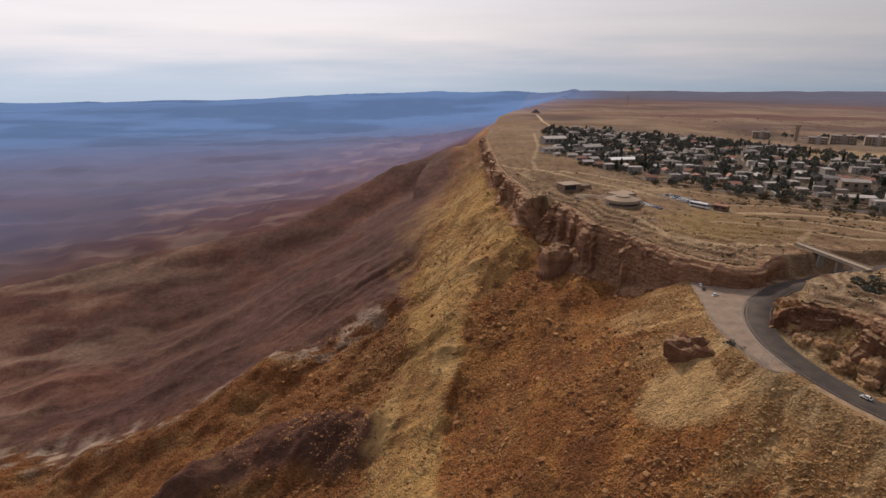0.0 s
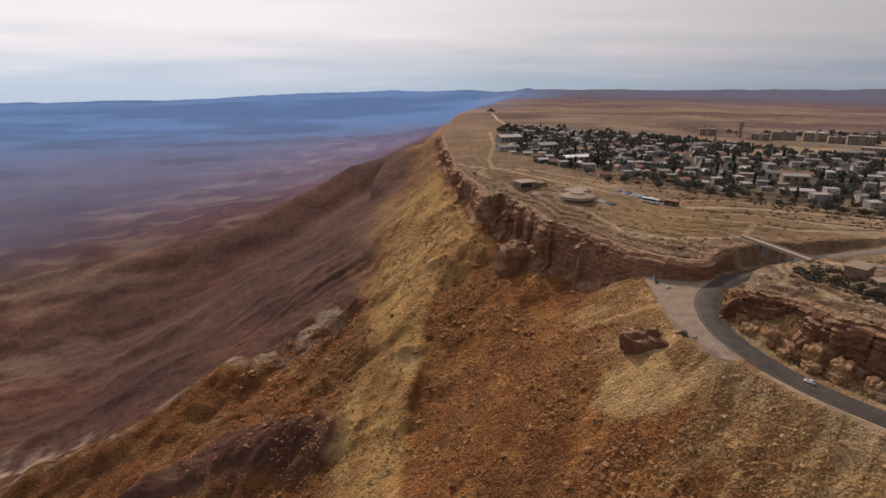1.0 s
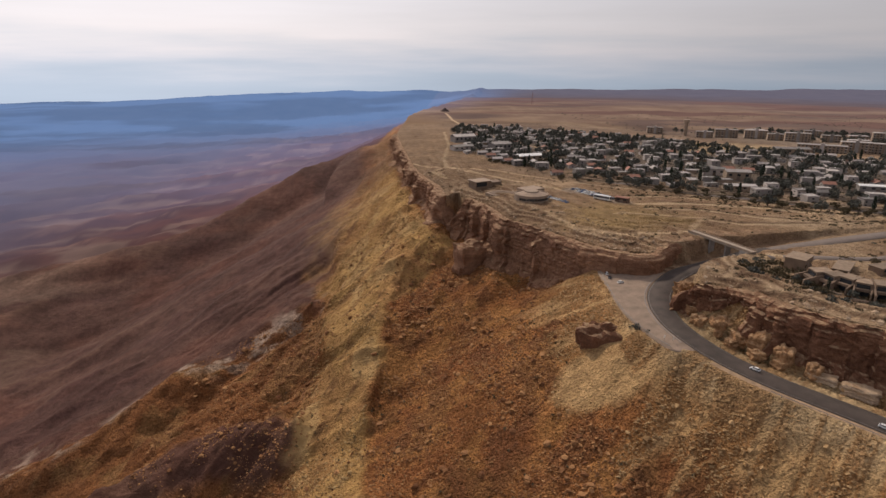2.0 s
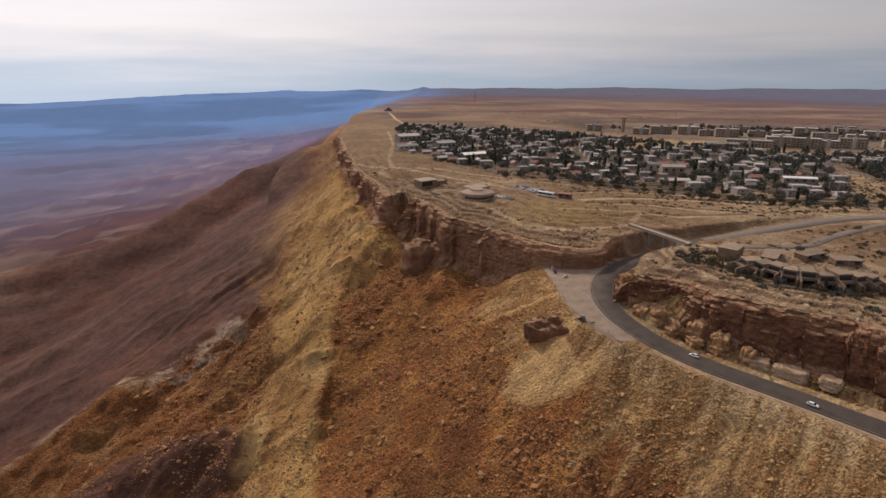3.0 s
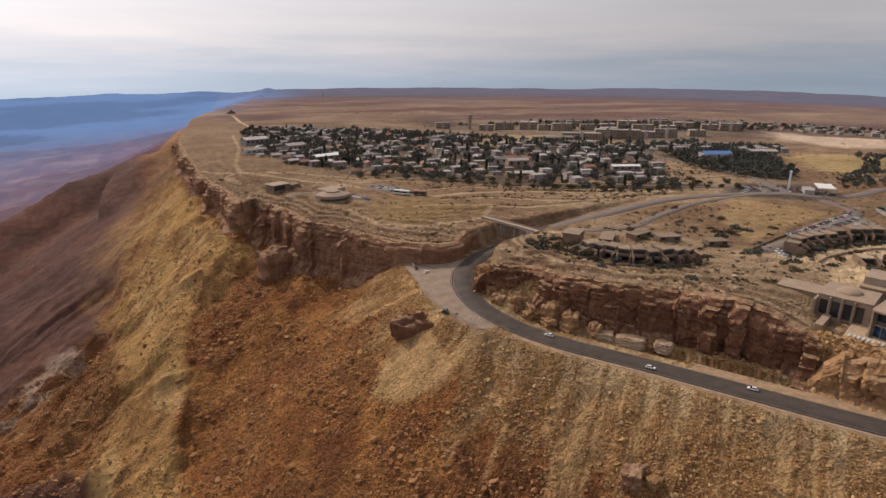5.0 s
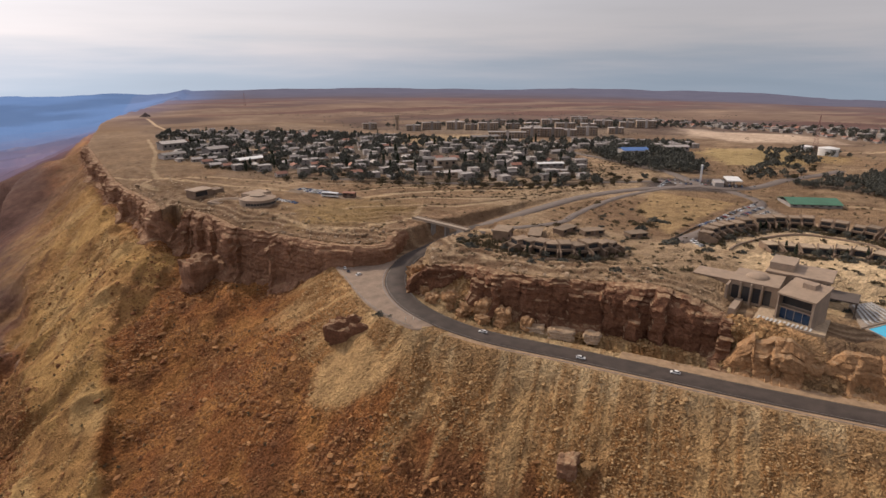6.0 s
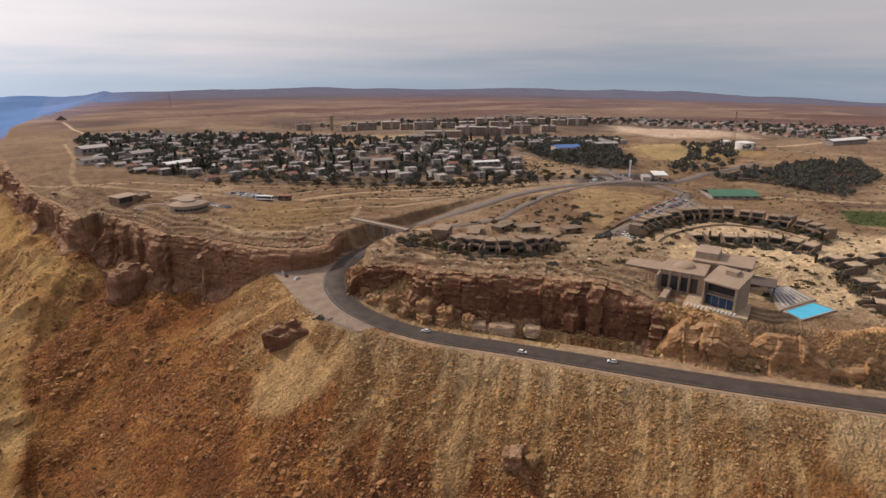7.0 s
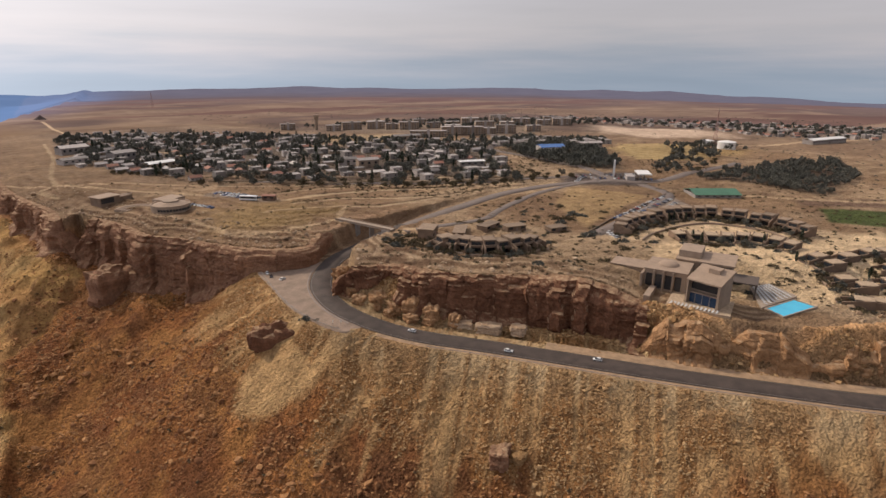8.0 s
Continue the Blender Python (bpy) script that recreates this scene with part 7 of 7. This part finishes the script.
def lookout():
    x, y = 88, 408
    g = empty("lookout_house", (x, y, rz(x, y)), 20)
    part("wall", block(-6.5, 6.5, -5, 5, -2, 4.0, 0.1), M_WALL_U, g)
    part("roof", block(-7.4, 7.0, -6, 5.6, 4.004, 4.5, 0.08), M_ROOF_H, g, "flat overhanging tan roof")
    part("window", block(-6, 2.5, -5.08, -4.9, 0.6, 3.7), M_GLASS, g, "wide shaded window")
    part("annex", block(6.55, 16, -3.5, 4.5, -2, 2.6, 0.1), M_WALL_U, g, "low tan annex")
    part("garden_wall", block(5, 24, 7.5, 8.0, -1.5, 1.2, 0.05), M_ROOF_H, g, "pale garden wall")
    return tagged(g, "low tan lookout house on the cliff rim", "house")


lookout()

# ---------- far landmarks ----------
def tank(x, y, r, h, label):
    g = empty("water_tank", (x, y, rz(x, y)))
    part("shell", drum(r, -1, h, 28), M_WHITE, g)
    part("lid", drum(r + 0.2, h + 0.004, h + r * 0.18, 28, 0.3), M_WHITE, g, "shallow conical lid")
    part("ladder", block(-0.3, 0.3, -r - 0.25, -r - 0.1, 0, h), M_STEEL, g, "steel ladder")
    return tagged(g, label, "water tank")


tank(672, 273, 9.5, 8.0, "large white cylindrical water tank")
tank(696, 305, 6.5, 6.0, "small white cylindrical water tank")


def mast(x, y, h, base, label):
    g = empty("radio_mast", (x, y, rz(x, y)))
    cs = [(base, base), (-base, base), (-base, -base), (base, -base)]
    for cx, cy in cs:
        part("leg", rod((cx, cy, -0.5), (cx * 0.15, cy * 0.15, h), 0.14, 5), M_RUST, g)
    bm = bmesh.new()
    n = 10
    for i in range(n):
        f0, f1 = 1 - 0.85 * i / n, 1 - 0.85 * (i + 1) / n
        for j in range(4):
            a, b = cs[j], cs[(j + 1) % 4]
            rod((a[0] * f0, a[1] * f0, h * i / n), (b[0] * f1, b[1] * f1, h * (i + 1) / n), 0.08, 4, bm)
    part("bracing", bm, M_RUST, g, "red lattice bracing")
    part("aerial", rod((0, 0, h - 1), (0, 0, h + 5), 0.08, 5), M_STEEL, g, "thin aerial rod")
    return tagged(g, label, "radio mast")


mast(676, 288, 40, 2.2, "red and white lattice radio mast")
mast(560, 1850, 38, 3, "thin lattice mast on the far plateau")
pil = empty("sign_pillar", (404, 246, rz(404, 246)), 30)
part("shaft", block(-1.4, 1.4, -0.7, 0.7, -1, 13, 0.08), M_WHITE, pil)
part("panel", block(-1.5, 1.5, -0.78, -0.71, 7, 12.4), M_BLUE, pil, "plain dark blue panel")
tagged(pil, "tall pale sign pillar at the fuel station", "sign pillar")
st = empty("fuel_station", (412, 226, rz(412, 226)), 40)
part("canopy", block(-9, 9, -5, 5, 4.8, 5.6, 0.1), M_WHITE, st, "white flat canopy")
for x in (-6, 6):
    part("post", block(x - 0.3, x + 0.3, -0.3, 0.3, -0.5, 4.8), M_STEEL, st)
part("shop", block(-9, 5, 7, 13, -1, 3.6, 0.1), M_WALL_W, st, "white shop block")
tagged(st, "white fuel station canopy by the junction", "fuel station")
wt_ = empty("water_tower", (470, 797, rz(470, 797)))
part("shaft", drum(2.6, -1, 17, 16), M_WALL_T, wt_)
part("head", drum(4.2, 17.004, 22, 16), M_WALL_T, wt_, "wider tan tank head")
tagged(wt_, "tan concrete water tower behind the flats", "water tower")


def knoll(x, y, radius, height):
    """A small stony cone on the rim."""
    bm = bmesh.new()
    rings = []
    for j in range(9):
        f = j / 8
        ring = []
        for i in range(28):
            a = 6.2832 * i / 28
            q = radius * (1 - f) * (1 + 0.5 * noise.noise(Vector((3 * math.cos(a), 3 * math.sin(a), f * 2)))) + 0.6
            ring.append(bm.verts.new((q * math.cos(a), q * math.sin(a), height * f ** 1.15 + 1.2 * noise.noise(Vector((a * 2, f * 5, 1))) - 2)))
        rings.append(ring)
    for a, b in zip(rings[:-1], rings[1:]):
        for i in range(28):
            bm.faces.new((a[i], a[(i + 1) % 28], b[(i + 1) % 28], b[i])).smooth = True
    bm.faces.new(rings[-1])
    ob = part("knoll", bm, plain("dark_shale", (0.085, 0.058, 0.052), 0.95, 0.25, 0.05), None)
    ob.matrix_basis = pose(x, y, rz(x, y))
    return tagged(ob, "small dark cone-shaped hill on the rim", "hill")


knoll(218, 1425, 13, 11)


# ---------- garden terraces and boundary walls ----------
def low_wall(line, height, thick, label, material=None):
    p = smooth_path([(*q, 0) for q in line], 4.0)
    z = land_z(p[:, 0], p[:, 1])
    g = empty("low_wall", (p[0, 0], p[0, 1], z[0]))
    bm = bmesh.new()
    for i in range(len(p) - 1):
        a, b = p[i, :2] - p[0, :2], p[i + 1, :2] - p[0, :2]
        d = (b - a) / np.linalg.norm(b - a)
        n = np.array((-d[1], d[0])) * thick / 2
        za, zb = z[i] - z[0], z[i + 1] - z[0]
        prism([tuple(a + n), tuple(a - n), tuple(b - n), tuple(b + n)], min(za, zb) - 1.0, 0, bm, top=[za + height, za + height, zb + height, zb + height])
    part("masonry", bm, material or M_STONEWALL, g)
    return tagged(g, label, "wall", "garden walls")


low_wall([(256, 167.5), (296, 175), (340, 181), (374, 187)], 0.8, 0.5, "long stone wall edging the car park", M_WALL_U)
wr = random.Random(21)
for k in range(13):
    u = k / 12
    x0, y0 = 165 + 150 * u + wr.uniform(-6, 6), 425 - 130 * u + wr.uniform(-12, 12)
    L = wr.uniform(26, 60)
    low_wall([(x0, y0), (x0 + L * 0.5, y0 - L * 0.42), (x0 + L, y0 - L * 0.66)], wr.uniform(1.0, 2.0), 0.6, "low dry-stone garden terrace wall", wr.choice((M_STONEWALL, M_ROOF_H)))
low_wall([(262, 140), (275, 143), (300, 141), (318, 134), (324, 120), (325, 104), (318, 92)], 1.0, 0.6, "curved low terrace wall between hotel rings", M_ROOF_H)
